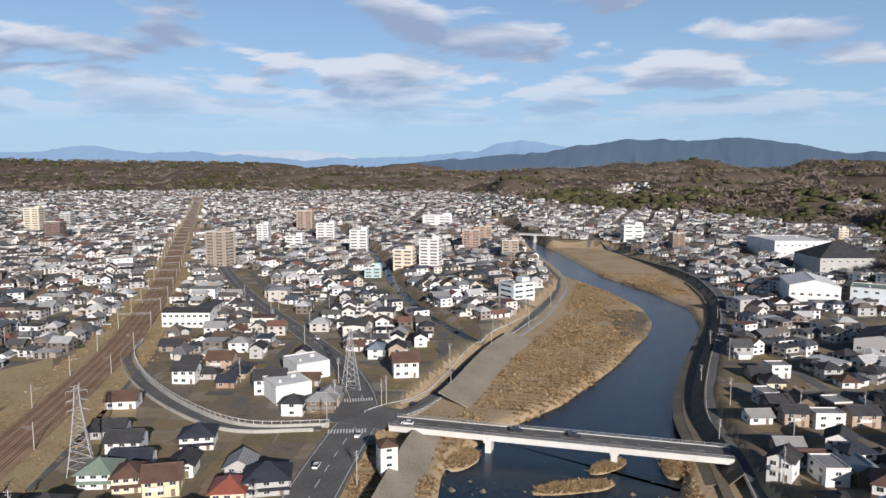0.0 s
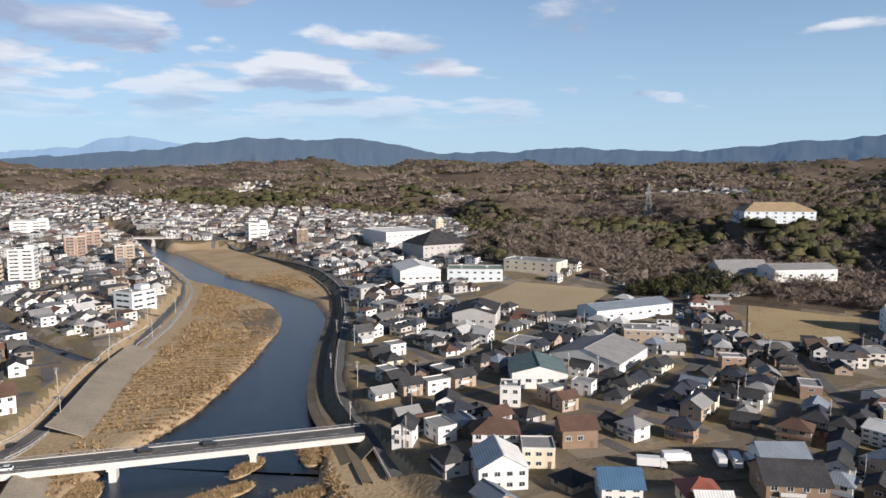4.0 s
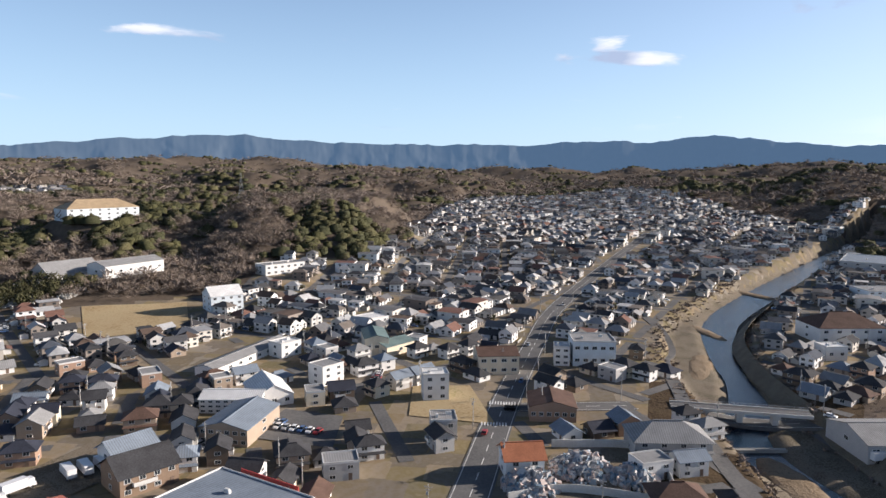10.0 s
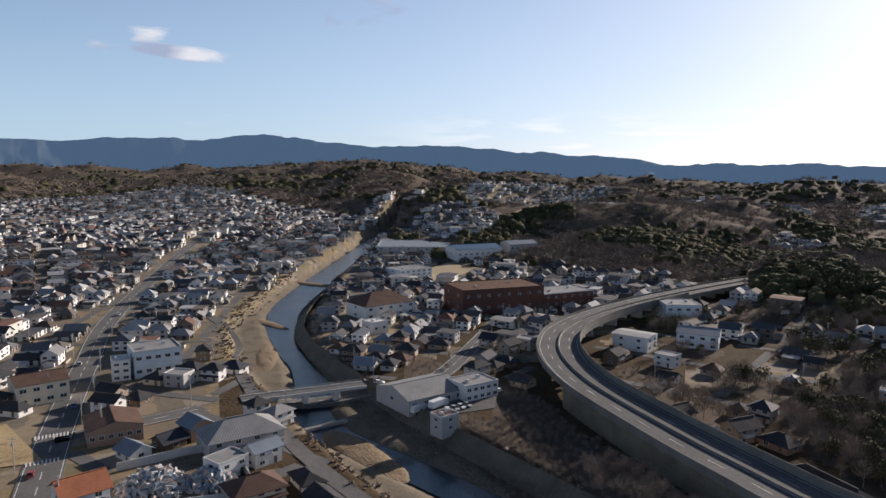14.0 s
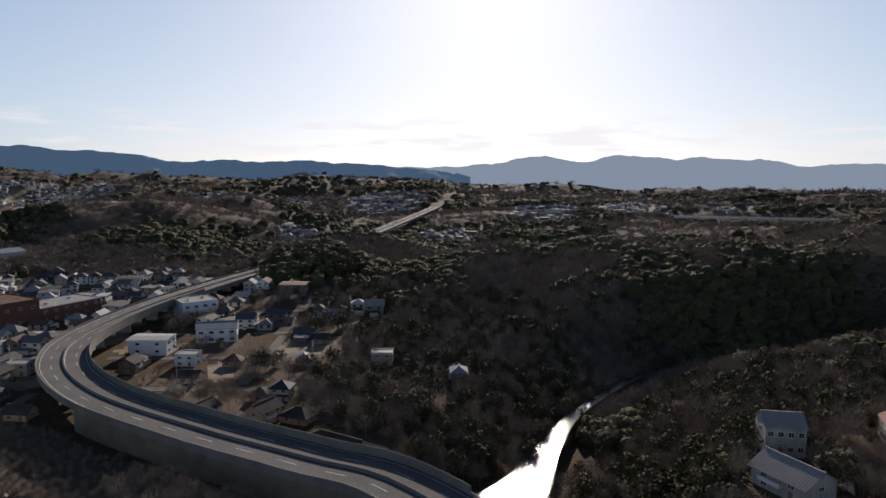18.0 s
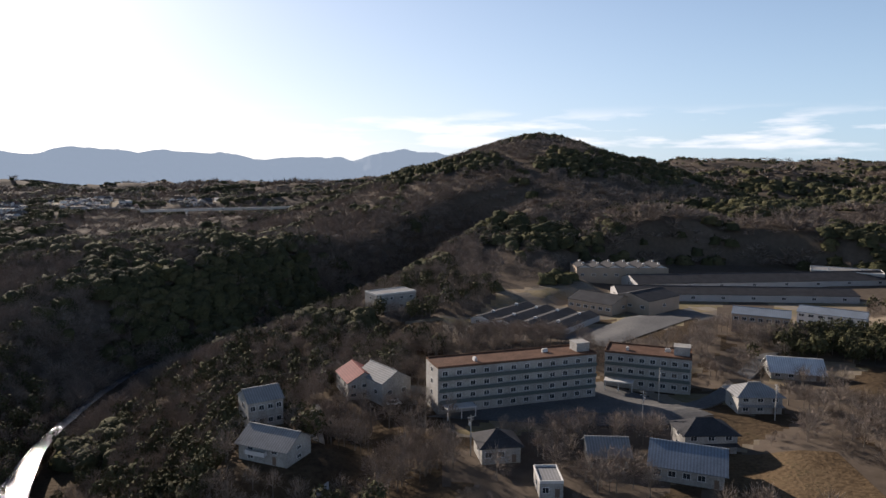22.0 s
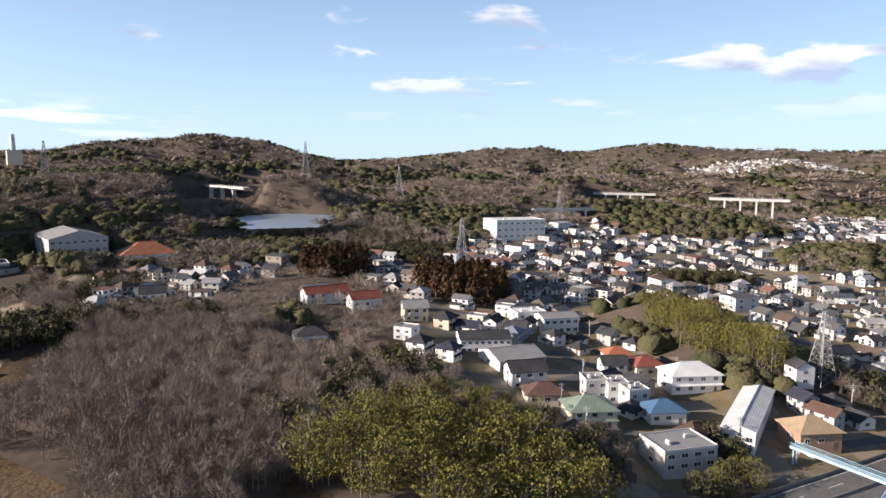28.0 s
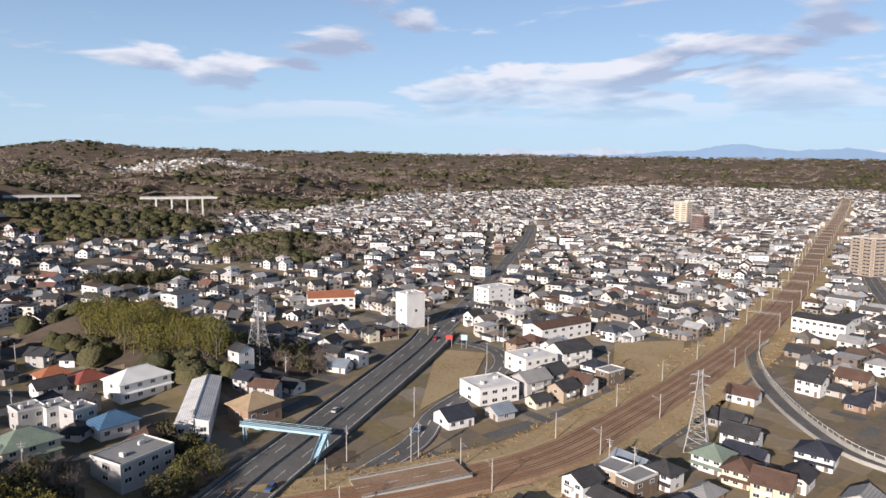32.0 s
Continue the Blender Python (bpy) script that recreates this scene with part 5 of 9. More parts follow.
building("hall", 284.4, 123.7, 0.00, -13, 53.9, 10.0, 3.6, "gable", "W", "lg", 1, 9, "long low storehouse with white walls")
building("hall", 307.6, 62.5, 0.00, -123, 12.0, 18.0, 4.7, "gable", "C", "tl", 1, 3, "hall with dark teal gable roof")
building("house", 259.1, 79.2, 0.00, -34, 10.6, 9.0, 7.5, "flat", "W", "lg", 3, 2, "white three-storey house with flat roof")
building("house", 354.3, 83.4, 0.00, -40, 15.0, 12.0, 5.8, "flat", "W", "wh", 2, 3, "white flat-roofed box house")
building("house", 165.8, 102.7, 0.00, -37, 15.5, 13.0, 5.9, "gable", "O", "dk", 2, 4, "house with dark roof and orange-brown front")
building("house", 176.7, 112.8, 0.00, -32, 12.8, 10.0, 5.7, "gable", "W", "sl", 2, 3, "pale house with slate roof")
building("box", 247.2, 33.9, 0.00, -75, 9.4, 9.0, 9.6, "flat", "W", "wh", 3, 2, "white three-storey flat-roofed block")
building("box", 211.0, 26.2, 0.00, -78, 8.2, 9.0, 6.2, "flat", "G", "lg", 2, 2, "grey rendered cube house")
building("hall", 235.2, -8.7, 0.00, -87, 15.7, 16.0, 5.2, "gable", "B", "br", 1, 6, "brown shed with solar panels")
building("house", 208.9, -42.8, 0.00, -84, 22.7, 14.0, 5.4, "hip", "G", "lg", 2, 4, "large grey house with pale roof")
building("house", 172.3, -38.4, 0.00, -83, 13.3, 10.0, 3.9, "hip", "C", "br", 2, 3, "cream house with red-brown hip roof")
building("house", 187.4, 1.0, 0.00, -76, 10.8, 10.0, 5.8, "gable", "W", "or", 2, 2, "white house with orange-brown roof")
building("hall", 366.1, -157.4, 0.00, -81, 33.7, 22.0, 7.9, "hip", "W", "br", 2, 5, "white hall with a red-brown hip roof")
building("hall", 223.5, -111.8, 0.00, -82, 24.5, 22.0, 3.9, "gable", "G", "lg", 1, 5, "open depot under a grey roof")
building("hall", 216.6, -130.6, 0.00, -84, 15.0, 12.0, 5.8, "flat", "W", "lg", 2, 5, "white two-storey depot office")
building("hall", 476.7, -228.6, 0.20, -81, 29.8, 20.0, 7.9, "flat", "L", "lg", 3, 6, "pale blue factory office building")
building("box", 191.6, -104.9, 0.00, -78, 7.2, 6.0, 5.1, "flat", "G", "br", 2, 1, "small grey sluice hut by the stream")
building("box", 325.8, -136.9, 0.00, -78, 10.2, 9.0, 6.1, "flat", "W", "wh", 1, 2, "white box building with flat roof")
building("hall", 304.3, -28.2, 0.00, -85, 18.3, 16.0, 10.7, "flat", "L", "lg", 2, 5, "white and blue two-storey shop")
building("hall", 299.9, -15.0, 0.00, -90, 6.7, 9.0, 8.1, "flat", "W", "wh", 3, 2, "narrow white building on the main street")
building("hall", 286.2, 13.2, 0.00, -77, 16.9, 16.0, 7.9, "gable", "C", "br", 2, 4, "shop with brown roof")
building("hall", 308.7, 70.8, 0.00, -71, 10.8, 20.0, 8.1, "gable", "C", "tl", 1, 3, "hall with teal gable roof")
building("hall", 606.3, -296.8, 1.45, -118, 68.9, 60.0, 4.0, "flat", "G", "sl", 1, 9, "grey factory roof beside the stream")
building("red", 350.9, -225.7, 0.00, -97, 53.2, 30.0, 14.5, "flat", "R", "ru", 2, 8, "large red-brick public building with terraces")
building("red", 342.8, -269.3, 0.00, -93, 36.7, 22.0, 8.6, "flat", "R", "lg", 2, 6, "lower wing of the red-brick building")
building("hall", 274.4, -301.3, 0.00, -120, 19.6, 18.0, 9.3, "flat", "L", "lg", 2, 4, "pale blue shed beside the highway")
building("house", 102.1, -170.1, 0.00, 171, 25.9, 10.0, 3.6, "hip", "W", "dk", 2, 4, "white house beside the highway")
building("hall", 228.6, -265.6, 0.00, -144, 18.8, 16.0, 6.8, "gable", "L", "sl", 2, 4, "blue-white works building with metal roof")
building("hall", 725.8, -674.7, 14.00, -147, 100.6, 25.0, 16.5, "flat", "L", "lg", 3, 9, "pale school building on the far slope")
building("box", -15.6, -189.6, 14.00, -167, 9.6, 9.0, 7.5, "gable", "V", "lg", 2, 4, "weathered white house in the wood, shade painted into its walls, pale roof")
building("house", -16.8, -165.8, 14.00, 137, 13.9, 10.0, 4.3, "gable", "V", "lg", 2, 2, "weathered white gabled house above the gorge, shade painted into its walls")
building("box", -46.9, -206.4, 14.00, -177, 10.5, 14.0, 5.3, "gable", "V", "mr", 2, 3, "weathered white building with maroon metal roof, shade painted into its walls")
building("box", -53.2, -199.3, 14.00, -161, 10.3, 14.0, 6.8, "gable", "V", "lg", 1, 2, "pale shed beside the maroon roof")
building("flats", -89.3, -183.7, 14.00, 179, 51.3, 11.0, 13.6, "flat", "V", "ru", 4, 12, "four-storey dormitory with rusty flat roof")
building("flats", -137.6, -182.5, 14.00, 140, 26.5, 12.0, 11.2, "flat", "V", "ru", 3, 8, "three-storey cream block with rusty roof edge")
building("hall", -143.3, -271.8, 15.00, 123, 43.4, 40.0, 2.6, "saw", "G", "dk", 1, 6, "wide factory shed with dark roof")
building("hall", -242.2, -354.6, 16.00, 160, 54.5, 22.0, 9.0, "saw", "T", "dk", 1, 8, "tan factory with stepped roof lights")
building("hall", -313.8, -316.7, 16.00, 168, 159.9, 26.0, 3.3, "gable", "G", "dk", 1, 12, "very long low factory shed with dark roof")
building("hall", -269.3, -289.3, 15.00, 158, 124.2, 20.0, 3.7, "gable", "G", "dk", 1, 12, "long low factory shed with dark grey roof")
building("hall", -187.1, -287.0, 15.00, 117, 24.0, 22.0, 5.2, "gable", "T", "dk", 1, 6, "tan factory shed with dark gable roof")
building("hall", -208.4, -280.7, 15.00, 110, 21.1, 26.0, 6.7, "gable", "T", "dk", 1, 3, "tan gabled end of the factory")
building("hall", -227.0, -225.6, 15.00, 133, 22.2, 14.0, 8.1, "gable", "T", "sl", 2, 7, "tan two-storey office with slate roof")
building("hall", -266.9, -224.6, 15.00, 123, 26.6, 14.0, 5.6, "gable", "W", "sl", 2, 7, "white hall with blue-grey roof")
building("hall", -435.1, -284.4, 18.00, 135, 34.6, 45.0, 15.7, "gable", "G", "lg", 3, 8, "big pale gymnasium with arched roof")
building("box", -378.5, -311.7, 16.00, 133, 38.9, 20.0, 5.7, "flat", "V", "lg", 1, 5, "low weathered white factory office, shade painted into its walls")
building("hall", -437.0, -232.8, 16.00, 125, 34.8, 26.0, 7.2, "hip", "W", "or", 1, 6, "hall with a bright orange roof")
building("house", -189.3, -172.8, 15.00, 146, 16.3, 12.0, 2.6, "gable", "V", "wh", 1, 4, "low house with weathered white metal roof")
building("house", -151.5, -151.6, 15.00, 160, 12.5, 9.0, 5.3, "hip", "V", "lg", 2, 3, "weathered white house with pale tile roof, shade painted into its walls")
building("house", -120.2, -135.8, 14.00, 163, 13.3, 9.0, 5.2, "hip", "V", "dk", 2, 3, "traditional house with layered roof")
building("house", -105.9, -124.3, 14.00, 139, 15.8, 12.0, 3.8, "gable", "V", "sl", 1, 5, "long house with blue-grey roof")
building("house", -92.0, -136.8, 14.00, 158, 9.1, 9.0, 3.4, "gable", "V", "lg", 1, 3, "low house with pale roof")
building("house", -68.0, -147.8, 14.00, 170, 9.5, 9.0, 4.5, "hip", "V", "dk", 1, 3, "house with dark tiled roof")
building("house", -71.4, -127.9, 14.00, 162, 5.1, 8.0, 3.4, "flat", "V", "lg", 1, 2, "small weathered white flat-roofed hut, shade painted into its walls")
building("house", -89.0, -319.9, 15.00, -166, 21.6, 12.0, 8.4, "flat", "V", "lg", 2, 4, "grey two-storey building on the wooded edge")
building("hall", -268.9, -5.4, 10.85, 101, 20.1, 14.0, 5.4, "gable", "W", "dk", 2, 8, "long white two-storey building")
building("hall", -251.5, 5.6, 9.45, 117, 18.8, 18.0, 4.6, "gable", "W", "lg", 1, 5, "pale workshop with low roof")
building("house", -230.1, 9.9, 9.18, 108, 12.3, 9.0, 6.3, "gable", "W", "dk", 2, 3, "white gabled house with a dark roof")
building("house", -216.3, 15.6, 8.48, 100, 12.6, 9.0, 4.1, "hip", "C", "br", 1, 3, "house with red-brown roof")
building("house", -204.3, 28.2, 6.72, 102, 14.0, 11.0, 5.6, "hip", "C", "gn", 2, 3, "cream house with a grey-green hip roof")
building("box", -228.2, 32.8, 6.68, 100, 7.4, 8.0, 6.7, "flat", "G", "lg", 2, 2, "grey rendered cube house")
building("box", -227.0, 39.6, 5.95, 100, 7.0, 8.0, 7.0, "flat", "W", "lg", 2, 2, "white rendered cube house")
building("box", -220.9, 44.7, 5.61, 108, 7.1, 8.0, 7.2, "flat", "G", "lg", 2, 2, "grey cube house with white front")
building("house", -212.8, 52.2, 5.15, 101, 11.4, 9.0, 4.4, "hip", "W", "bl", 1, 3, "house with a bright blue roof")
building("house", -244.2, 68.6, 4.74, 103, 18.5, 11.0, 6.6, "hip", "W", "wh", 2, 4, "white house with a pale hip roof")
building("hall", -216.0, 79.7, 4.08, 63, 9.3, 44.0, 5.3, "gable", "W", "wh", 1, 3, "long white hall with pale gable roof")
building("house", -272.1, 47.6, 5.96, 100, 10.0, 8.0, 4.2, "hip", "W", "or", 2, 2, "white house with orange roof")
building("house", -257.2, 55.7, 5.46, 106, 11.0, 9.0, 5.3, "hip", "C", "rd", 1, 3, "house with red tile roof")
building("house", -255.4, 43.3, 6.04, 100, 8.9, 8.0, 5.2, "gable", "W", "dk", 2, 2, "white gabled house behind the cubes")
building("box", -244.9, 106.4, 3.22, 101, 6.9, 7.0, 6.3, "gable", "W", "dk", 2, 1, "small white house beside the pylon")
building("house", -204.7, 93.1, 2.94, 102, 13.1, 11.0, 5.5, "hip", "B", "tn", 1, 3, "brown house with thatch-coloured hip roof")
building("hall", -183.4, 49.5, 4.76, 111, 16.1, 12.0, 5.7, "flat", "G", "lg", 2, 4, "roadside shop with flat roof")
building("house", -318.9, -82.2, 14.46, 126, 21.4, 9.0, 5.8, "gable", "L", "rd", 2, 4, "white and blue house with red roof")
building("house", -313.7, -62.4, 14.22, 122, 14.1, 9.0, 5.7, "gable", "W", "rd", 1, 3, "white house with red roof")
building("box", -319.6, 14.2, 9.15, 110, 14.3, 11.0, 6.6, "flat", "W", "wh", 2, 3, "white rendered cube building")
building("hall", -312.5, 26.9, 8.06, 110, 17.0, 12.0, 7.3, "gable", "W", "lg", 2, 5, "white two-storey apartment house")
building("box", -250.8, -70.6, 12.00, 112, 12.4, 9.0, 8.0, "hip", "W", "dk", 2, 3, "white house with layered dark roof")
building("house", -278.0, -107.8, 12.00, 112, 12.8, 10.0, 6.2, "hip", "G", "dk", 2, 3, "house with dark tiled roof")
building("house", -313.1, -164.7, 14.00, 116, 11.3, 10.0, 7.7, "gable", "W", "dk", 2, 3, "white two-storey house beside a lane")
building("house", -343.7, -93.7, 12.00, 124, 12.9, 10.0, 6.6, "gable", "C", "lg", 2, 3, "cream house with pale roof")
building("house", -301.9, -37.1, 13.48, 109, 10.6, 9.0, 6.3, "gable", "C", "lg", 2, 3, "cream two-storey house beside a lane")
building("hall", -617.6, 13.3, 10.68, 114, 46.7, 30.0, 16.3, "flat", "W", "wh", 3, 8, "large white apartment building with stepped roof")
building("box", -281.6, 215.5, 1.12, 88, 11.4, 10.0, 17.8, "flat", "W", "wh", 1, 1, "white blank-walled tower beside the highway")
building("box", -305.3, 299.6, 0.32, 87, 20.8, 14.0, 9.6, "flat", "W", "wh", 3, 3, "white box-shaped roadside shop")
building("hall", -347.6, 206.9, 1.90, 64, 26.7, 18.0, 7.0, "gable", "W", "or", 2, 6, "white building with orange-red roof")
building("hall", -176.3, 171.5, 0.32, 79, 16.8, 14.0, 6.2, "flat", "W", "wh", 2, 4, "white workshop with yard")
building("house", -171.2, 188.7, 0.00, 84, 11.8, 9.0, 6.3, "gable", "G", "lg", 2, 2, "grey house with pale roof")
building("house", -173.0, 201.9, 0.00, 88, 10.4, 9.0, 6.1, "gable", "W", "dk", 2, 2, "white house with dark roof")
building("house", -164.2, 143.8, 0.68, 84, 10.0, 9.0, 3.6, "gable", "W", "nv", 1, 3, "white hut with navy roof")
building("box", -191.6, 210.6, 0.00, 82, 17.0, 14.0, 6.9, "flat", "W", "wh", 2, 4, "white flat-roofed office block")
building("house", -189.0, 232.0, 0.00, 83, 16.8, 11.0, 6.7, "gable", "W", "dk", 2, 3, "white house with a dark roof")
building("hall", -222.3, 263.1, 0.00, 85, 33.6, 14.0, 7.1, "gable", "W", "br", 2, 6, "long white building with brown roof")
building("hall", 685.0, -626.8, 22.00, -91, 125.1, 22.0, 18.0, "flat", "W", "wh", 2, 8, "white flat-roofed factory on the wooded hillside")
building("hall", 532.6, -320.5, 1.11, -92, 45.4, 24.0, 9.0, "gable", "W", "bl", 1, 8, "low works hall with a blue metal roof")
building("hall", 536.3, -372.7, 1.44, -95, 29.5, 20.0, 7.3, "gable", "G", "sl", 1, 6, "grey works hall beside a sandy yard")
building("hall", 142.0, 71.7, 0.0, 156, 36.0, 32.0, 6.0, "flat", "G", "sl", 1, 8, "wide flat-roofed store with a red sign band")

# ---------------- trees and woods ----------------
BARE = mat("bare_twigs", [(0.22, 0.18, 0.15), (0.26, 0.213, 0.178), (0.20, 0.162, 0.134), (0.29, 0.238, 0.2)], 0.95, scale=0.02, fine=0.8, rand="island", spec=0.05, contrast=0.3, bump=1.0, depth=1.0)
EVERGREEN = mat("evergreen_leaves", [(0.068, 0.068, 0.034), (0.08, 0.078, 0.038), (0.092, 0.085, 0.045), (0.058, 0.06, 0.033)], 0.9, scale=0.03, fine=0.8, rand="island", spec=0.08, contrast=0.35, bump=1.0, depth=1.0)
BAMBOO = mat("bamboo_leaves", [(0.045, 0.052, 0.018), (0.12, 0.115, 0.032), (0.175, 0.155, 0.04), (0.22, 0.188, 0.05)], 0.85, scale=0.22, fine=0.7, spec=0.1)
CEDAR = mat("brown_cedar_leaves", [(0.045, 0.032, 0.018), (0.085, 0.05, 0.026), (0.13, 0.066, 0.034)], 0.9, scale=0.15, fine=0.6, spec=0.1)
BARK = mat("bark", [(0.15, 0.125, 0.10), (0.24, 0.205, 0.17)], 0.95, scale=0.5, fine=4)


def crown_bare(rs, n, size, thin=0.28):
    """A bare crown: thin twig triangles that fan out and up from the limbs; unit height."""
    d = rs.randn(n, 3)
    d[:, 2] = np.abs(d[:, 2]) * 1.1 + 0.25
    d /= np.linalg.norm(d, axis=1)[:, None]
    k = rs.rand(n, 1) ** 0.5
    base = np.array([0, 0, 0.32]) + d * k * np.array([0.38, 0.38, 0.58])
    tip = base + d * size * (0.7 + 0.6 * rs.rand(n, 1)) + rs.randn(n, 3) * size * 0.3
    side = np.cross(d, rs.randn(n, 3))
    side /= np.linalg.norm(side, axis=1)[:, None]
    v = np.stack([base - side * size * thin, base + side * size * thin, tip], 1)
    return v.reshape(-1, 3), np.arange(3 * n).reshape(-1, 3)


def crown_leafy(rs, n, size, shape="round"):
    """A leafy crown of small tilted leaf clumps on an uneven shell; unit height."""
    d = rs.randn(n, 3)
    d /= np.linalg.norm(d, axis=1)[:, None]
    lump = 1 + 0.28 * np.sin(d[:, :1] * 5 + 1.3 * d[:, 1:2]) * np.cos(4 * d[:, 2:3] + d[:, 1:2] * 3)
    k = (0.62 + 0.42 * rs.rand(n, 1)) * lump
    if shape == "cone":
        h = rs.rand(n, 1) ** 0.8
        rad = (1 - h) * 0.26 * (0.8 + 0.5 * rs.rand(n, 1))
        a = rs.rand(n, 1) * 6.283
        c = np.concatenate([rad * np.cos(a), rad * np.sin(a), 0.12 + 0.88 * h], 1)
    elif shape == "plume":
        h = rs.rand(n, 1)
        rad = (0.10 + 0.26 * np.sin(h * 3.0)) * (0.55 + 0.6 * rs.rand(n, 1))
        a = rs.rand(n, 1) * 6.283
        c = np.concatenate([rad * np.cos(a) + 0.18 * h * h, rad * np.sin(a), 0.2 + 0.8 * h], 1)
    else:
        c = np.array([0, 0, 0.58]) + d * k * np.array([0.42, 0.42, 0.44])
    t = np.cross(d, rs.randn(n, 3))
    t /= np.linalg.norm(t, axis=1)[:, None]
    b = np.cross(d + rs.randn(n, 3) * 0.5, t)
    b /= np.linalg.norm(b, axis=1)[:, None]
    s = size * (0.6 + 0.8 * rs.rand(n, 1))
    v = np.stack([c - t * s * 0.6 - b * s * 0.4, c + t * s * 0.6 - b * s * 0.4, c + b * s * 0.9], 1)
    return v.reshape(-1, 3), np.arange(3 * n).reshape(-1, 3)


def crown_dome(rs, rings, sides, jag=0.16, twigs=0):
    """A far crown: an uneven, shallow mound of foliage with twigs standing out of it; unit height."""
    v, f = [], []
    lean = rs.randn(2) * 0.06
    for i in range(rings):
        e = 1.3 * i / rings
        for j in range(sides):
            a = 6.283 * (j + 0.5 * (i % 2)) / sides
            k = 1 + jag * rs.randn()
            v.append((0.5 * math.cos(e) * math.cos(a) * k + lean[0] * i, 0.5 * math.cos(e) * math.sin(a) * k + lean[1] * i, 0.1 if i == 0 else 0.48 + 0.4 * math.sin(e) * (1 + jag * rs.randn())))
    v.append((lean[0] * rings, lean[1] * rings, 0.9 + 0.1 * rs.randn()))
    for i in range(rings - 1):
        for j in range(sides):
            p, q = i * sides + j, i * sides + (j + 1) % sides
            r, s = p + sides, q + sides
            f += [(p, q, s), (p, s, r)]
    for j in range(sides):
        f.append(((rings - 1) * sides + j, (rings - 1) * sides + (j + 1) % sides, len(v) - 1))
    for _ in range(twigs):
        a, e = rs.rand() * 6.283, 0.3 + 1.1 * rs.rand()
        p = np.array([0.45 * math.cos(e) * math.cos(a), 0.45 * math.cos(e) * math.sin(a), 0.45 + 0.36 * math.sin(e)])
        d = np.array([-math.sin(a), math.cos(a), 0]) * (0.05 + 0.05 * rs.rand())
        o = len(v)
        v += [tuple(p - d), tuple(p + d), tuple(p + p * np.array([0.5, 0.5, 0.28]) * (0.5 + rs.rand()) + rs.randn(3) * 0.04)]
        f.append((o, o + 1, o + 2))
    return np.array(v), np.array(f)


def trunk_mesh(rs, limbs=5, thick=0.016):
    """A tapered trunk with limbs; unit height."""
    v, f = [], []

    def rod(a, b, r0, r1, sides=4):
        a, b = np.array(a), np.array(b)
        d = (b - a) / np.linalg.norm(b - a)
        s = np.cross(d, [0.3, 0.9, 0.1])
        s /= np.linalg.norm(s)
        t = np.cross(d, s)
        o = len(v)
        for p, r in ((a, r0), (b, r1)):
            for k in range(sides):
                q = 6.283 * k / sides
                v.append(p + (s * math.cos(q) + t * math.sin(q)) * r)
        for k in range(sides):
            f.append((o + k, o + (k + 1) % sides, o + sides + (k + 1) % sides, o + sides + k))

    rod((0, 0, -0.03), (0.01, 0.0, 0.45), thick, thick * 0.7)
    rod((0.01, 0, 0.45), (0.0, 0.02, 0.9), thick * 0.7, thick * 0.2)
    for k in range(limbs):
        a = 6.283 * (k + rs.rand() * 0.6) / limbs
        h = 0.28 + 0.3 * rs.rand()
        rod((0, 0, h), (0.26 * math.cos(a), 0.26 * math.sin(a), h + 0.25 + 0.2 * rs.rand()), thick * 0.5, thick * 0.15)
    return np.array(v), np.array(f)


def scatter(name, templates, x, y, z, height, seed, mats, label, widen=(0.9, 1.3)):
    """Joins many plants of a few kinds into one mesh. templates: lists of (verts, faces, material)."""
    rs = np.random.RandomState(seed)
    V, F3, F4, M3, M4, off = [], [], [], [], [], 0
    which = rs.randint(0, len(templates), len(x))
    for k, tpl in enumerate(templates):
        sel = np.where(which == k)[0]
        if not len(sel):
            continue
        a = rs.rand(len(sel)) * 6.283
        h = height[sel]
        w = h * (widen[0] + (widen[1] - widen[0]) * rs.rand(len(sel)))
        for v, f, m in tpl:
            q = np.zeros((len(sel), len(v), 3))
            q[:, :, 0] = (v[None, :, 0] * np.cos(a)[:, None] - v[None, :, 1] * np.sin(a)[:, None]) * w[:, None] + x[sel][:, None]
            q[:, :, 1] = (v[None, :, 0] * np.sin(a)[:, None] + v[None, :, 1] * np.cos(a)[:, None]) * w[:, None] + y[sel][:, None]
            q[:, :, 2] = v[None, :, 2] * h[:, None] + z[sel][:, None]
            ff = (f[None] + (np.arange(len(sel)) * len(v))[:, None, None] + off).reshape(-1, f.shape[1])
            (F3 if f.shape[1] == 3 else F4).append(ff)
            (M3 if f.shape[1] == 3 else M4).append(np.full(len(ff), m))
            V.append(q.reshape(-1, 3))
            off += q.shape[0] * q.shape[1]
    faces, mi = [], []
    if F3:
        faces.append(np.concatenate(F3))
        mi.append(np.concatenate(M3))
    if F4:
        faces.append(np.concatenate(F4))
        mi.append(np.concatenate(M4))
    me = mesh_np(name, np.concatenate(V), faces, mats, np.concatenate(mi), smooth=True)
    return tagged(new(name, me), label, "trees", kind="stuff")


def spread(rs, n, r0, r1, power=1.0, az0=0.0, az1=360.0):
    a = np.radians(az0 + (az1 - az0) * rs.rand(n))
    r = r0 * (r1 / r0) ** (rs.rand(n) ** power)
    return r * np.sin(a), r * np.cos(a)


_taken, _painted = np.zeros((2800, 2800), dtype=bool), [0]


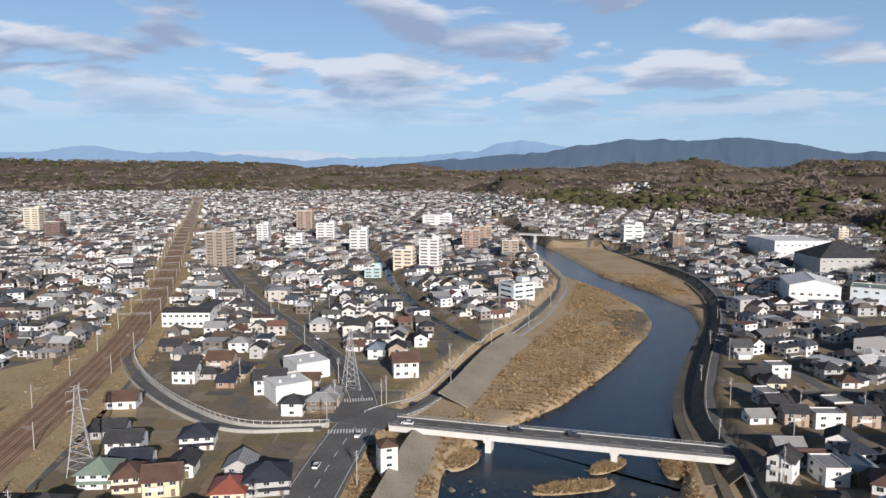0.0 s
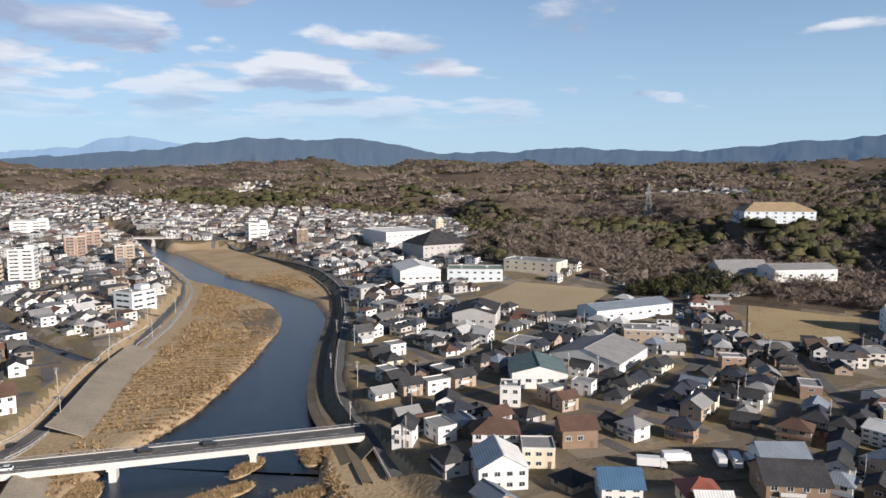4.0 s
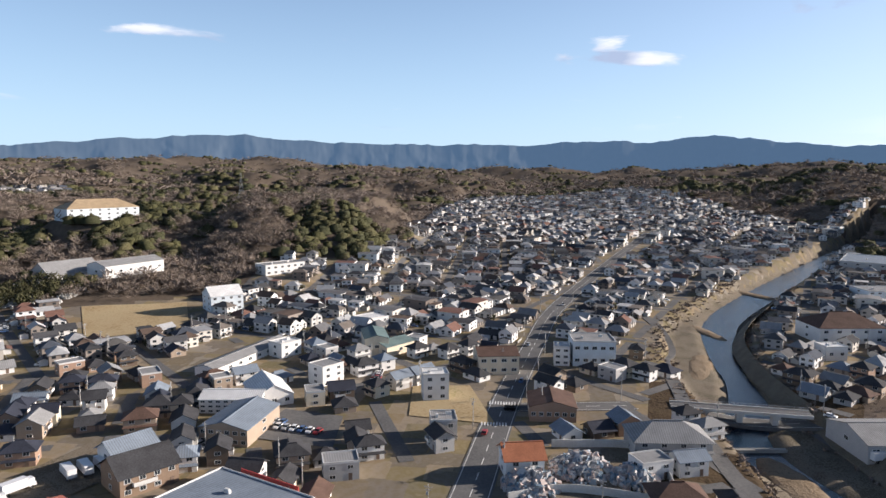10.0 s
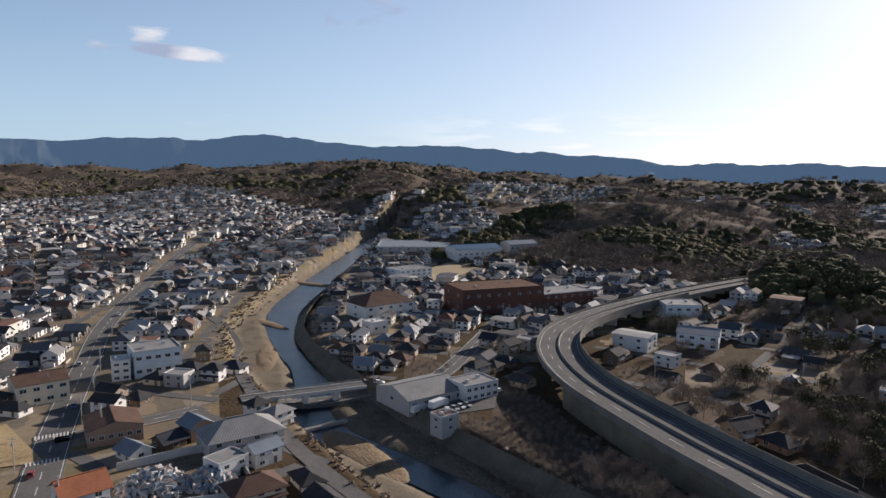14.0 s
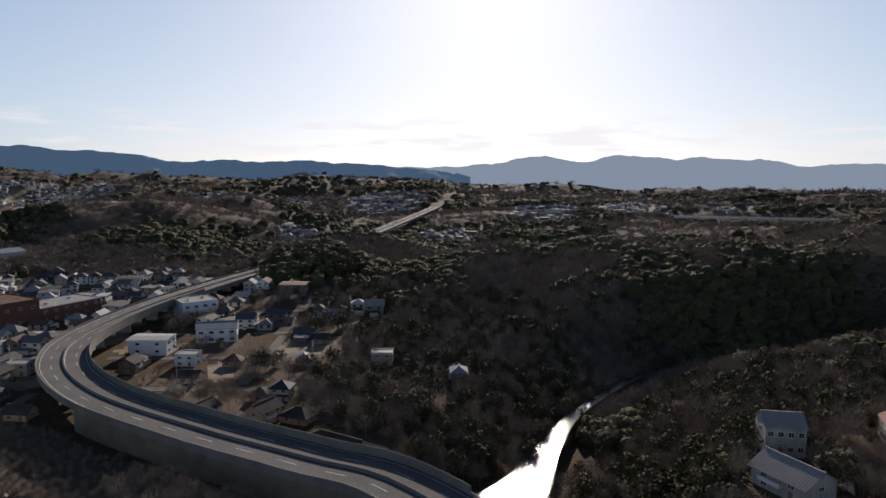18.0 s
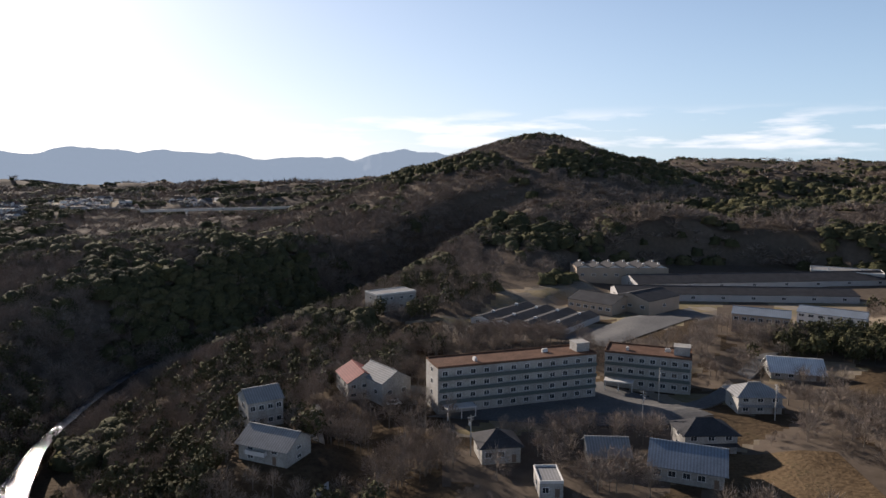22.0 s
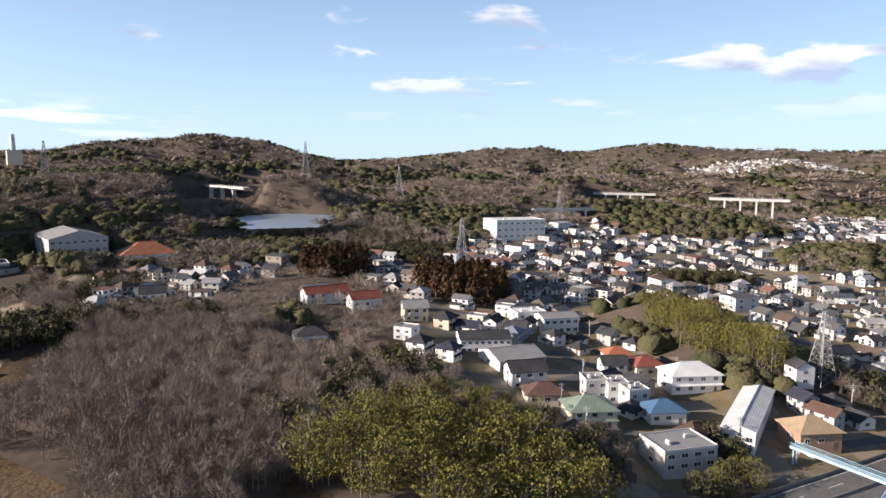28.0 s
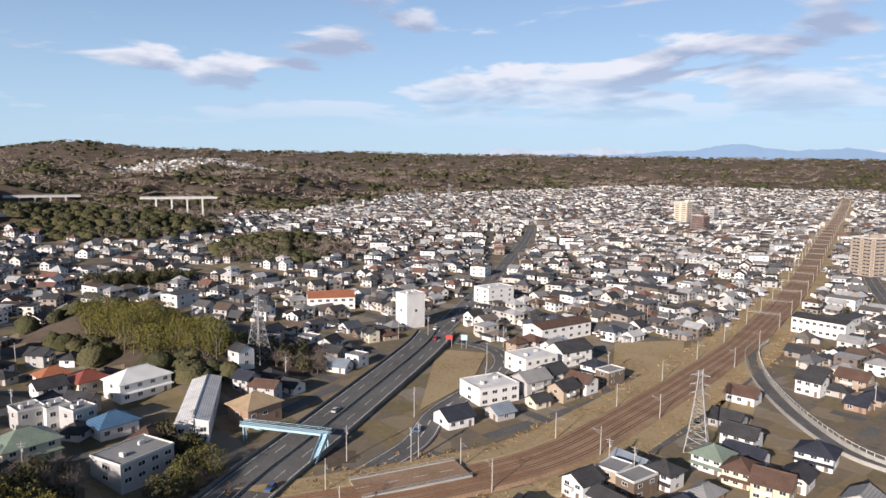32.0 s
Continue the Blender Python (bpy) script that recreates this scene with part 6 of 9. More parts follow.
def clear_of(x, y, lines):
    ok = np.ones(len(x), dtype=bool)
    for line, gap in lines:
        d, v = seg_dist(x, y, line)
        hw = v[:, 0] if (v.shape[1] and line is not HIGHWAY and line is not RAMP) else 0
        ok &= d > hw + gap
    # the clearings are kept on a grid of one-metre cells
    while _painted[0] < len(CLEARINGS):
        cx, cy, r = CLEARINGS[_painted[0]]
        i0, j0, k = int(cx + 1400), int(cy + 1400), int(r) + 2
        if k < i0 < 2800 - k and k < j0 < 2800 - k:
            ii, jj = np.ogrid[i0 - k:i0 + k + 1, j0 - k:j0 + k + 1]
            _taken[i0 - k:i0 + k + 1, j0 - k:j0 + k + 1] |= np.hypot(ii - 1399.5 - cx, jj - 1399.5 - cy) <= r
        _painted[0] += 1
    i, j = np.clip(np.floor(x + 1400).astype(int), 0, 2799), np.clip(np.floor(y + 1400).astype(int), 0, 2799)
    return ok & ~_taken[i, j]


LINES = [(RIVER, 8), (STREAM, 6), (HIGHWAY, 15), (RAIL, 12), (FLOODWALL, 9), (ROAD_NW, 7), (ROAD_S, 9), (LEVEE_E, 6), (LEVEE_W, 6), (MAIN_ST, 7), (BRIDGE_ST, 6), (CANAL, 4), (RAMP, 6), (FLOODPLAIN, 2), (TRUNK, 8)]


def woods():
    rs = np.random.RandomState(11)
    bare = [[(*crown_bare(rs, 110, 0.24, 0.042), 0)] for _ in range(6)]
    green = [[(*crown_dome(rs, 3, 7, 0.2), 1), (*crown_leafy(rs, 34, 0.10), 1)] for _ in range(5)]
    mid_b, mid_g = [[(*crown_bare(rs, 46, 0.34, 0.085), 0)] for _ in range(6)], [[(*crown_dome(rs, 2, 6, 0.2, 2), 1), (*crown_leafy(rs, 18, 0.13), 1)] for _ in range(5)]
    tiny_b, tiny_g = [[(*crown_bare(rs, 18, 0.5, 0.14), 0)] for _ in range(6)], [[(*crown_dome(rs, 2, 6, 0.2, 4), 1)] for _ in range(5)]
    mats = [BARE, EVERGREEN]
    for name, n, r0, r1, h0, h1, tb, tg, lab in (("woods", 13000, 150, 480, 6, 9, bare, green, "wooded hillside of winter trees"),
                                                 ("mid_woods", 45000, 460, 1250, 5, 9, mid_b, mid_g, "wooded hills of winter trees behind the town"),
                                                 ("far_woods", 41000, 1200, 4300, 7, 12, tiny_b, tiny_g, "far rolling hills covered in winter woods")):
        x, y = spread(rs, n, r0, r1)
        if name == "woods":
            xs, ys = spread(rs, 9000, 190, 640, 0.8, 150, 203)
            x, y = np.concatenate([x, xs]), np.concatenate([y, ys])
        ok = (wooded(x, y) > 0.5) & clear_of(x, y, LINES)
        for zn in ZONES:
            ok &= ~in_zone(zn, x, y)
        x, y = x[ok], y[ok]
        z = ground(x, y) - 0.4
        wide = {"woods": (1.0, 1.5), "mid_woods": (1.3, 2.0), "far_woods": (1.8, 3.0)}[name]
        leafy = fbm(x, y, 90, 4) + 0.05 * rs.randn(len(x))
        wa, wr = np.degrees(np.arctan2(x, y)) % 360, np.hypot(x, y)
        g = (leafy > 0.51) | ((leafy > 0.465) & (wr < 1000) & (((wa > 34) & (wa < 80)) | ((wa > 262) & (wa < 292)))) | ((leafy > 0.40) & (wr < 1700) & (wa > 196) & (wa < 231)) | ((leafy > 0.49) & (wa > 231) & (wa < 350))
        h = h0 + (h1 - h0) * rs.rand(len(x))
        scatter(name, tb, x[~g], y[~g], z[~g], h[~g], 3, mats, lab + ", leafless and grey-brown", wide)
        scatter(name, tg, x[g], y[g], z[g], h[g] * 0.95, 4, mats, lab + ", dark evergreen", wide)
    # near woods, with trunks and finer crowns
    tr = [trunk_mesh(rs) for _ in range(4)]
    kinds = {"bare": [[(*crown_bare(rs, 340, 0.155, 0.036), 0), (*tr[k % 4], 2)] for k in range(5)],
             "evergreen": [[(*crown_leafy(rs, 190, 0.09), 1), (*tr[k % 4], 2)] for k in range(4)],
             "bamboo": [[(*crown_leafy(rs, 380, 0.032, "plume"), 3), (*tr[k % 4], 2)] for k in range(5)],
             "cedar": [[(*crown_leafy(rs, 170, 0.085, "cone"), 4), (*tr[k % 4], 2)] for k in range(4)]}
    kinds["mix"] = kinds["bare"] * 2 + kinds["evergreen"]
    kinds["scrub"] = kinds["bare"]
    kinds["grove"] = kinds["bamboo"] * 4 + kinds["bare"][:2] + kinds["evergreen"][:2]
    high = {"bare": (6.5, 9.5), "evergreen": (6, 9), "bamboo": (8.0, 13.5), "cedar": (13, 18), "mix": (6, 9), "scrub": (1.6, 3.2), "grove": (5.5, 8.5)}
    names = {"bare": ("bare_wood", "leafless grey-brown winter trees standing close together"), "evergreen": ("evergreen_wood", "dark green leafy trees in a dense clump"),
             "bamboo": ("bamboo_grove", "yellow-green feathery bamboo grove"), "cedar": ("cedar_wood", "tall red-brown winter cedars in a block"),
             "mix": ("mixed_wood", "mixed wood of bare and evergreen trees"), "scrub": ("scrub", "low brown scrub on waste ground"), "grove": ("mixed_grove", "olive bamboo mixed with bare trees on a slope")}
    pts = {}
    for zn in ZONES:
        ext = max(zn[2], zn[3]) * 1.2
        g = np.arange(-ext, ext, zn[6])
        gx, gy = [q.ravel() for q in np.meshgrid(g, g)]
        gx, gy = gx + zn[0] + rs.randn(len(gx)) * zn[6] * 0.35, gy + zn[1] + rs.randn(len(gy)) * zn[6] * 0.35
        ok = in_zone(zn, gx, gy) & clear_of(gx, gy, [(HIGHWAY, 12), (RAIL, 12), (RAMP, 6), (RIVER, 4)])
        pts.setdefault(zn[5], []).append(np.column_stack([gx[ok], gy[ok]]))
    for kind, p in pts.items():
        p = np.concatenate(p)
        lo, hi = high[kind]
        h = lo + (hi - lo) * rs.rand(len(p))
        scatter(names[kind][0], kinds[kind], p[:, 0], p[:, 1], ground(p[:, 0], p[:, 1]) - 0.2, h, 7, [BARE, EVERGREEN, BARK, BAMBOO, CEDAR], names[kind][1], (0.8, 1.15))


woods()



# ---------------- town ----------------
def far_houses(name, x, y, z, rot, w, d, h, rise, label, form="gable", glazed=True):
    """Many small houses of one roof form as one mesh: walls, roof, windows."""
    n = len(x)
    if form == "flat":
        rise = rise * 0 + 0.02
    c, s = np.cos(rot), np.sin(rot)

    def put(px, py, pz):
        X = px * c[:, None] - py * s[:, None] + x[:, None]
        Y = px * s[:, None] + py * c[:, None] + y[:, None]
        return np.stack([X, Y, pz + z[:, None]], -1)

    hw, hd = w[:, None] / 2, d[:, None] / 2
    H, Rr = h[:, None], rise[:, None]
    V, F4, F3, off = [], [], [], 0
    M4, M3 = [], []
    # walls with gables
    sx = np.array([[-1, 1, 1, -1]])
    sy = np.array([[-1, -1, 1, 1]])
    v = np.concatenate([put(sx * hw, sy * hd, np.zeros((n, 4)) - 1.5), put(sx * hw, sy * hd, np.ones((n, 4)) * H), put(np.array([[-1, 1]]) * hw * (1 if form == "gable" else 0.3), np.zeros((n, 2)), (H + Rr * (1 if form == "gable" else 0.3)) * np.ones((n, 2)))], 1)
    o = (np.arange(n) * 10)[:, None, None]
    F4.append((np.array([[0, 1, 5, 4], [1, 2, 6, 5], [2, 3, 7, 6], [3, 0, 4, 7]])[None] + o).reshape(-1, 4))
    F3.append((np.array([[4, 8, 7], [5, 6, 9]])[None] + o).reshape(-1, 3))
    M4.append(np.zeros(4 * n, dtype=int))
    M3.append(np.zeros(2 * n, dtype=int))
    V.append(v.reshape(-1, 3))
    off += 10 * n
    # roof with overhang, thin but closed below by the walls
    e = 0.65
    ex, ey = hw + e, hd + e
    drop = Rr * e / hd
    v = np.concatenate([put(np.array([[-1, 1, 1, -1]]) * ex, np.array([[-1, -1, 1, 1]]) * ey, (H - drop + 0.08) * np.ones((n, 4))), put(np.array([[-1, 1]]) * (ex if form == "gable" else np.maximum(ex - ey, 0.1)), np.zeros((n, 2)), (H + Rr + 0.08) * np.ones((n, 2)))], 1)
    o = (np.arange(n) * 6)[:, None, None] + off
    F4.append((np.array([[0, 1, 5, 4], [2, 3, 4, 5]])[None] + o).reshape(-1, 4))
    M4.append(np.ones(2 * n, dtype=int))
    if form != "gable":
        F3.append((np.array([[1, 2, 5], [3, 0, 4]])[None] + o).reshape(-1, 3))
        M3.append(np.ones(2 * n, dtype=int))
    V.append(v.reshape(-1, 3))
    off += 6 * n
    # windows on all four sides
    for side in range(4 if glazed else 0):
        for lev in (0, 1):
            for k in (-0.25, 0.25):
                sel_h = H * (0.28 if lev == 0 else 0.74)
                half_w, half_h = 0.8, 0.55
                if side in (0, 2):
                    sg = -1 if side == 0 else 1
                    px = k * 2 * hw + np.array([[-1, 1, 1, -1]]) * half_w * sg * -1
                    py = np.ones((n, 4)) * sg * (hd + 0.05)
                else:
                    sg = -1 if side == 3 else 1
                    px = np.ones((n, 4)) * sg * (hw + 0.05)
                    py = k * 2 * hd + np.array([[-1, 1, 1, -1]]) * half_w * sg
                pz = sel_h + np.array([[-1, -1, 1, 1]]) * half_h
                V.append(put(px, py, pz).reshape(-1, 3))
                F4.append(np.arange(4 * n).reshape(-1, 4) + off)
                M4.append(np.full(n, 2))
                off += 4 * n
    me = mesh_np(name, np.concatenate(V), [np.concatenate(F4), np.concatenate(F3)], [WALL, ROOF, GLASS], np.concatenate(M4 + M3))
    return tagged(new(name, me), label, "houses", kind="stuff")


def town():
    rs = np.random.RandomState(21)
    X, Y, Rt = [], [], []
    step = 10.7
    for q in range(12):
        ang = math.radians(q * 23 % 90)
        g = np.arange(-2600, 2600, step)
        gx, gy = np.meshgrid(g, g)
        gx = gx + (np.floor(gx / 40) % 1)
        gx, gy = gx.ravel(), gy.ravel()
        keep = (np.floor(gy / step) % 4 != 0) & (np.floor(gx / step) % 7 != 0)
        gx, gy = gx[keep], gy[keep]
        x, y = gx * math.cos(ang) - gy * math.sin(ang), gx * math.sin(ang) + gy * math.cos(ang)
        r = np.hypot(x, y)
        m = (r > 150) & (r < 2500)
        x, y = x[m], y[m]
        m = np.floor(fbm(x, y, 500, 2) * 9) == q
        X.append(x[m])
        Y.append(y[m])
        Rt.append(np.full(m.sum(), ang))
    x, y, rot = np.concatenate(X), np.concatenate(Y), np.concatenate(Rt)
    az = np.degrees(np.arctan2(x, y)) % 360
    r = np.hypot(x, y)
    ok = (wooded(x, y) < 0.5) & clear_of(x, y, [(l, g + 4) for l, g in LINES])
    ok &= ~((az > 168) & (az < 238) & ((r < 850) | (az > 196))) & ~((az > 160) & (az < 262) & (r < 285)) & ~((az > 255) & (az < 275) & (r < 230))
    ok &= ~((az > 128) & (az < 170) & (r < 420) & (rs.rand(len(x)) < 0.5))
    ok &= ~((az > 250) & (az < 304) & (r < 760) & (rs.rand(len(x)) < 0.32))
    ok &= rs.rand(len(x)) < np.where(r < 900, 0.92, np.clip(1.0 - (r - 900) / 3000, 0.4, 1))
    x, y, rot = x[ok], y[ok], rot[ok]
    n = len(x)
    x, y = x + rs.randn(n) * 1.3, y + rs.randn(n) * 1.3
    rot = rot + (rs.rand(n) < 0.5) * 1.5708 + rs.randn(n) * 0.06
    r = np.hypot(x, y)
    order = np.argsort(r)
    near = np.zeros(n, dtype=bool)
    near[order[:300]] = True
    w, d = 7 + 3.5 * rs.rand(n), 6 + 2 * rs.rand(n)
    two = rs.rand(n) < 0.52
    h = np.where(two, 4.8, 2.6) + rs.rand(n) * 0.5
    big = (rs.rand(n) < 0.06) & (r > 300)
    w, d, h = np.where(big, w * 1.7, w), np.where(big, d * 1.6, d), np.where(big, h * 1.4, h)
    rise = np.where(big, 0.5, d * 0.5 * (0.5 + 0.22 * rs.rand(n)))
    z = ground(x, y)
    f = ~near
    for k, (kind, lab) in enumerate((("gable", "dense low town of gable-roofed houses"), ("hip", "dense low town of hip-roofed houses"), ("flat", "small flat-roofed houses of the town"))):
        m = f & (np.where(big, 0, (np.arange(n) * 7919) % 10) // 4 == k) if k < 2 else f & (~big) & ((np.arange(n) * 7919) % 10 >= 8)
        far_houses("town_houses", x[m], y[m], z[m], rot[m], w[m], d[m], h[m], rise[m], lab, kind)
    walls, roofs = "WWWWCWGGTDTB", ["dk", "dk", "dk", "dk", "nv", "lg", "br", "sl", "dk", "dk", "nv", "dk"]
    words = {"W": "white", "C": "cream", "G": "grey", "T": "tan", "D": "dark timber", "B": "brown"}
    rw = {"dk": "dark grey tile", "nv": "blue-black tile", "lg": "pale metal", "br": "brown tile", "sl": "slate-blue metal", "gn": "green"}
    forms = {"gable": "gable", "hip": "hip", "flat": "flat"}
    for i in np.where(near)[0]:
        wl, rf = walls[rs.randint(12)], roofs[rs.randint(12)]
        # against the sun many white walls go tan, shade put into the colour
        if y[i] < -60 and x[i] > 60 and wl == "W" and rs.rand() < 0.6:
            wl = "T"
        form = ["gable", "gable", "hip", "hip", "flat"][rs.randint(5)] if two[i] else ["gable", "hip"][rs.randint(2)]
        if form == "flat":
            rf = "lg"
        ww, dd = 7.0 + 0.9 * int((w[i] - 7) / 0.9), 6.0 + 0.7 * int((d[i] - 6) / 0.7)
        deg = math.degrees(rot[i])
        if math.cos(rot[i]) * y[i] - math.sin(rot[i]) * x[i] < 0:
            deg += 180
        building("house", x[i], y[i], float(z[i]), deg, ww, dd, 5.0 if two[i] else 2.8, form, wl, rf, 2 if two[i] else 1, 2,
                 "%s %s house with a %s %s roof" % ("two-storey" if two[i] else "single-storey", words[wl], rw[rf], forms[form]), "town houses near the river")
    return x, y, rot


TX, TY, TR = town()

# ---------------- bridges, banks and tracks ----------------
DARK_STEEL = plain("dark_steel", (0.12, 0.12, 0.125), 0.5)
BLUE_STEEL = plain("pale_blue_steel", (0.36, 0.52, 0.60), 0.55)
WHITE_STEEL = plain("white_paint_steel", (0.72, 0.72, 0.71), 0.45)
RED_PAINT = plain("red_paint", (0.45, 0.06, 0.05), 0.5)
WOOD_POLE = plain("grey_pole", (0.40, 0.38, 0.35), 0.8)
RUST = plain("rusty_metal", (0.20, 0.10, 0.06), 0.8)


def span(name, a, b, width, depth, z, piers, foot, label, rail=1.0, deck=ASPHALT, side=PALE, taper=0.0):
    """A straight bridge between two points: deck, girder, railings with posts, piers."""
    a, b = Vector((a[0], a[1], z)), Vector((b[0], b[1], z))
    L = (b - a).length
    root = new(name)
    root.matrix_basis = pose(a.x, a.y, z, 0, 0, math.degrees(math.atan2(b.y - a.y, b.x - a.x)))
    tagged(root, label, "bridge")
    q = Quads()
    q.box(0, L, -width / 2, width / 2, -0.35, 0.0, 1, 0)
    part("deck", q.mesh("deck", [deck, side]), root)
    for s in (-1, 1):
        q = Quads()
        y = s * (width / 2 - 0.165)
        q.box(0, L, y - 0.185, y + 0.185, -0.346, 0.22)
        part("kerb", q.mesh("kerb", [side]), root)
        q = Quads()
        q.box(0, L, s * width * 0.42 - 0.25, s * width * 0.42 + 0.25, -0.35 - depth, -0.35)
        part("girder", q.mesh("girder", [side]), root, "white painted girder")
        q = Quads()
        y = s * (width / 2 - 0.15)
        q.box(0, L, y - 0.05, y + 0.05, rail, rail + 0.1)
        q.box(0, L, y - 0.03, y + 0.03, rail * 0.55, rail * 0.55 + 0.06)
        for i in range(int(L / 2.5) + 1):
            q.box(i * 2.5 - 0.04, i * 2.5 + 0.04, y - 0.04, y + 0.04, 0.2, rail)
        part("railing", q.mesh("railing", [STEEL]), root)
    for k in piers:
        q = Quads()
        h0 = foot - z
        q.box(k * L - 1.0, k * L + 1.0, -width * 0.26, width * 0.26, h0 - 2, -depth - 1.2)
        q.box(k * L - 1.3, k * L + 1.3, -width * 0.42, width * 0.42, -depth - 1.2, -depth - 0.35)
        q.box(k * L - 1.9, k * L + 1.9, -width * 0.34, width * 0.34, h0 - 2, h0 + 0.8)
        part("pier", q.mesh("pier", [PALE]), root)
    v, f = dashes(np.array([[0, 0, 0], [L / 2, 0, 0], [L, 0, 0]], dtype=float), 0, 4, 4, 0.2, 0.03)
    part("lane_marking", mesh_np("lane_marking", np.array(v), np.array(f), [PAINT]), root)
    return root


span("road_bridge", (-17, 226), (87, 199), 9.5, 1.5, 0.55, (0.31, 0.68), -7.5, "pale concrete river bridge with two piers and railings")
span("road_bridge", (251, -52), (247, -99), 6.5, 0.7, 0.4, (0.25, 0.5, 0.75), -5.5, "low concrete bridge over the shallow stream")
span("road_bridge", (70, 905), (150, 860), 8, 1.2, 4.5, (0.3, 0.6), -4, "far concrete bridge over the river")


def along(line, a, b, step=3.0):
    """The part of a line between two fractions of its points, resampled."""
    c = resample([p[:2] for p in line], step)
    n = len(c)
    return c[int(a * n):int(b * n)]


# concrete in dark brown-grey tones
DARK_CONCRETE = mat("dark_concrete", [(0.10, 0.085, 0.06), (0.16, 0.14, 0.105), (0.21, 0.185, 0.14)], 0.9, scale=0.15, fine=2.5)


BANK_SLAB = mat("bank_slabs", [(0.20, 0.175, 0.14), (0.27, 0.24, 0.195), (0.33, 0.29, 0.24)], 0.9, scale=0.1, fine=1.5, spec=0.1)


def revetment(line, a, b, sgn, o0, o1, z0, z1, label, material=BANK_SLAB):
    """A sloping concrete bank protection of separate slabs in rows, with a stair strip."""
    c = along(line, a, b, 1.6)
    nrm = normals(c)
    root = tagged(new("revetment"), label, "river bank", kind="structure")
    v, f = [], []
    rows = 12
    for i in range(len(c) - 1):
        for r in range(rows):
            t0, t1 = r / rows, (r + 1) / rows
            pts = []
            for (j, t) in ((i, t0), (i + 1, t0), (i + 1, t1), (i, t1)):
                o = sgn * (o0 + (o1 - o0) * t)
                p = c[j] + nrm[j] * o
                pts.append(np.array([p[0], p[1], z0 + (z1 - z0) * t]))
            m = sum(pts) / 4
            lift = 0.10 + 0.04 * ((i * 7 + r * 3) % 5) / 5
            k = len(v)
            for p in pts:
                v.append(m + (p - m) * 0.95 + np.array([0, 0, lift]))
            for p in pts:
                v.append(p + np.array([0, 0, -0.25]))
            f += [(k, k + 1, k + 2, k + 3)] + [(k + s, k + 4 + s, k + 4 + (s + 1) % 4, k + (s + 1) % 4) for s in range(4)]
    v = np.array(v)
    part("slab", mesh_np("slab", v, np.array(f), [material]), root)["kind"] = "stuff"
    return root


revetment(LEVEE_W, 0.06, 0.27, -1, 4.5, 17, 0.2, -4.2, "sloping grey concrete bank slabs below the west road")
revetment([(-26, 150), (-22, 176), (-17, 205), (-13, 224)], 0.0, 1.0, -1, 4, 16, 0.2, -5.6, "sloping grey concrete bank slabs south of the bridge")
revetment(LEVEE_E, 0.02, 0.36, 1, 4.2, 8.2, 0.2, -3.6, "dark concrete bank slabs below the east road", DARK_CONCRETE)
revetment(LEVEE_E, 0.02, 0.30, 1, 11.2, 14.6, -3.6, -4.3, "lower dark concrete bank slabs by the water", DARK_CONCRETE)
revetment(STREAM[2:8], 0.02, 0.98, 1, 15.5, 21, -4.4, 0.4, "concrete bank wall along the stream", DARK_CONCRETE)
tagged(new("path", section("path", np.column_stack([along(LEVEE_E, 0.0, 0.5, 4), np.full(len(along(LEVEE_E, 0.0, 0.5, 4)), -3.5)]), [(11.2, -1.2), (11.2, 0.1), (8.2, 0.1), (8.2, -1.2)], [GRAVEL])),
       "pale gravel path on the flood bank", "path", kind="structure")


def trail(line, half, m_, label, lift=0.2):
    c = draped(line, 4, lift)
    tagged(new("path", section("path", c, [(half, -0.5), (half, 0), (-half, 0), (-half, -0.5)], [m_])), label, "path", kind="structure")


trail([(26, 322), (30, 335), (45, 374), (67, 428), (95, 526), (104, 620)], 1.3, CONCRETE, "pale dirt track along the edge of the river bar")
trail([(420, -66), (352, -71), (311, -61), (263, -58), (240, -57), (196, -57.5), (150, -64), (110, -74)], 2.6, ASPHALT, "narrow asphalt lane on the stream bank", 0.25)
trail([(-140, 60), (-118, 110), (-112, 150), (-114, 195), (-122, 240), (-132, 290)], 2.0, ASPHALT, "narrow lane beside the railway", 0.25)
trail([(-24, -140), (-28, -170), (-34, -200), (-60, -212)], 1.8, CONCRETE, "pale concrete lane beside the white houses")
trail([(-60, -206), (-100, -172), (-128, -158), (-152, -164), (-190, -188), (-228, -208)], 2.8, ASPHALT, "grey asphalt lane past the dormitories", 0.3)
span("weir", (223.4, -63), (226.4, -84), 1.6, 0.5, -4.9, (), -6.5, "low concrete weir across the shallow stream", 0.05, CONCRETE, CONCRETE)


def low_wall(line, h, t, name, label, mat_, posts=0.0, lift=0.0):
    c = draped(line, 3.0, lift)
    me = section(name, c, [(-t / 2, -0.8), (-t / 2, h), (t / 2, h), (t / 2, -0.8)], [mat_])
    ob = tagged(new(name, me), label, "wall")
    if posts:
        q = Quads()
        for p in c[::1]:
            q.box(p[0] - 0.06, p[0] + 0.06, p[1] - 0.06, p[1] + 0.06, p[2] + h, p[2] + h + posts)
        part("post_row", q.mesh("post_row", [WHITE_STEEL]), ob)["kind"] = "stuff"
        part("top_rail", section("top_rail", c + np.array([0, 0, h + posts]), [(-0.06, 0), (-0.06, 0.12), (0.06, 0.12), (0.06, 0)], [WHITE_STEEL]), ob)
    return ob


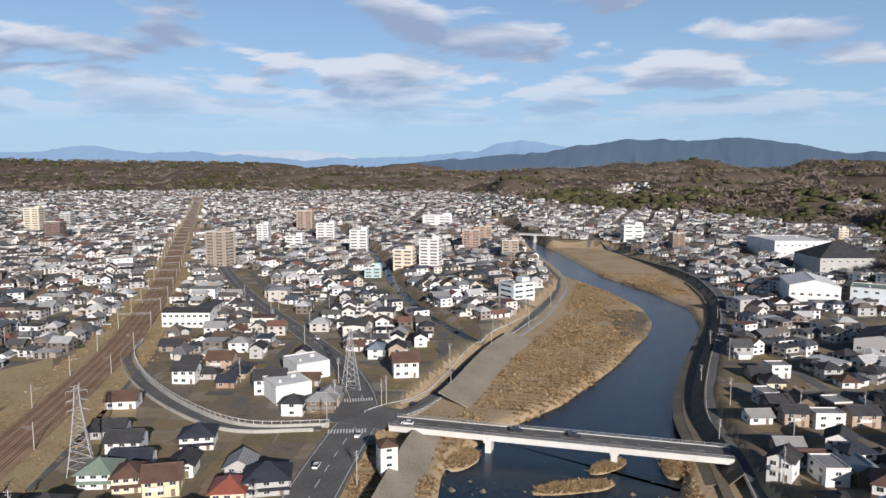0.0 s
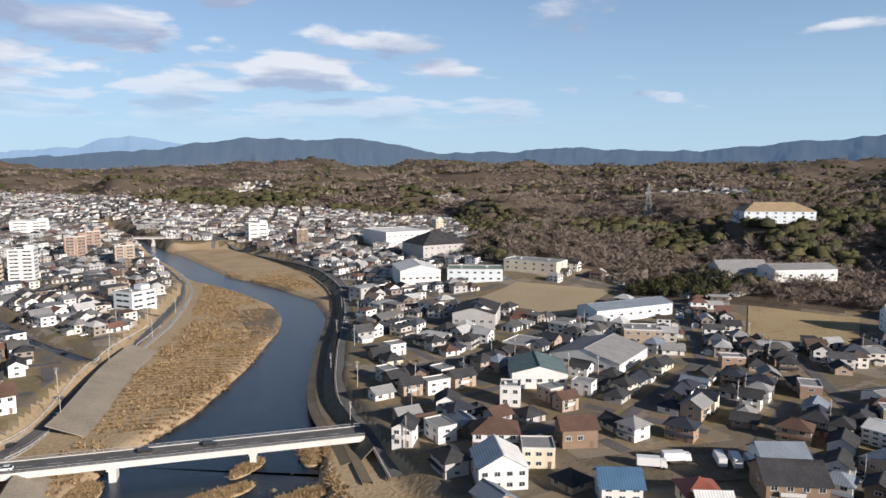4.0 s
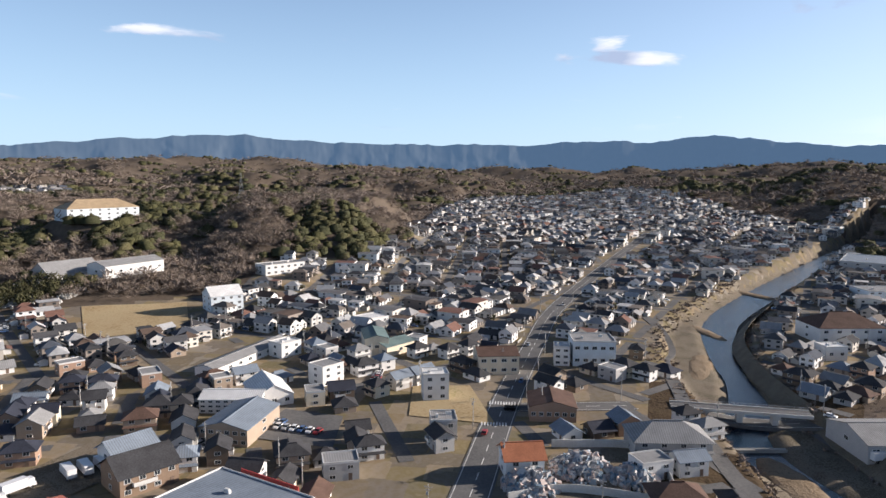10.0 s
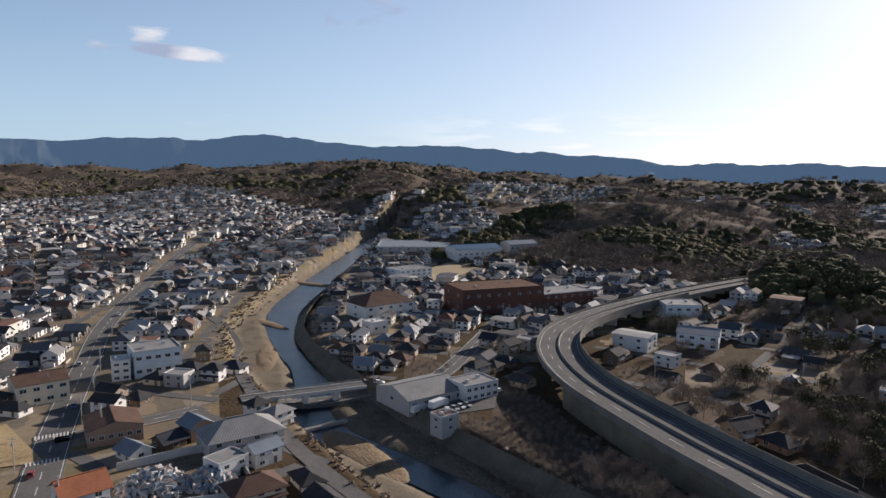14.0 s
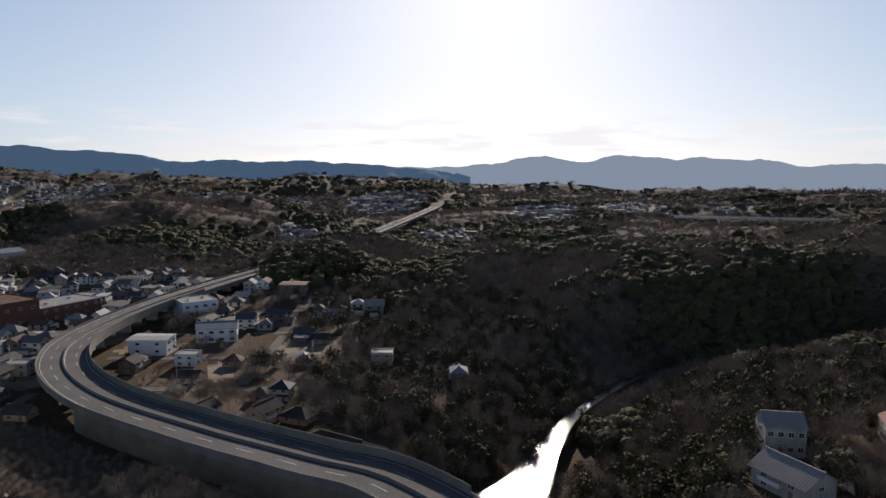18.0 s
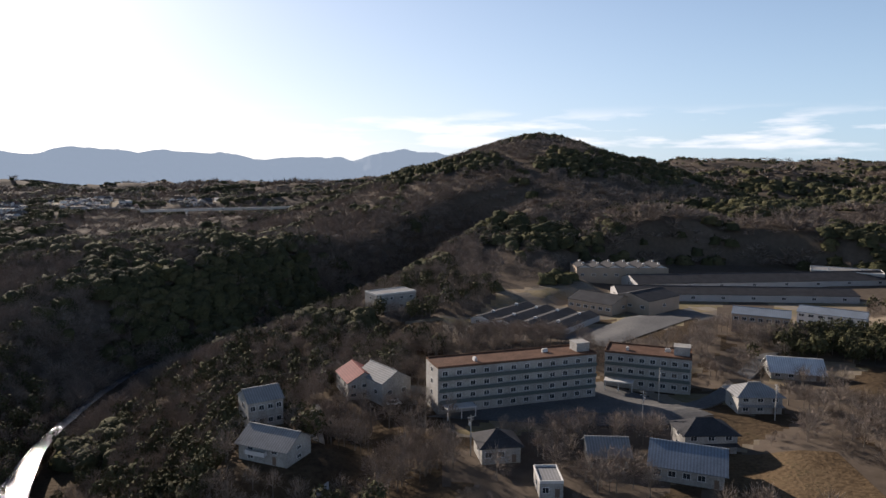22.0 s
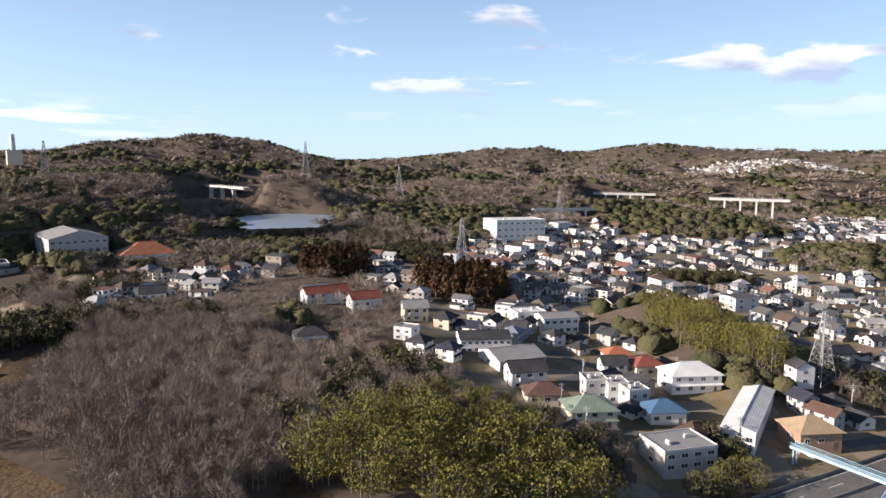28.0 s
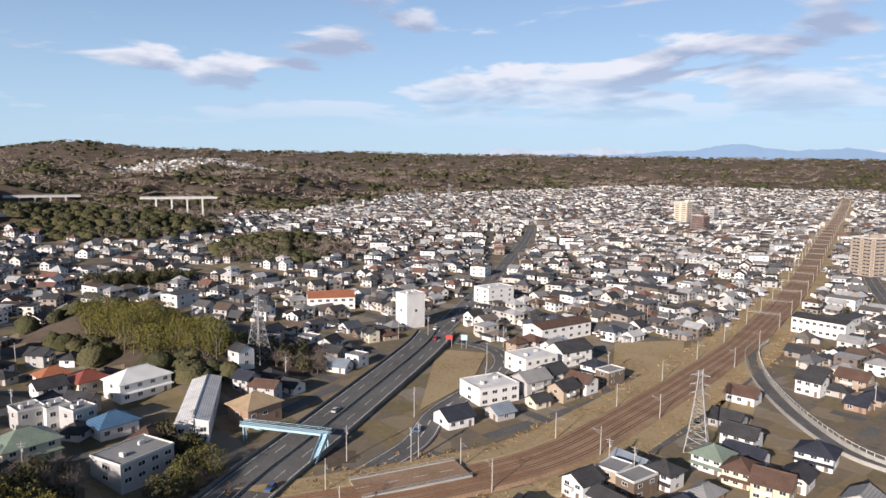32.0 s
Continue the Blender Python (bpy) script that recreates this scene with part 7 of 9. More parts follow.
low_wall(FLOODWALL, 1.5, 0.5, "flood_wall", "curving concrete flood wall with white fence", CONCRETE, 1.0)
low_wall([(p[0] - 4.5, p[1] - 4.0) for p in FLOODWALL], 1.2, 0.4, "flood_wall", "outer concrete wall beside the old channel", CONCRETE, 0.0)
road("road", [(p[0] - 2.2, p[1] - 2.0) for p in FLOODWALL], 1.8, "narrow paved path between two walls", dash=False, edge=False, lift=0.5)
low_wall([(p[0] - 3.6, p[1] + 1.2) for p in LEVEE_W[:4]], 0.12, 0.3, "guard_rail", "grey guard rail along the levee road", CONCRETE, 0.65)
low_wall([(p[0] + 3.2, p[1] - 1.6) for p in LEVEE_W[:4]], 0.12, 0.3, "guard_rail", "white guard rail on the river side", CONCRETE, 0.65)

# zebra crossings and stop lines at the crossroads by the bridge
def zebra(x, y, rot, n, length, label="white zebra crossing stripes on asphalt"):
    z = float(ground(np.array([x]), np.array([y]))[0]) + 0.24
    root = tagged(new("zebra_crossing"), label, "road marking", kind="structure")
    root.matrix_basis = pose(x, y, z, 0, 0, rot)
    q = Quads()
    q.box(-0.25, 0.25, -length / 2, length / 2, 0.0, 0.02)
    me = q.mesh("stripe", [PAINT])
    for i in range(n):
        part("stripe", me, root, "", pose((i - n / 2) * 1.0, 0, 0))


tagged(new("road", section("road", np.array([[-40, 236, 0.22], [-28, 233, 0.22], [-16, 227, 0.22]], dtype=float), [(11, -0.6), (11, 0), (-9, 0), (-9, -0.6)], [ASPHALT])), "asphalt crossroads at the bridge head", "road", kind="structure")
zebra(-31, 249, 10, 11, 3.5)
zebra(-31, 218, 5, 13, 3.5)
zebra(-14, 233, 95, 8, 3)
zebra(243, 9, 90, 10, 3.5)
zebra(-22, 236, 60, 6, 3)
zebra(222, 11, 92, 9, 3)


def rails():
    c = draped(RAIL, 6, 0.8)
    for k, o in enumerate((-5.2, -1.8, 1.8, 5.2)):
        for g in (-0.53, 0.53):
            me = section("rail", c, [(o + g - 0.07, 0.02), (o + g - 0.07, 0.2), (o + g + 0.07, 0.2), (o + g + 0.07, 0.02)], [RUST])
            tagged(new("rail", me), "rusty steel rail of the railway track", "rail", kind="structure")
    # dry banks on both sides
    for sgn in (-1, 1):
        d = draped(RAIL, 6, 0.05)
        n = normals(d)
        e = np.column_stack([d[:, :2] + n * sgn * 13, ground(*(d[:, :2] + n * sgn * 13).T) + 0.25])
        tagged(new("bank", section("bank", e, [(-5.5, -0.3), (-4, 0.1), (4, 0.1), (5.5, -0.3)], [DRY_GRASS])), "dry brown grass bank beside the railway", "ground", kind="structure")


rails()


def gantry():
    """A catenary gantry: two poles, a lattice beam and a hanger arm."""
    root = new("catenary_gantry")
    tagged(root, "concrete pole pair with steel beam over the tracks", "railway gantry", "gantries along the railway")
    for s in (-1, 1):
        q = Quads()
        q.prism((0, s * 8.2, -1.5), (0, s * 8.2, 8.5), 0.2, 0.14, 6)
        part("pole", q.mesh("pole", [WOOD_POLE]), root)
    q = Quads()
    q.box(-0.1, 0.1, -8.2, 8.2, 7.0, 7.12)
    q.box(-0.1, 0.1, -8.2, 8.2, 7.7, 7.8)
    for i in range(16):
        y0 = -8.2 + i * 1.03
        q.prism((0, y0, 7.06), (0, y0 + 1.0, 7.75), 0.05, 0.05, 3)
    part("beam", q.mesh("beam", [STEEL]), root)
    q = Quads()
    for y in (-5.2, -1.8, 1.8, 5.2):
        q.box(-0.05, 0.05, y - 0.05, y + 0.05, 5.6, 7.0)
    part("hanger_row", q.mesh("hanger_row", [STEEL]), root)
    return root


def catenary_mast():
    """A single catenary mast with a bracket arm and a strut."""
    root = tagged(new("catenary_mast"), "slim grey catenary mast with a bracket arm", "railway mast", "masts along the railway")
    q = Quads()
    q.prism((0, 0, -1.5), (0, 0, 8.4), 0.17, 0.12, 6)
    part("pole", q.mesh("pole", [WOOD_POLE]), root)
    q = Quads()
    q.prism((0, 0, 6.9), (0, 3.2, 7.0), 0.05, 0.05, 4)
    q.prism((0, 0, 5.9), (0, 3.2, 7.0), 0.05, 0.05, 4)
    part("bracket", q.mesh("bracket", [STEEL]), root)
    return root


def place_gantries():
    c = draped(RAIL, 6, 0.6)
    s = np.concatenate([[0], np.cumsum(np.linalg.norm(np.diff(c[:, :2], axis=0), axis=1))])
    first = mast = None
    for a in np.arange(30, 300, 40):
        for side in (-8.0, 8.0):
            p = [np.interp(a, s, c[:, k]) for k in range(3)]
            q = [np.interp(a + 3, s, c[:, k]) for k in range(2)]
            t = math.atan2(q[1] - p[1], q[0] - p[0])
            m = pose(p[0] - math.sin(t) * side, p[1] + math.cos(t) * side, p[2], 0, 0, math.degrees(t) + (0 if side < 0 else 180))
            if mast is None:
                mast = catenary_mast()
                mast.matrix_basis = m
            else:
                copy_thing(mast, m)
    for a in np.arange(320, s[-1] - 200, 42):
        p = [np.interp(a, s, c[:, k]) for k in range(3)]
        q = [np.interp(a + 3, s, c[:, k]) for k in range(2)]
        m = pose(*p, 0, 0, math.degrees(math.atan2(q[1] - p[1], q[0] - p[0])))
        if first is None:
            first = gantry()
            first.matrix_basis = m
        else:
            copy_thing(first, m)


place_gantries()


def highway_details():
    c = hwy_c
    for o, ln, gp, wd in ((0.35, 8, 0, 0.2), (-0.35, 8, 0, 0.2), (4.4, 6, 9, 0.18), (-4.4, 6, 9, 0.18), (8.0, 8, 0, 0.2), (-8.0, 8, 0, 0.2)):
        v, f = dashes(c, o, ln, gp, wd, 0.04)
        tagged(new("lane_marking", mesh_np("lane_marking", np.array(v), np.array(f), [PAINT])), "white lane marking of the bypass", "road marking", kind="structure")
    me = section("median", c, [(-0.18, 0), (-0.18, 0.75), (0.18, 0.75), (0.18, 0)], [PARAPET])
    tagged(new("median", me), "low pale median barrier of the bypass", "barrier", kind="structure")
    # piers under the raised stretch
    s = np.concatenate([[0], np.cumsum(np.linalg.norm(np.diff(c[:, :2], axis=0), axis=1))])
    q = Quads()
    q.box(-1.1, 1.1, -3.0, 3.0, -12, -3.4)
    q.box(-1.2, 1.2, -8.5, 8.5, -3.4, -1.6)
    me = q.mesh("viaduct_pier", [CONCRETE])
    for a in np.arange(0, s[-1], 28):
        p = [np.interp(a, s, c[:, k]) for k in range(3)]
        if p[2] < 8.5 or p[1] < -480 or not (-480 < p[1] < -120):
            continue
        g = [np.interp(a + 3, s, c[:, k]) for k in range(2)]
        ob = tagged(new("viaduct_pier", me), "pale concrete pier under the bypass", "pier", "piers of the bypass")
        ob.matrix_basis = pose(*p, 0, 0, math.degrees(math.atan2(g[1] - p[1], g[0] - p[0])))
    # the solid ramp between the river and the raised curve
    k = (c[:, 1] < -136) & (c[:, 0] > 70) & (c[:, 0] < 188)
    me = section("retaining_wall", c[k], [(9.2, -12), (9.2, -1.6), (-9.2, -1.6), (-9.2, -12)], [DARK_CONCRETE])
    tagged(new("retaining_wall", me), "dark concrete retaining walls under the bypass ramp", "wall", kind="structure")
    # noise wall on the inner side of the curve
    k = (c[:, 1] < -135) & (c[:, 1] > -330)
    cc = c[k]
    me = section("noise_wall", cc, [(-9.3, 0.9), (-9.3, 2.4), (-9.15, 2.4), (-9.15, 0.9)], [PARAPET])
    tagged(new("noise_wall", me), "pale noise wall panels on the parapet", "wall", kind="structure")


highway_details()


def footbridge():
    root = new("footbridge")
    a, b = Vector((-192, 84, 7.2)), Vector((-170, 99.5, 7.2))
    L = (b - a).length
    root.matrix_basis = pose(a.x, a.y, 0, 0, 0, math.degrees(math.atan2(b.y - a.y, b.x - a.x)))
    tagged(root, "pale blue steel footbridge over the wide road", "footbridge")
    q = Quads()
    q.box(-1, L + 1, -1.2, 1.2, 6.6, 6.9)
    part("deck", q.mesh("deck", [BLUE_STEEL]), root)
    for s in (-1, 1):
        q = Quads()
        q.box(-1, L + 1, s * 1.2 - 0.06, s * 1.2 + 0.06, 6.2, 6.9)
        q.box(-1, L + 1, s * 1.2 - 0.04, s * 1.2 + 0.04, 7.8, 7.9)
        q.box(-1, L + 1, s * 1.2 - 0.03, s * 1.2 + 0.03, 7.3, 7.37)
        part("parapet", q.mesh("parapet", [BLUE_STEEL]), root)
    for x, dirn in ((0.0, -1), (L, 1)):
        q = Quads()
        n = 22
        for i in range(n):
            q.box(x - 0.9 * 1.0, x + 0.9, dirn * -1.2 - dirn * i * 0.42 - 0.25, dirn * -1.2 - dirn * i * 0.42 + 0.25, 6.6 - i * 0.28 - 0.25, 6.6 - i * 0.28)
        part("stair", q.mesh("stair", [BLUE_STEEL]), root)
        for s in (-1, 1):
            q = Quads()
            slab(q, [(x + s * 0.95 - 0.05, dirn * -1.2, 7.7), (x + s * 0.95 + 0.05, dirn * -1.2, 7.7), (x + s * 0.95 + 0.05, dirn * -10.6, 1.4), (x + s * 0.95 - 0.05, dirn * -10.6, 1.4)], 1.1)
            part("stair_parapet", q.mesh("stair_parapet", [BLUE_STEEL]), root)
        for y in (-0.8, 0.8):
            q = Quads()
            q.prism((x, y, 0), (x, y, 6.6), 0.25, 0.25, 8)
            part("column", q.mesh("column", [BLUE_STEEL]), root)


footbridge()


def pylon(x, y, h, base, label="grey lattice steel power pylon with cross arms", arms=3):
    z = float(ground(np.array([x]), np.array([y]))[0])
    root = new("power_pylon")
    root.matrix_basis = pose(x, y, z, 0, 0, 25)
    tagged(root, label, "pylon", "power pylons")
    w = lambda t: base / 2 * (1 - t) ** 1.3 + 0.5
    t_ = max(0.09, h * 0.004)
    for sx, sy in ((-1, -1), (1, -1), (1, 1), (-1, 1)):
        q = Quads()
        q.v = [(sx * w(i / 8) + dx * t_, sy * w(i / 8) + dy * t_, i / 8 * h) for i in range(9) for dx, dy in ((-1, -1), (1, -1), (1, 1), (-1, 1))]
        q.f = [(4 * i + k, 4 * i + (k + 1) % 4, 4 * i + 4 + (k + 1) % 4, 4 * i + 4 + k) for i in range(8) for k in range(4)] + [(32, 33, 34, 35)]
        q.m = [0] * len(q.f)
        part("leg", q.mesh("leg", [STEEL]), root)
    q = Quads()
    n = 10
    for i in range(n):
        a, b = i / n, (i + 1) / n
        for (p, r) in (((-1, -1), (1, -1)), ((1, -1), (1, 1)), ((1, 1), (-1, 1)), ((-1, 1), (-1, -1))):
            q.prism((p[0] * w(a), p[1] * w(a), a * h), (r[0] * w(b), r[1] * w(b), b * h), t_ * 0.6, t_ * 0.6, 3)
            q.prism((r[0] * w(a), r[1] * w(a), a * h), (p[0] * w(b), p[1] * w(b), b * h), t_ * 0.6, t_ * 0.6, 3)
            q.prism((p[0] * w(b), p[1] * w(b), b * h), (r[0] * w(b), r[1] * w(b), b * h), t_ * 0.6, t_ * 0.6, 3)
    part("bracing", q.mesh("bracing", [STEEL]), root)
    for k in range(arms):
        q = Quads()
        zz = h * (0.72 + 0.11 * k)
        for s in (-1, 1):
            q.prism((0, 0, zz + h * 0.03), (s * h * 0.11, 0, zz), t_, t_ * 0.5, 4)
            q.prism((s * 0.5, 0, zz), (s * h * 0.11, 0, zz), t_, t_ * 0.5, 4)
            q.prism((s * h * 0.11, 0, zz), (s * h * 0.11, 0, zz - h * 0.04), t_ * 0.6, t_ * 0.6, 4)
        part("cross_arm", q.mesh("cross_arm", [STEEL]), root)


for px, py, ph, pb in ((-248, 115, 26, 7), (-103, 188, 25, 6), (-36, 262, 24, 5), (-463, -25, 34, 8), (-720, -205, 42, 9), (-610, -420, 40, 9), (330, 720, 34, 7), (560, 520, 36, 7),
                       (-700, 60, 34, 8), (-900, 700, 40, 9), (-1050, 900, 40, 9), (760, 330, 34, 7), (-760, -1080, 44, 9), (-840, -1100, 44, 9), (-820, -120, 40, 9)):
    pylon(px, py, ph, pb)

# far viaducts on the wooded hills
for va, vb, vz, vw, vl in (((-1010, -465), (-880, -330), 48, 10, "far white viaduct on tall piers between wooded hills"), ((-991, 132), (-977, 215), 43, 9, "far pale road viaduct in the woods"),
                           ((-863, 254), (-834, 337), 44, 9, "far blue-grey road viaduct in the woods"), ((-759, 37), (-792, 111), 34, 9, "far blue-grey girder bridge in the woods"),
                           ((60, -905), (-200, -945), 28, 9, "long thin road viaduct across the valley")):
    span("viaduct", va, vb, vw, 2.2, vz, (0.2, 0.4, 0.6, 0.8), vz - 26, vl)


# ---------------- fields, yards and the solar field ----------------
def field(name, pts, mat_, label, lift=0.25, n=14):
    """A level patch of ground between four corners, laid on the land."""
    p = np.array(pts, dtype=float)
    u, v = np.meshgrid(np.linspace(0, 1, n), np.linspace(0, 1, n), indexing="ij")
    x = (p[0, 0] * (1 - u) + p[1, 0] * u) * (1 - v) + (p[3, 0] * (1 - u) + p[2, 0] * u) * v
    y = (p[0, 1] * (1 - u) + p[1, 1] * u) * (1 - v) + (p[3, 1] * (1 - u) + p[2, 1] * u) * v
    z = ground(x, y) + lift
    i = np.arange(n - 1)[:, None] * n + np.arange(n - 1)[None]
    f = np.stack([i, i + n, i + n + 1, i + 1], -1).reshape(-1, 4)
    me = mesh_np(name, np.stack([x.ravel(), y.ravel(), z.ravel()], -1), f, [mat_])
    if me.polygons[0].normal.z < 0:
        me.flip_normals()
    return tagged(new(name, me), label, "ground", kind="structure")


ORCHARD = mat("orchard_grass", [(0.06, 0.042, 0.026), (0.105, 0.072, 0.042), (0.15, 0.105, 0.062), (0.08, 0.064, 0.034)], 0.95, scale=0.09, fine=0.9, bump=0.8, spec=0.05, depth=0.4)
SAND = mat("sports_sand", [(0.34, 0.27, 0.17), (0.42, 0.34, 0.22)], 0.95, scale=0.03, fine=0.5)
for pts, m_, lab in FIELD_LIST:
    field("field", pts, {"sand": SAND, "dry": DRY_GRASS, "asphalt": ASPHALT, "gravel": GRAVEL, "pale": CONCRETE, "litter": SHADED_LITTER, "orchard": ORCHARD}[m_], lab, 0.08 if m_ == "orchard" else 0.25)

# ---------------- streets between the houses ----------------
def streets():
    """Short lengths of asphalt lane along the rows that the houses leave free."""
    step = 10.7
    V, F, off = [], [], 0
    for q in range(12):
        ang = math.radians(q * 23 % 90)
        g = np.arange(-2600, 2600, step)
        gx, gy = [k.ravel() for k in np.meshgrid(g, g)]
        a = np.floor(gy / step) % 4 == 0
        b = np.floor(gx / step) % 7 == 0
        for sel, hx, hy in ((a, step / 2 + 0.05, 2.3), (b & ~a, 2.3, step / 2 + 0.05)):
            x, y = gx[sel] * math.cos(ang) - gy[sel] * math.sin(ang), gx[sel] * math.sin(ang) + gy[sel] * math.cos(ang)
            r = np.hypot(x, y)
            m = (r > 140) & (r < 1300)
            x, y = x[m], y[m]
            az = np.degrees(np.arctan2(x, y)) % 360
            m = (np.floor(fbm(x, y, 500, 2) * 9) == q) & (wooded(x, y) < 0.5) & ~((az > 150) & (az < 262))
            x, y = x[m], y[m]
            m = clear_of(x, y, [(l, gp - 1) for l, gp in LINES if l is not CANAL])
            x, y = x[m], y[m]
            n = len(x)
            if not n:
                continue
            cx = np.stack([x + sx * hx * math.cos(ang) - sy * hy * math.sin(ang) for sx, sy in ((-1, -1), (1, -1), (1, 1), (-1, 1))], 1)
            cy = np.stack([y + sx * hx * math.sin(ang) + sy * hy * math.cos(ang) for sx, sy in ((-1, -1), (1, -1), (1, 1), (-1, 1))], 1)
            cz = ground(cx, cy) + (0.12 if hx > hy else 0.08)
            V.append(np.stack([cx, cy, cz], -1).reshape(-1, 3))
            F.append(np.arange(4 * n).reshape(-1, 4) + off)
            off += 4 * n
    tagged(new("lanes", mesh_np("lanes", np.concatenate(V), np.concatenate(F), [ASPHALT])), "narrow asphalt lanes between the houses", "road", kind="structure")


streets()


# ---------------- gardens, hedges and sheds ----------------
def gardens():
    rs = np.random.RandomState(31)
    n = len(TX)
    m = np.hypot(TX, TY) < 1100
    x, y = TX[m] + rs.randn(m.sum()) * 1.0 + np.where(rs.rand(m.sum()) < 0.5, -1, 1) * 5.4 * np.cos(TR[m]), TY[m] + np.where(rs.rand(m.sum()) < 0.5, -1, 1) * 5.4 * np.sin(TR[m])
    ok = clear_of(x, y, LINES) & (rs.rand(len(x)) < 0.75)
    x, y = x[ok], y[ok]
    z = ground(x, y)
    green = [[(*crown_leafy(rs, 36, 0.22), 1)] for _ in range(4)]
    bare = [[(*crown_leafy(rs, 30, 0.2), 0)] for _ in range(2)]
    scatter("garden_trees", green * 2 + bare, x, y, z - 0.2, 1.4 + 2.8 * rs.rand(len(x)) ** 2, 9, [BARE, EVERGREEN], "small garden trees and clipped hedges")
    x, y = TX[m] + rs.randn(m.sum()) * 2.2 + 5.2 * np.cos(TR[m] + 0.7), TY[m] + rs.randn(m.sum()) * 2.2 + 5.2 * np.sin(TR[m] + 0.7)
    ok = clear_of(x, y, LINES) & (rs.rand(len(x)) < 0.7)
    x, y = x[ok], y[ok]
    scatter("garden_trees", green * 3 + bare, x, y, ground(x, y) - 0.2, 1.2 + 3.6 * rs.rand(len(x)) ** 2.5, 19, [BARE, EVERGREEN], "dark clipped pines and shrubs in the gardens", (0.7, 1.3))
    # sheds, carports, lean-tos and one-storey wings
    for seed, turn_, share, reach, lab in ((1, 1.57, 0.8, 900, "small sheds and carports beside the houses"), (2, 0.0, 0.55, 800, "low one-storey wings and outbuildings of the houses")):
        m = (np.hypot(TX, TY) < reach) & (rs.rand(n) < share)
        k = m.sum()
        a = TR[m] + np.where(rs.rand(k) < 0.5, 0, 3.1416)
        off = 5.4 if seed == 1 else 4.6
        x, y = TX[m] + off * np.cos(a + turn_) + rs.randn(k) * 0.6, TY[m] + off * np.sin(a + turn_) + rs.randn(k) * 0.6
        ok = clear_of(x, y, LINES)
        x, y, a = x[ok], y[ok], a[ok]
        k = len(x)
        far_houses("sheds", x, y, ground(x, y), a + rs.randn(k) * 0.05, 3.0 + 3.4 * rs.rand(k), 2.6 + 1.8 * rs.rand(k), 2.0 + 0.5 * rs.rand(k), 0.4 + 0.5 * rs.rand(k), lab, "gable", False)
    # block walls round the lots
    m = (np.hypot(TX, TY) < 750) & (rs.rand(n) < 0.8)
    k = m.sum()
    a = TR[m] + rs.randint(0, 4, k) * 1.5708
    x, y = TX[m] + 5.9 * np.cos(a), TY[m] + 5.9 * np.sin(a)
    ok = clear_of(x, y, [(l, g - 1) for l, g in LINES])
    box_rows("garden_walls", x[ok], y[ok], a[ok], np.array([[0.08, 4.6, 0.55]]) * np.array([1, 0.7 + 0.4 * rs.rand(), 1]), [CONCRETE, PALE, MUD_WALL], rs, "low block walls round the house lots", "walls")


def box_rows(name, x, y, a, half, mats, rs, label, cat):
    """Many upright boxes of one size as one mesh: half sizes along, across and up."""
    n = len(x)
    c = np.array([(sx, sy, sz) for sz in (-1, 1) for sx, sy in ((-1, -1), (1, -1), (1, 1), (-1, 1))]) * half
    z = ground(x, y) + half[0, 2]
    v = np.stack([c[None, :, 0] * np.cos(a)[:, None] - c[None, :, 1] * np.sin(a)[:, None] + x[:, None], c[None, :, 0] * np.sin(a)[:, None] + c[None, :, 1] * np.cos(a)[:, None] + y[:, None], c[None, :, 2] + z[:, None] + np.zeros((n, 8))], -1)
    q = np.array([(0, 1, 5, 4), (1, 2, 6, 5), (2, 3, 7, 6), (3, 0, 4, 7), (4, 5, 6, 7)])
    f = (q[None] + (np.arange(n) * 8)[:, None, None]).reshape(-1, 4)
    return tagged(new(name, mesh_np(name, v.reshape(-1, 3), f, mats, np.repeat(rs.randint(0, len(mats), n), 5))), label, cat, kind="stuff")


MUD_WALL = plain("brown_block_wall", (0.24, 0.20, 0.16), 0.9, 0.2)
gardens()


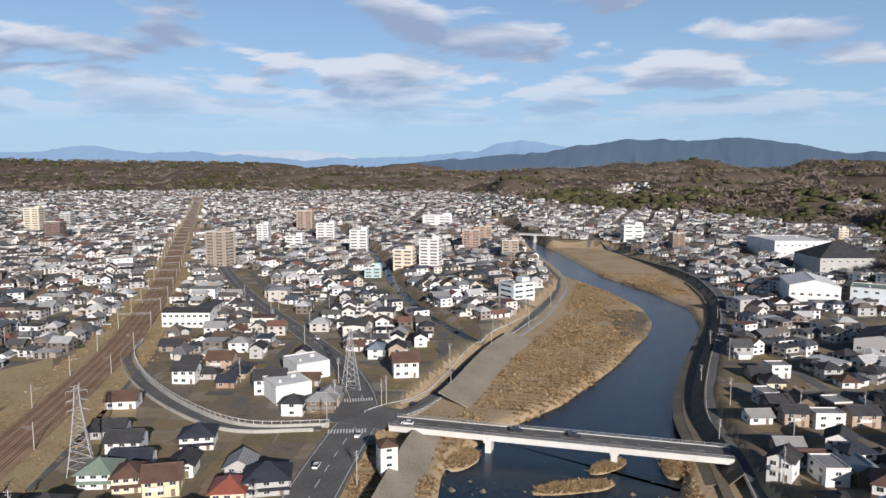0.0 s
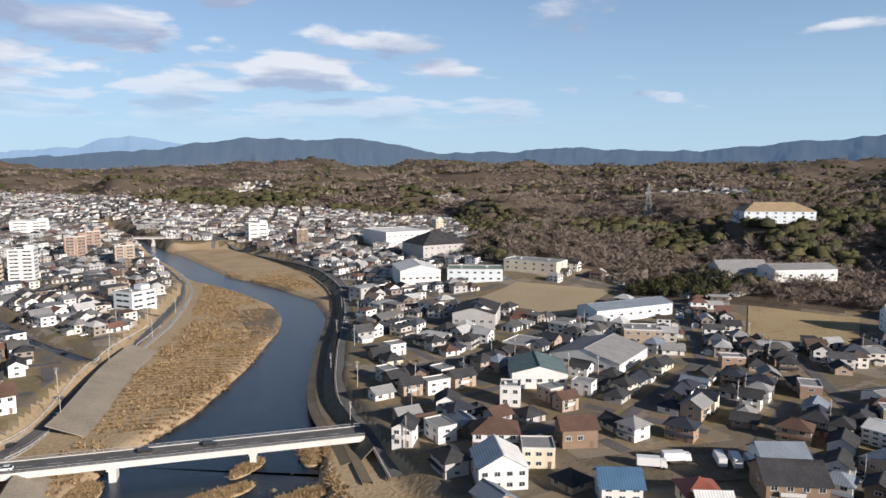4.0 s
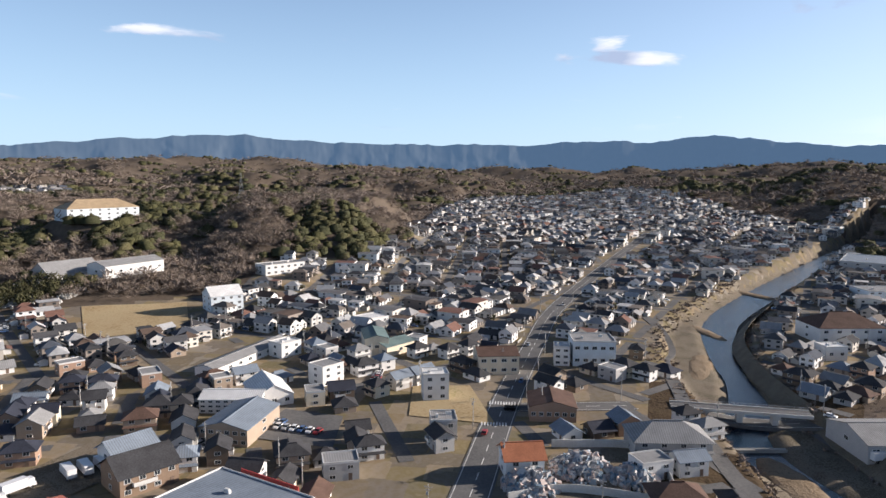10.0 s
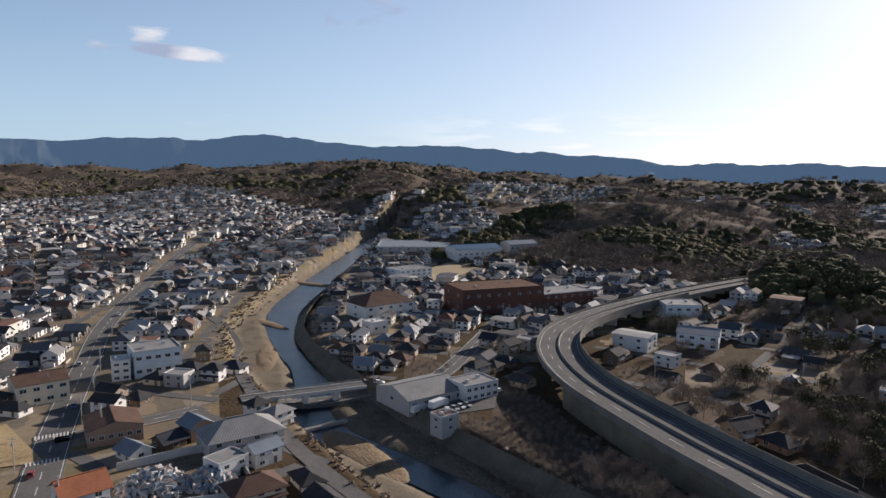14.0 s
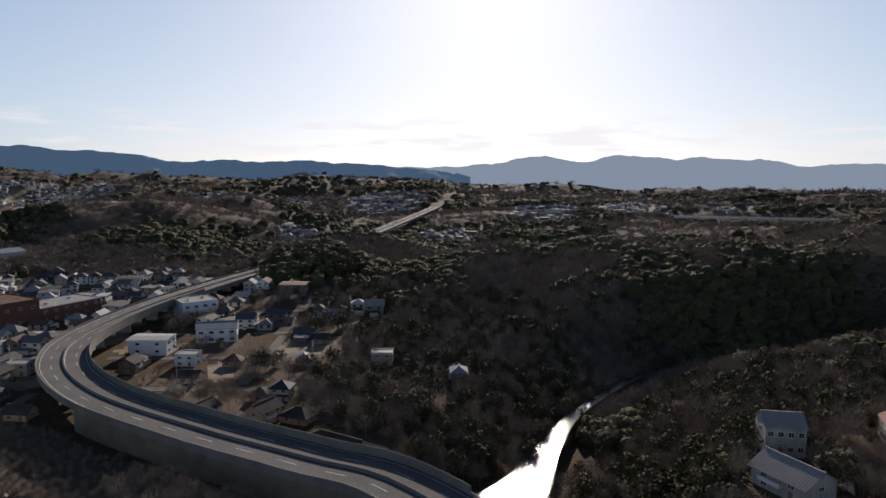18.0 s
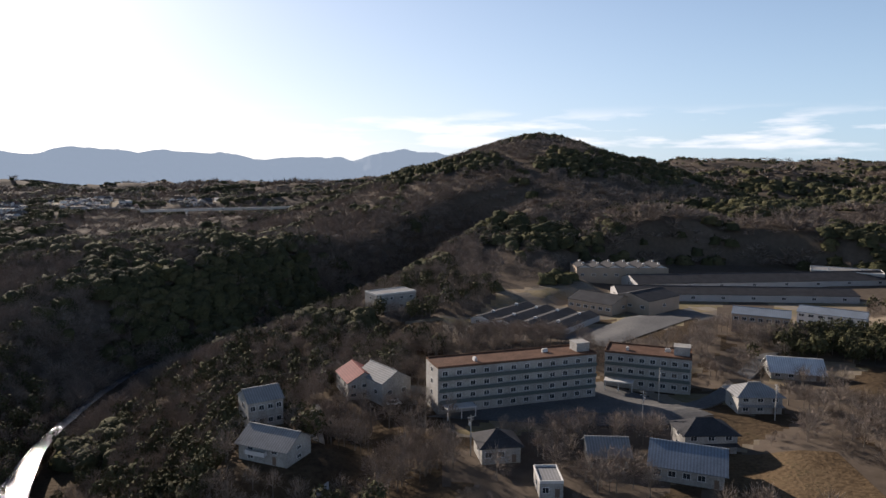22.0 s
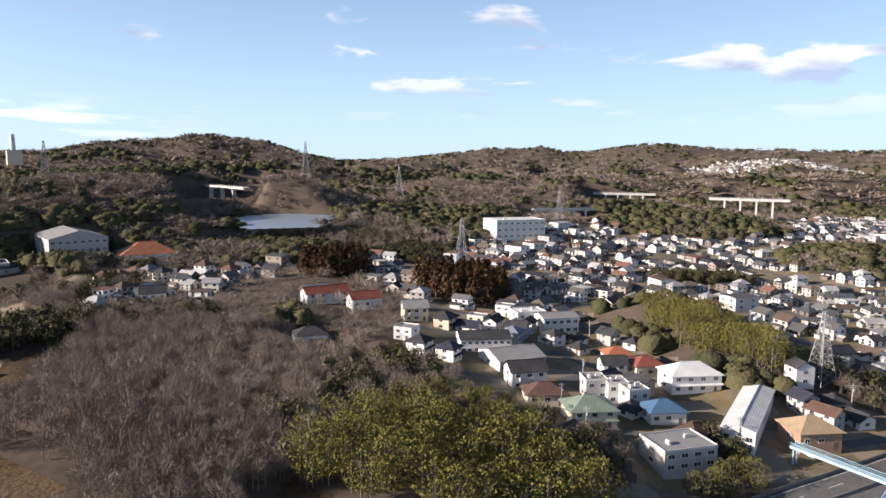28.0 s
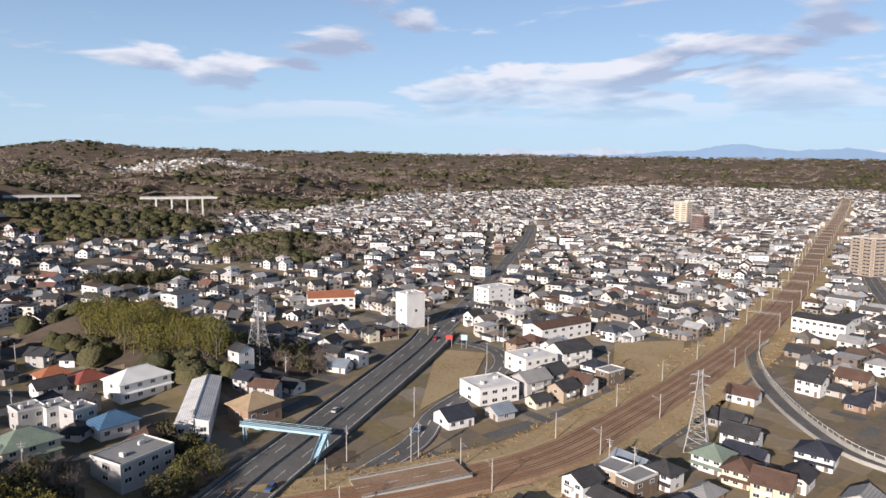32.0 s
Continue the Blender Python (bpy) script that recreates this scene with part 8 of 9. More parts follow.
def reeds():
    """Clumps of dry reed on the river bars and banks."""
    rs = np.random.RandomState(41)
    n = 34000
    t = rs.rand(n)
    c = resample(FLOODPLAIN, 4)
    i = (t * (len(c) - 60)).astype(int) + 5
    nr = normals(c)
    o = (rs.rand(n) * 2 - 1) * (c[i, 2] + 2)
    x, y = c[i, 0] + nr[i, 0] * o, c[i, 1] + nr[i, 1] * o
    d, v = seg_dist(x, y, RIVER)
    ok = (d > v[:, 0] + 1.5) & (np.hypot(x, y) > 120) & (np.hypot(x, y) < 620)
    dW, _ = seg_dist(x, y, LEVEE_W)
    dE, _ = seg_dist(x, y, LEVEE_E)
    ok &= (dW > 18) & (dE > 16) & ~((y > 395) & (y < 470) & (d < 22))
    ok &= fbm(x, y, 18, 3) + 0.1 * rs.randn(n) > 0.36
    x, y = x[ok], y[ok]
    tuft = []
    for _ in range(5):
        k = 12
        a = rs.rand(k) * 6.283
        rr = 0.5 * rs.rand(k) ** 0.5
        b = np.stack([rr * np.cos(a), rr * np.sin(a), np.zeros(k)], -1)
        tip = b + np.stack([0.4 * rs.randn(k), 0.4 * rs.randn(k), 0.35 + 0.4 * rs.rand(k)], -1)
        s = np.stack([-np.sin(a), np.cos(a), np.zeros(k)], -1) * 0.22
        tuft.append([(np.stack([b - s, b + s, tip], 1).reshape(-1, 3), np.arange(3 * k).reshape(-1, 3), 0)])
    scatter("reed_bed", tuft, x, y, ground(x, y) - 0.05, (0.5 + 1.0 * rs.rand(len(x))) * (0.5 + 1.1 * fbm(x, y, 14, 3)), 5, [REED_TUFT], "dry golden reeds on the river bar", (1.1, 2.0))
    # scrub along railway and stream banks
    for line, off, h, nn, seed, lab in ((RAIL, 14, 0.9, 2200, 6, "dry brown scrub on the railway bank"), (STREAM, 20, 1.1, 1400, 8, "brown scrub on the stream bank")):
        c = resample([p[:2] for p in line], 3)
        c = c[np.hypot(c[:, 0], c[:, 1]) < 560]
        nr = normals(c)
        i = rs.randint(0, len(c), nn)
        o = np.where(rs.rand(nn) < 0.5, -1, 1) * (off + rs.randn(nn) * 3.0)
        x, y = c[i, 0] + nr[i, 0] * o, c[i, 1] + nr[i, 1] * o
        scatter("scrub", tuft, x, y, ground(x, y), h * (0.6 + 0.8 * rs.rand(nn)), seed, [REED_TUFT if line is RAIL else BARE], lab, (1.0, 2.0))
    # reed islands and sand bars in the shallows
    for bx, by, rx, ry, deg, top, bm_, lab in ((38, 190, 13, 3.2, 12, 0.9, REED, "low reed island in the river below the bridge"), (51, 204, 8, 2.6, 35, 1.0, REED, "narrow reed island beside the bridge pier"), (5, 210, 9, 6, 60, 1.3, REED, "clump of tall dry reeds at the river edge"),
                                               (72, 205, 10, 4, 70, 1.2, REED, "dry reed fringe under the bridge end"), (60, 178, 11, 3, 5, 0.8, REED, "low reed island in the shallow river"), (318, -78, 30, 6, -14, 1.5, SAND_BAR, "rutted sand bar in the stream bed"), (196, -78, 24, 7, 6, 1.2, SAND_BAR, "brown sand bar below the stream weir"),
                                               (412, -92, 40, 5, 200, 1.2, SAND_BAR, "long sand bar beside the shallow stream"), (528, -156, 55, 5, 212, 1.2, SAND_BAR, "pale sand bank of the upper stream")):
        u, v_ = np.meshgrid(np.linspace(-1, 1, 41), np.linspace(-1, 1, 17), indexing="ij")
        ca, sa = math.cos(radians(deg)), math.sin(radians(deg))
        px, py = bx + u * rx * ca - v_ * ry * sa, by + u * rx * sa + v_ * ry * ca
        rim = np.clip(1.05 - (u ** 2 + v_ ** 2) - 0.5 * (fbm(px, py, 7, 3) - 0.45), -0.4, 1)
        pz = (-6.2 if bx < 100 else -5.75) + top * np.sign(rim) * np.abs(rim) ** 0.6 + 0.5 * (fbm(px, py, 3, 3) - 0.47)
        i = np.arange(40)[:, None] * 17 + np.arange(16)[None]
        f = np.stack([i, i + 17, i + 18, i + 1], -1).reshape(-1, 4)
        me = mesh_np("sand_bar", np.stack([px.ravel(), py.ravel(), pz.ravel()], -1), f, [bm_], smooth=True)
        tagged(new("sand_bar", me), lab, "river bar", kind="structure")
        if bm_ is REED:
            k = int(14 * rx * ry)
            a, rr = rs.rand(k) * 6.283, rs.rand(k) ** 0.5 * 0.9
            qx, qy = bx + rr * np.cos(a) * rx * ca - rr * np.sin(a) * ry * sa, by + rr * np.cos(a) * rx * sa + rr * np.sin(a) * ry * ca
            scatter("reed_bed", tuft, qx, qy, qx * 0 - 5.9 + top * 0.5 * (1 - rr ** 2), 0.7 + 1.0 * rs.rand(k), 15, [REED_TUFT], "dry reeds on an island in the river", (0.8, 1.3))
    # boulders and gravel banks in the shallows
    k = 90
    x, y = 20 + rs.randn(k) * 22, 178 + rs.randn(k) * 12
    V, F = [], []
    for a, b in zip(x, y):
        s = 0.25 + 0.9 * rs.rand() ** 3
        p = np.array([[1, 0, 0], [0.4, 0.9, 0.1], [-0.7, 0.7, 0], [-1, -0.2, 0.1], [-0.2, -1, 0], [0.7, -0.6, 0.05], [0.1, 0.1, 0.8]]) * s * (0.8 + 0.4 * rs.rand(7, 1)) + [a, b, -6.2]
        o = len(V) * 7
        V.append(p)
        F += [(o + j, o + (j + 1) % 6, o + 6) for j in range(6)]
    tagged(new("river_stones", mesh_np("river_stones", np.concatenate(V), np.array(F), [GRAVEL])), "pale stones in the shallow river", "stones", kind="stuff")


SAND_BAR = mat("river_sand", [(0.14, 0.105, 0.07), (0.22, 0.165, 0.11), (0.27, 0.21, 0.145), (0.12, 0.09, 0.06)], 0.95, scale=0.12, fine=1.1, bump=0.8, spec=0.1, depth=0.4)
REED_TUFT = mat("reed_tufts", [(0.27, 0.185, 0.10), (0.33, 0.235, 0.13), (0.40, 0.30, 0.18), (0.22, 0.15, 0.08)], 0.95, scale=0.06, fine=1.5, rand="island", spec=0.1)
reeds()


# ---------------- vehicles ----------------
TYRE = plain("tyre", (0.03, 0.03, 0.03), 0.9)
CAR_GLASS = plain("car_glass", (0.03, 0.035, 0.04), 0.1, 0.1, 0.6)
CAR_COLS = {"white": plain("car_white", (0.75, 0.75, 0.75), 0.3, 0.05, 0.5), "silver": plain("car_silver", (0.42, 0.43, 0.44), 0.3, 0.05, 0.5), "black": plain("car_black", (0.03, 0.03, 0.035), 0.25, 0.05, 0.5),
            "red": plain("car_red", (0.35, 0.04, 0.04), 0.3, 0.05, 0.5), "blue": plain("car_blue", (0.06, 0.12, 0.26), 0.3, 0.05, 0.5)}


def wheel_mesh(r):
    q = Quads()
    q.prism((0, -0.1, 0), (0, 0.1, 0), r, r, 10)
    q.f.append(tuple(range(9, -1, -1)))
    q.m.append(0)
    return q.mesh("wheel", [TYRE])


WHEEL, BIG_WHEEL = wheel_mesh(0.32), wheel_mesh(0.48)
_q = Quads()
_q.prism((0, -0.115, 0), (0, 0.115, 0), 0.27, 0.27, 8)
_q.prism((0, -0.14, 0), (0, 0.14, 0), 0.09, 0.09, 6)
RIM = _q.mesh("rim", [STEEL])


def make_car(col):
    root = new("car")
    tagged(root, "small %s passenger car on the road surface" % col, "car", "cars")
    q = Quads()
    prof = [(-2.1, 0.35), (-2.15, 0.75), (-1.95, 0.95), (1.0, 0.95), (1.9, 0.8), (2.1, 0.6), (2.1, 0.35)]
    for (x0, z0), (x1, z1) in zip(prof, prof[1:]):
        q.face([(x0, -0.82, z0), (x0, 0.82, z0), (x1, 0.82, z1), (x1, -0.82, z1)][::-1])
    for s in (-1, 1):
        q.face([(x, s * 0.82, z) for x, z in (prof if s > 0 else prof[::-1])])
    q.face([(-2.1, -0.82, 0.35), (2.1, -0.82, 0.35), (2.1, 0.82, 0.35), (-2.1, 0.82, 0.35)][::-1])
    q.box(-1.35, 0.25, -0.66, 0.66, 1.42, 1.48)
    part("body", q.mesh("body", [CAR_COLS[col]]), root)
    q = Quads()
    b0, b1 = [(-1.95, -0.8), (1.0, -0.8), (1.0, 0.8), (-1.95, 0.8)], [(-1.45, -0.66), (0.3, -0.66), (0.3, 0.66), (-1.45, 0.66)]
    for i in range(4):
        j = (i + 1) % 4
        q.face([(*b0[i], 0.95), (*b0[j], 0.95), (*b1[j], 1.42), (*b1[i], 1.42)])
    part("cabin_glass", q.mesh("cabin_glass", [CAR_GLASS]), root)
    for x in (-1.3, 1.35):
        for y in (-0.78, 0.78):
            part("wheel", WHEEL, root, "", pose(x, y, 0.32))
    return root


def make_truck():
    root = new("truck")
    tagged(root, "white box lorry parked in the yard", "truck", "lorries in the yards")
    q = Quads()
    q.box(-4.2, 2.2, -1.2, 1.2, 1.0, 3.4)
    q.box(-4.25, -4.2, -1.1, 1.1, 1.1, 3.3)
    part("cargo_box", q.mesh("cargo_box", [CAR_COLS["white"]]), root)
    q = Quads()
    q.box(2.4, 4.2, -1.1, 1.1, 0.7, 1.7)
    q.box(2.4, 3.9, -1.05, 1.05, 1.7, 2.8)
    part("cab", q.mesh("cab", [CAR_COLS["white"]]), root)
    q = Quads()
    q.box(3.9, 3.97, -0.95, 0.95, 1.75, 2.6)
    part("windscreen", q.mesh("windscreen", [CAR_GLASS]), root)
    q = Quads()
    q.box(-4.2, 4.0, -0.5, 0.5, 0.6, 0.95)
    part("chassis", q.mesh("chassis", [DARK_STEEL]), root)
    for x in (-2.8, 3.2):
        for y in (-1.0, 1.0):
            part("rim", RIM, part("wheel", BIG_WHEEL, root, "", pose(x, y, 0.48)), "grey steel rim")
    return root


CARS = {c: make_car(c) for c in CAR_COLS}
_used = set()
_crs = np.random.RandomState(51)


def park(x, y, deg, z=None, col=None):
    col = col or ["white", "silver", "black", "white", "silver", "blue", "red", "white"][_crs.randint(8)]
    if z is None:
        z = float(ground(np.array([x]), np.array([y]))[0]) + 0.26
    if col not in _used:
        _used.add(col)
        CARS[col].matrix_basis = pose(x, y, z, 0, 0, deg)
    else:
        copy_thing(CARS[col], pose(x, y, z, 0, 0, deg))


def on_line(line, frac, side, z_extra=0.2, col=None):
    c = resample(line, 4)
    i = min(len(c) - 2, int(frac * (len(c) - 1)))
    t = c[i + 1, :2] - c[i, :2]
    t /= np.linalg.norm(t)
    n = np.array([-t[1], t[0]])
    p = c[i, :2] + n * side
    deg = math.degrees(math.atan2(t[1], t[0])) + (0 if side > 0 else 180)
    park(p[0], p[1], deg, c[i, 2] + z_extra if c.shape[1] > 2 else None, col)


for fr, sd in ((0.01, 2.4), (0.05, -2.4), (0.075, 6.4), (0.10, 2.4), (0.12, -6.4), (0.125, 2.4), (0.14, 6.4), (0.15, -2.4), (0.16, 2.4), (0.17, 6.4), (0.185, -6.4), (0.40, 2.5), (0.415, -2.4), (0.43, -6.2), (0.45, 2.4), (0.475, -2.4), (0.5, 6.2), (0.53, -2.4), (0.55, 2.4), (0.6, -2.4)):
    on_line(HIGHWAY, fr, sd, 0.02)
for fr, sd in ((0.03, 2.4), (0.06, -2.4), (0.09, 2.4), (0.12, -2.4), (0.16, 2.4), (0.19, -2.4), (0.24, 2.4), (0.3, -2.4)):
    on_line(TRUNK, fr, sd)
for px, py, dg in ((24, 216.8, -15), (42, 212.0, -15), (-12, 223, 165)):
    park(px, py, dg, 0.57, "black" if px > 20 else "white")
for ln, fr, sd in ((LEVEE_E, 0.24, 1.4), (LEVEE_E, 0.31, -1.4), (LEVEE_E, 0.37, 1.4), (ROAD_NW, 0.06, 2.5), (ROAD_NW, 0.15, -2.5), (ROAD_NW, 0.3, 2.5), (ROAD_S, 0.3, -3), (ROAD_S, 0.12, 3), (MAIN_ST, 0.13, 2.5), (MAIN_ST, 0.2, -2.5),
                   (MAIN_ST, 0.27, 2.5), (MAIN_ST, 0.4, -2.5), (RAMP, 0.2, 2.2), (RAMP, 0.3, -2.2), (LEVEE_W, 0.05, 1.4), (LEVEE_W, 0.1, -1.4), (BRIDGE_ST, 0.5, 1.8)):
    on_line([p[:2] for p in ln], fr, sd)
for bx, by, dg, nn in ((206, 66, 80, 6), (212, 80, 80, 5), (190, 96, 70, 4), (300, 270, 40, 7), (310, 262, 40, 6), (222, -112, 10, 6), (214, -140, 10, 6), (206, -122, 100, 4), (182, 104, 60, 4), (-55, -196, 80, 3), (-190, 50, 20, 5), (-172, 172, 80, 4), (-100, 205, 10, 2), (262, 60, 5, 5)):
    for k in range(nn):
        a = radians(dg)
        park(bx + k * 2.9 * math.cos(a), by + k * 2.9 * math.sin(a), dg + 90 + _crs.randn() * 3)
TRUCK = make_truck()
TRUCK.matrix_basis = pose(147, 132, float(ground(np.array([147.0]), np.array([132.0]))[0]) + 0.26, 0, 0, -40)
for px, py, dg in ((156, 131, -25), (166, 124, 50), (169, 121, 50), (172, 118, 50), (176, 116, 50), (212, -106, -70), (209, -112, -70)):
    copy_thing(TRUCK, pose(px, py, float(ground(np.array([px * 1.0]), np.array([py * 1.0]))[0]) + 0.26, 0, 0, dg))


def parked_far():
    """Cars beside the houses further off, too many to count."""
    rs = np.random.RandomState(55)
    m = np.where((np.hypot(TX, TY) > 170) & (np.hypot(TX, TY) < 800) & (rs.rand(len(TX)) < 0.8))[0]
    a = TR[m] + 1.5708 * rs.randint(0, 4, len(m))
    x, y = TX[m] + 6.6 * np.cos(a) + rs.randn(len(m)) * 0.7, TY[m] + 6.6 * np.sin(a) + rs.randn(len(m)) * 0.7
    ok = clear_of(x, y, [(l, g - 2) for l, g in LINES])
    x, y, a = x[ok], y[ok], a[ok] + 1.5708 * (rs.rand(ok.sum()) < 0.4)
    prof = np.array([(-1.9, 0.3), (-1.95, 0.85), (-1.6, 0.95), (-1.3, 1.45), (0.4, 1.45), (1.0, 0.95), (1.8, 0.82), (1.9, 0.3)])
    v = np.concatenate([np.column_stack([prof[:, 0], np.full(8, sgn * w), prof[:, 1]]) for sgn, w in ((-1, 0.78), (1, 0.78))])
    n = len(x)
    q = np.array([(i, i + 1, i + 9, i + 8) for i in range(7)] + [(0, 1, 6, 7), (15, 14, 9, 8), (1, 2, 5, 6), (14, 13, 10, 9), (2, 3, 4, 5), (13, 12, 11, 10)])
    kinds = rs.randint(0, 5, n)
    mi = np.where(np.isin(np.arange(13), (2, 4, 11, 12))[None], 5, kinds[:, None])
    z = ground(x, y) + 0.25
    V = np.stack([v[None, :, 0] * np.cos(a)[:, None] - v[None, :, 1] * np.sin(a)[:, None] + x[:, None], v[None, :, 0] * np.sin(a)[:, None] + v[None, :, 1] * np.cos(a)[:, None] + y[:, None], v[None, :, 2] + z[:, None]], -1)
    f = (q[None] + (np.arange(n) * 16)[:, None, None]).reshape(-1, 4)
    cols = [CAR_COLS[k] for k in ("white", "silver", "black", "white", "blue")] + [CAR_GLASS]
    tagged(new("parked_cars", mesh_np("parked_cars", V.reshape(-1, 3), f, cols, mi.ravel())), "small cars parked beside the houses", "cars", kind="stuff")


parked_far()


# ---------------- power poles ----------------
def make_pole():
    root = new("utility_pole")
    tagged(root, "grey concrete utility pole with cross arms", "pole", "utility poles")
    q = Quads()
    q.prism((0, 0, -1), (0, 0, 10.5), 0.17, 0.11, 6)
    part("pole", q.mesh("pole", [WOOD_POLE]), root)
    q = Quads()
    q.box(-1.0, 1.0, -0.06, 0.06, 9.8, 9.92)
    q.box(-0.8, 0.8, -0.06, 0.06, 9.1, 9.22)
    for x in (-0.9, 0.0, 0.9):
        q.prism((x, 0, 9.92), (x, 0, 10.15), 0.06, 0.06, 5)
    part("cross_arm", q.mesh("cross_arm", [STEEL]), root)
    q = Quads()
    q.prism((0.32, 0, 7.9), (0.32, 0, 8.7), 0.26, 0.26, 8)
    part("transformer", q.mesh("transformer", [STEEL]), root)
    return root


POLE = make_pole()


def poles():
    rs = np.random.RandomState(61)
    spots = []
    for line, off in ((ROAD_NW, 6.5), (ROAD_S, 9), (MAIN_ST, 7), (LEVEE_E, 5), (BRIDGE_ST, 6), (RAMP, 6), (LEVEE_W, -5)):
        c = resample([p[:2] for p in line], 2)
        nr = normals(c)
        for i in range(6, len(c) - 2, 16):
            p = c[i] + nr[i] * off * (1 if (i // 16) % 2 else -1)
            if 150 < np.hypot(*p) < 480:
                spots.append((p[0], p[1]))
    k = np.where((np.hypot(TX, TY) < 420) & (rs.rand(len(TX)) < 0.14))[0]
    spots += [(TX[i] + 5.6 * math.cos(TR[i] + 0.8), TY[i] + 5.6 * math.sin(TR[i] + 0.8)) for i in k]
    spots += [(-62, -150), (-131, -168), (-112, -150), (-150, -142), (-160, 100), (-150, 118), (-205, 20), (-196, 70), (-235, 30)]
    spots = spots[:190]
    for n_, (x, y) in enumerate(spots):
        m = pose(x, y, float(ground(np.array([x]), np.array([y]))[0]), 0, 0, rs.rand() * 180)
        if n_ == 0:
            POLE.matrix_basis = m
        else:
            copy_thing(POLE, m)


poles()


# ---------------- single things ----------------
def scrap_heap():
    rs = np.random.RandomState(71)
    V, F = [], []
    cols = [plain("scrap_white", (0.5, 0.5, 0.5), 0.6), plain("scrap_grey", (0.34, 0.34, 0.34), 0.6), plain("scrap_blue", (0.2, 0.27, 0.33), 0.6), plain("scrap_pink", (0.46, 0.38, 0.35), 0.7)]
    mi = []
    for cx, cy, rad, hh, n in ((178, -2, 8, 3.5, 300), (190, -16, 9, 4.0, 380), (186, -30, 7, 3.0, 240)):
        for _ in range(n):
            a, r = rs.rand() * 6.283, rad * rs.rand() ** 0.5
            x, y = cx + r * math.cos(a), cy + r * math.sin(a)
            z = hh * max(0, 1 - (r / rad) ** 2) * (0.7 + 0.5 * rs.rand())
            m = Matrix.Translation((x, y, z + 0.2)) @ Euler(tuple(rs.rand(3) * 6)).to_matrix().to_4x4()
            s = 0.3 + 0.9 * rs.rand(3)
            o = len(V)
            V += [tuple(m @ Vector((i * s[0], j * s[1], k * s[2] * 0.4))) for k in (-1, 1) for i, j in ((-1, -1), (1, -1), (1, 1), (-1, 1))]
            F += [tuple(o + i for i in q) for q in ((0, 1, 5, 4), (1, 2, 6, 5), (2, 3, 7, 6), (3, 0, 4, 7), (4, 5, 6, 7), (3, 2, 1, 0))]
            mi += [rs.randint(4)] * 6
    tagged(new("scrap_heap", mesh_np("scrap_heap", np.array(V), np.array(F), cols, mi)), "heaps of mixed metal scrap in a yard", "scrap", kind="stuff")
    low_wall([(169, 4), (176, -12), (172, -38)], 2.5, 0.2, "fence", "pale sheet fence round the scrap yard", PALE)
    low_wall([(206, -8), (206, -36), (172, -40)], 2.5, 0.2, "fence", "white sheet fence behind the scrap yard", PALE)


scrap_heap()


def chimney_plant():
    x, y = polar(233.6, 1500)
    z = 82
    root = new("incinerator_plant")
    root.matrix_basis = pose(x, y, z, 0, 0, 40)
    tagged(root, "far plant with one tall pale chimney on a hill", "factory")
    q = Quads()
    q.prism((0, 0, -10), (0, 0, 44), 5.0, 3.6, 10)
    part("chimney", q.mesh("chimney", [PALE]), root)
    q = Quads()
    q.box(4, 34, -12, 12, -12, 14)
    part("hall", q.mesh("hall", [WALLS["C"]]), root)
    q = Quads()
    q.box(3.4, 34.6, -12.6, 12.6, 14, 14.8)
    part("roof", q.mesh("roof", [ROOFS["lg"]]), root)


chimney_plant()


def solar_field():
    PANEL = plain("solar_panel", (0.24, 0.29, 0.36), 0.4, 0.1, 0.4)
    root = tagged(new("solar_field"), "rows of blue-grey solar panels on a hill", "solar panels")
    q = Quads()
    edge = [(-591, -251), (-520, -194), (-543, -142), (-653, -160), (-709, -215)]
    for i in range(44):
        for j in range(14):
            x, y, z = -706 + 4.3 * i, -252 + 8.6 * j, 31.2
            inside = True
            for (ax, ay), (bx, by) in zip(edge, edge[1:] + edge[:1]):
                inside = inside and (bx - ax) * (y - ay) - (by - ay) * (x - ax) > 0
            if not inside:
                continue
            slab(q, [(x - 1.9, y - 4.2, z + 0.2), (x + 1.9, y - 4.2, z), (x + 1.9, y + 4.2, z), (x - 1.9, y + 4.2, z + 0.2)], 0.1)
            q.box(x - 0.1, x + 0.1, y - 0.1, y + 0.1, z - 4, z + 0.05)
    part("panel_rows", q.mesh("panel_rows", [PANEL]), root)["kind"] = "stuff"


solar_field()


def cemetery():
    rs = np.random.RandomState(81)
    q = Quads()
    n = 0
    for _ in range(900):
        x, y = 350 + 60 * rs.rand() - 0, 360 - 90 * rs.rand()
        u = (x - 350) * 0.7 + (y - 315) * 0.7
        if abs(u) > 30:
            continue
        z = float(ground(np.array([x]), np.array([y]))[0])
        h = 0.9 + 0.8 * rs.rand()
        q.box(x - 0.35, x + 0.35, y - 0.35, y + 0.35, z - 0.3, z + h)
        q.box(x - 0.8, x + 0.8, y - 0.8, y + 0.8, z - 0.3, z + 0.35)
        n += 1
    tagged(new("cemetery", q.mesh("cemetery", [PALE])), "hillside cemetery of small pale gravestones", "gravestones", kind="stuff")


cemetery()


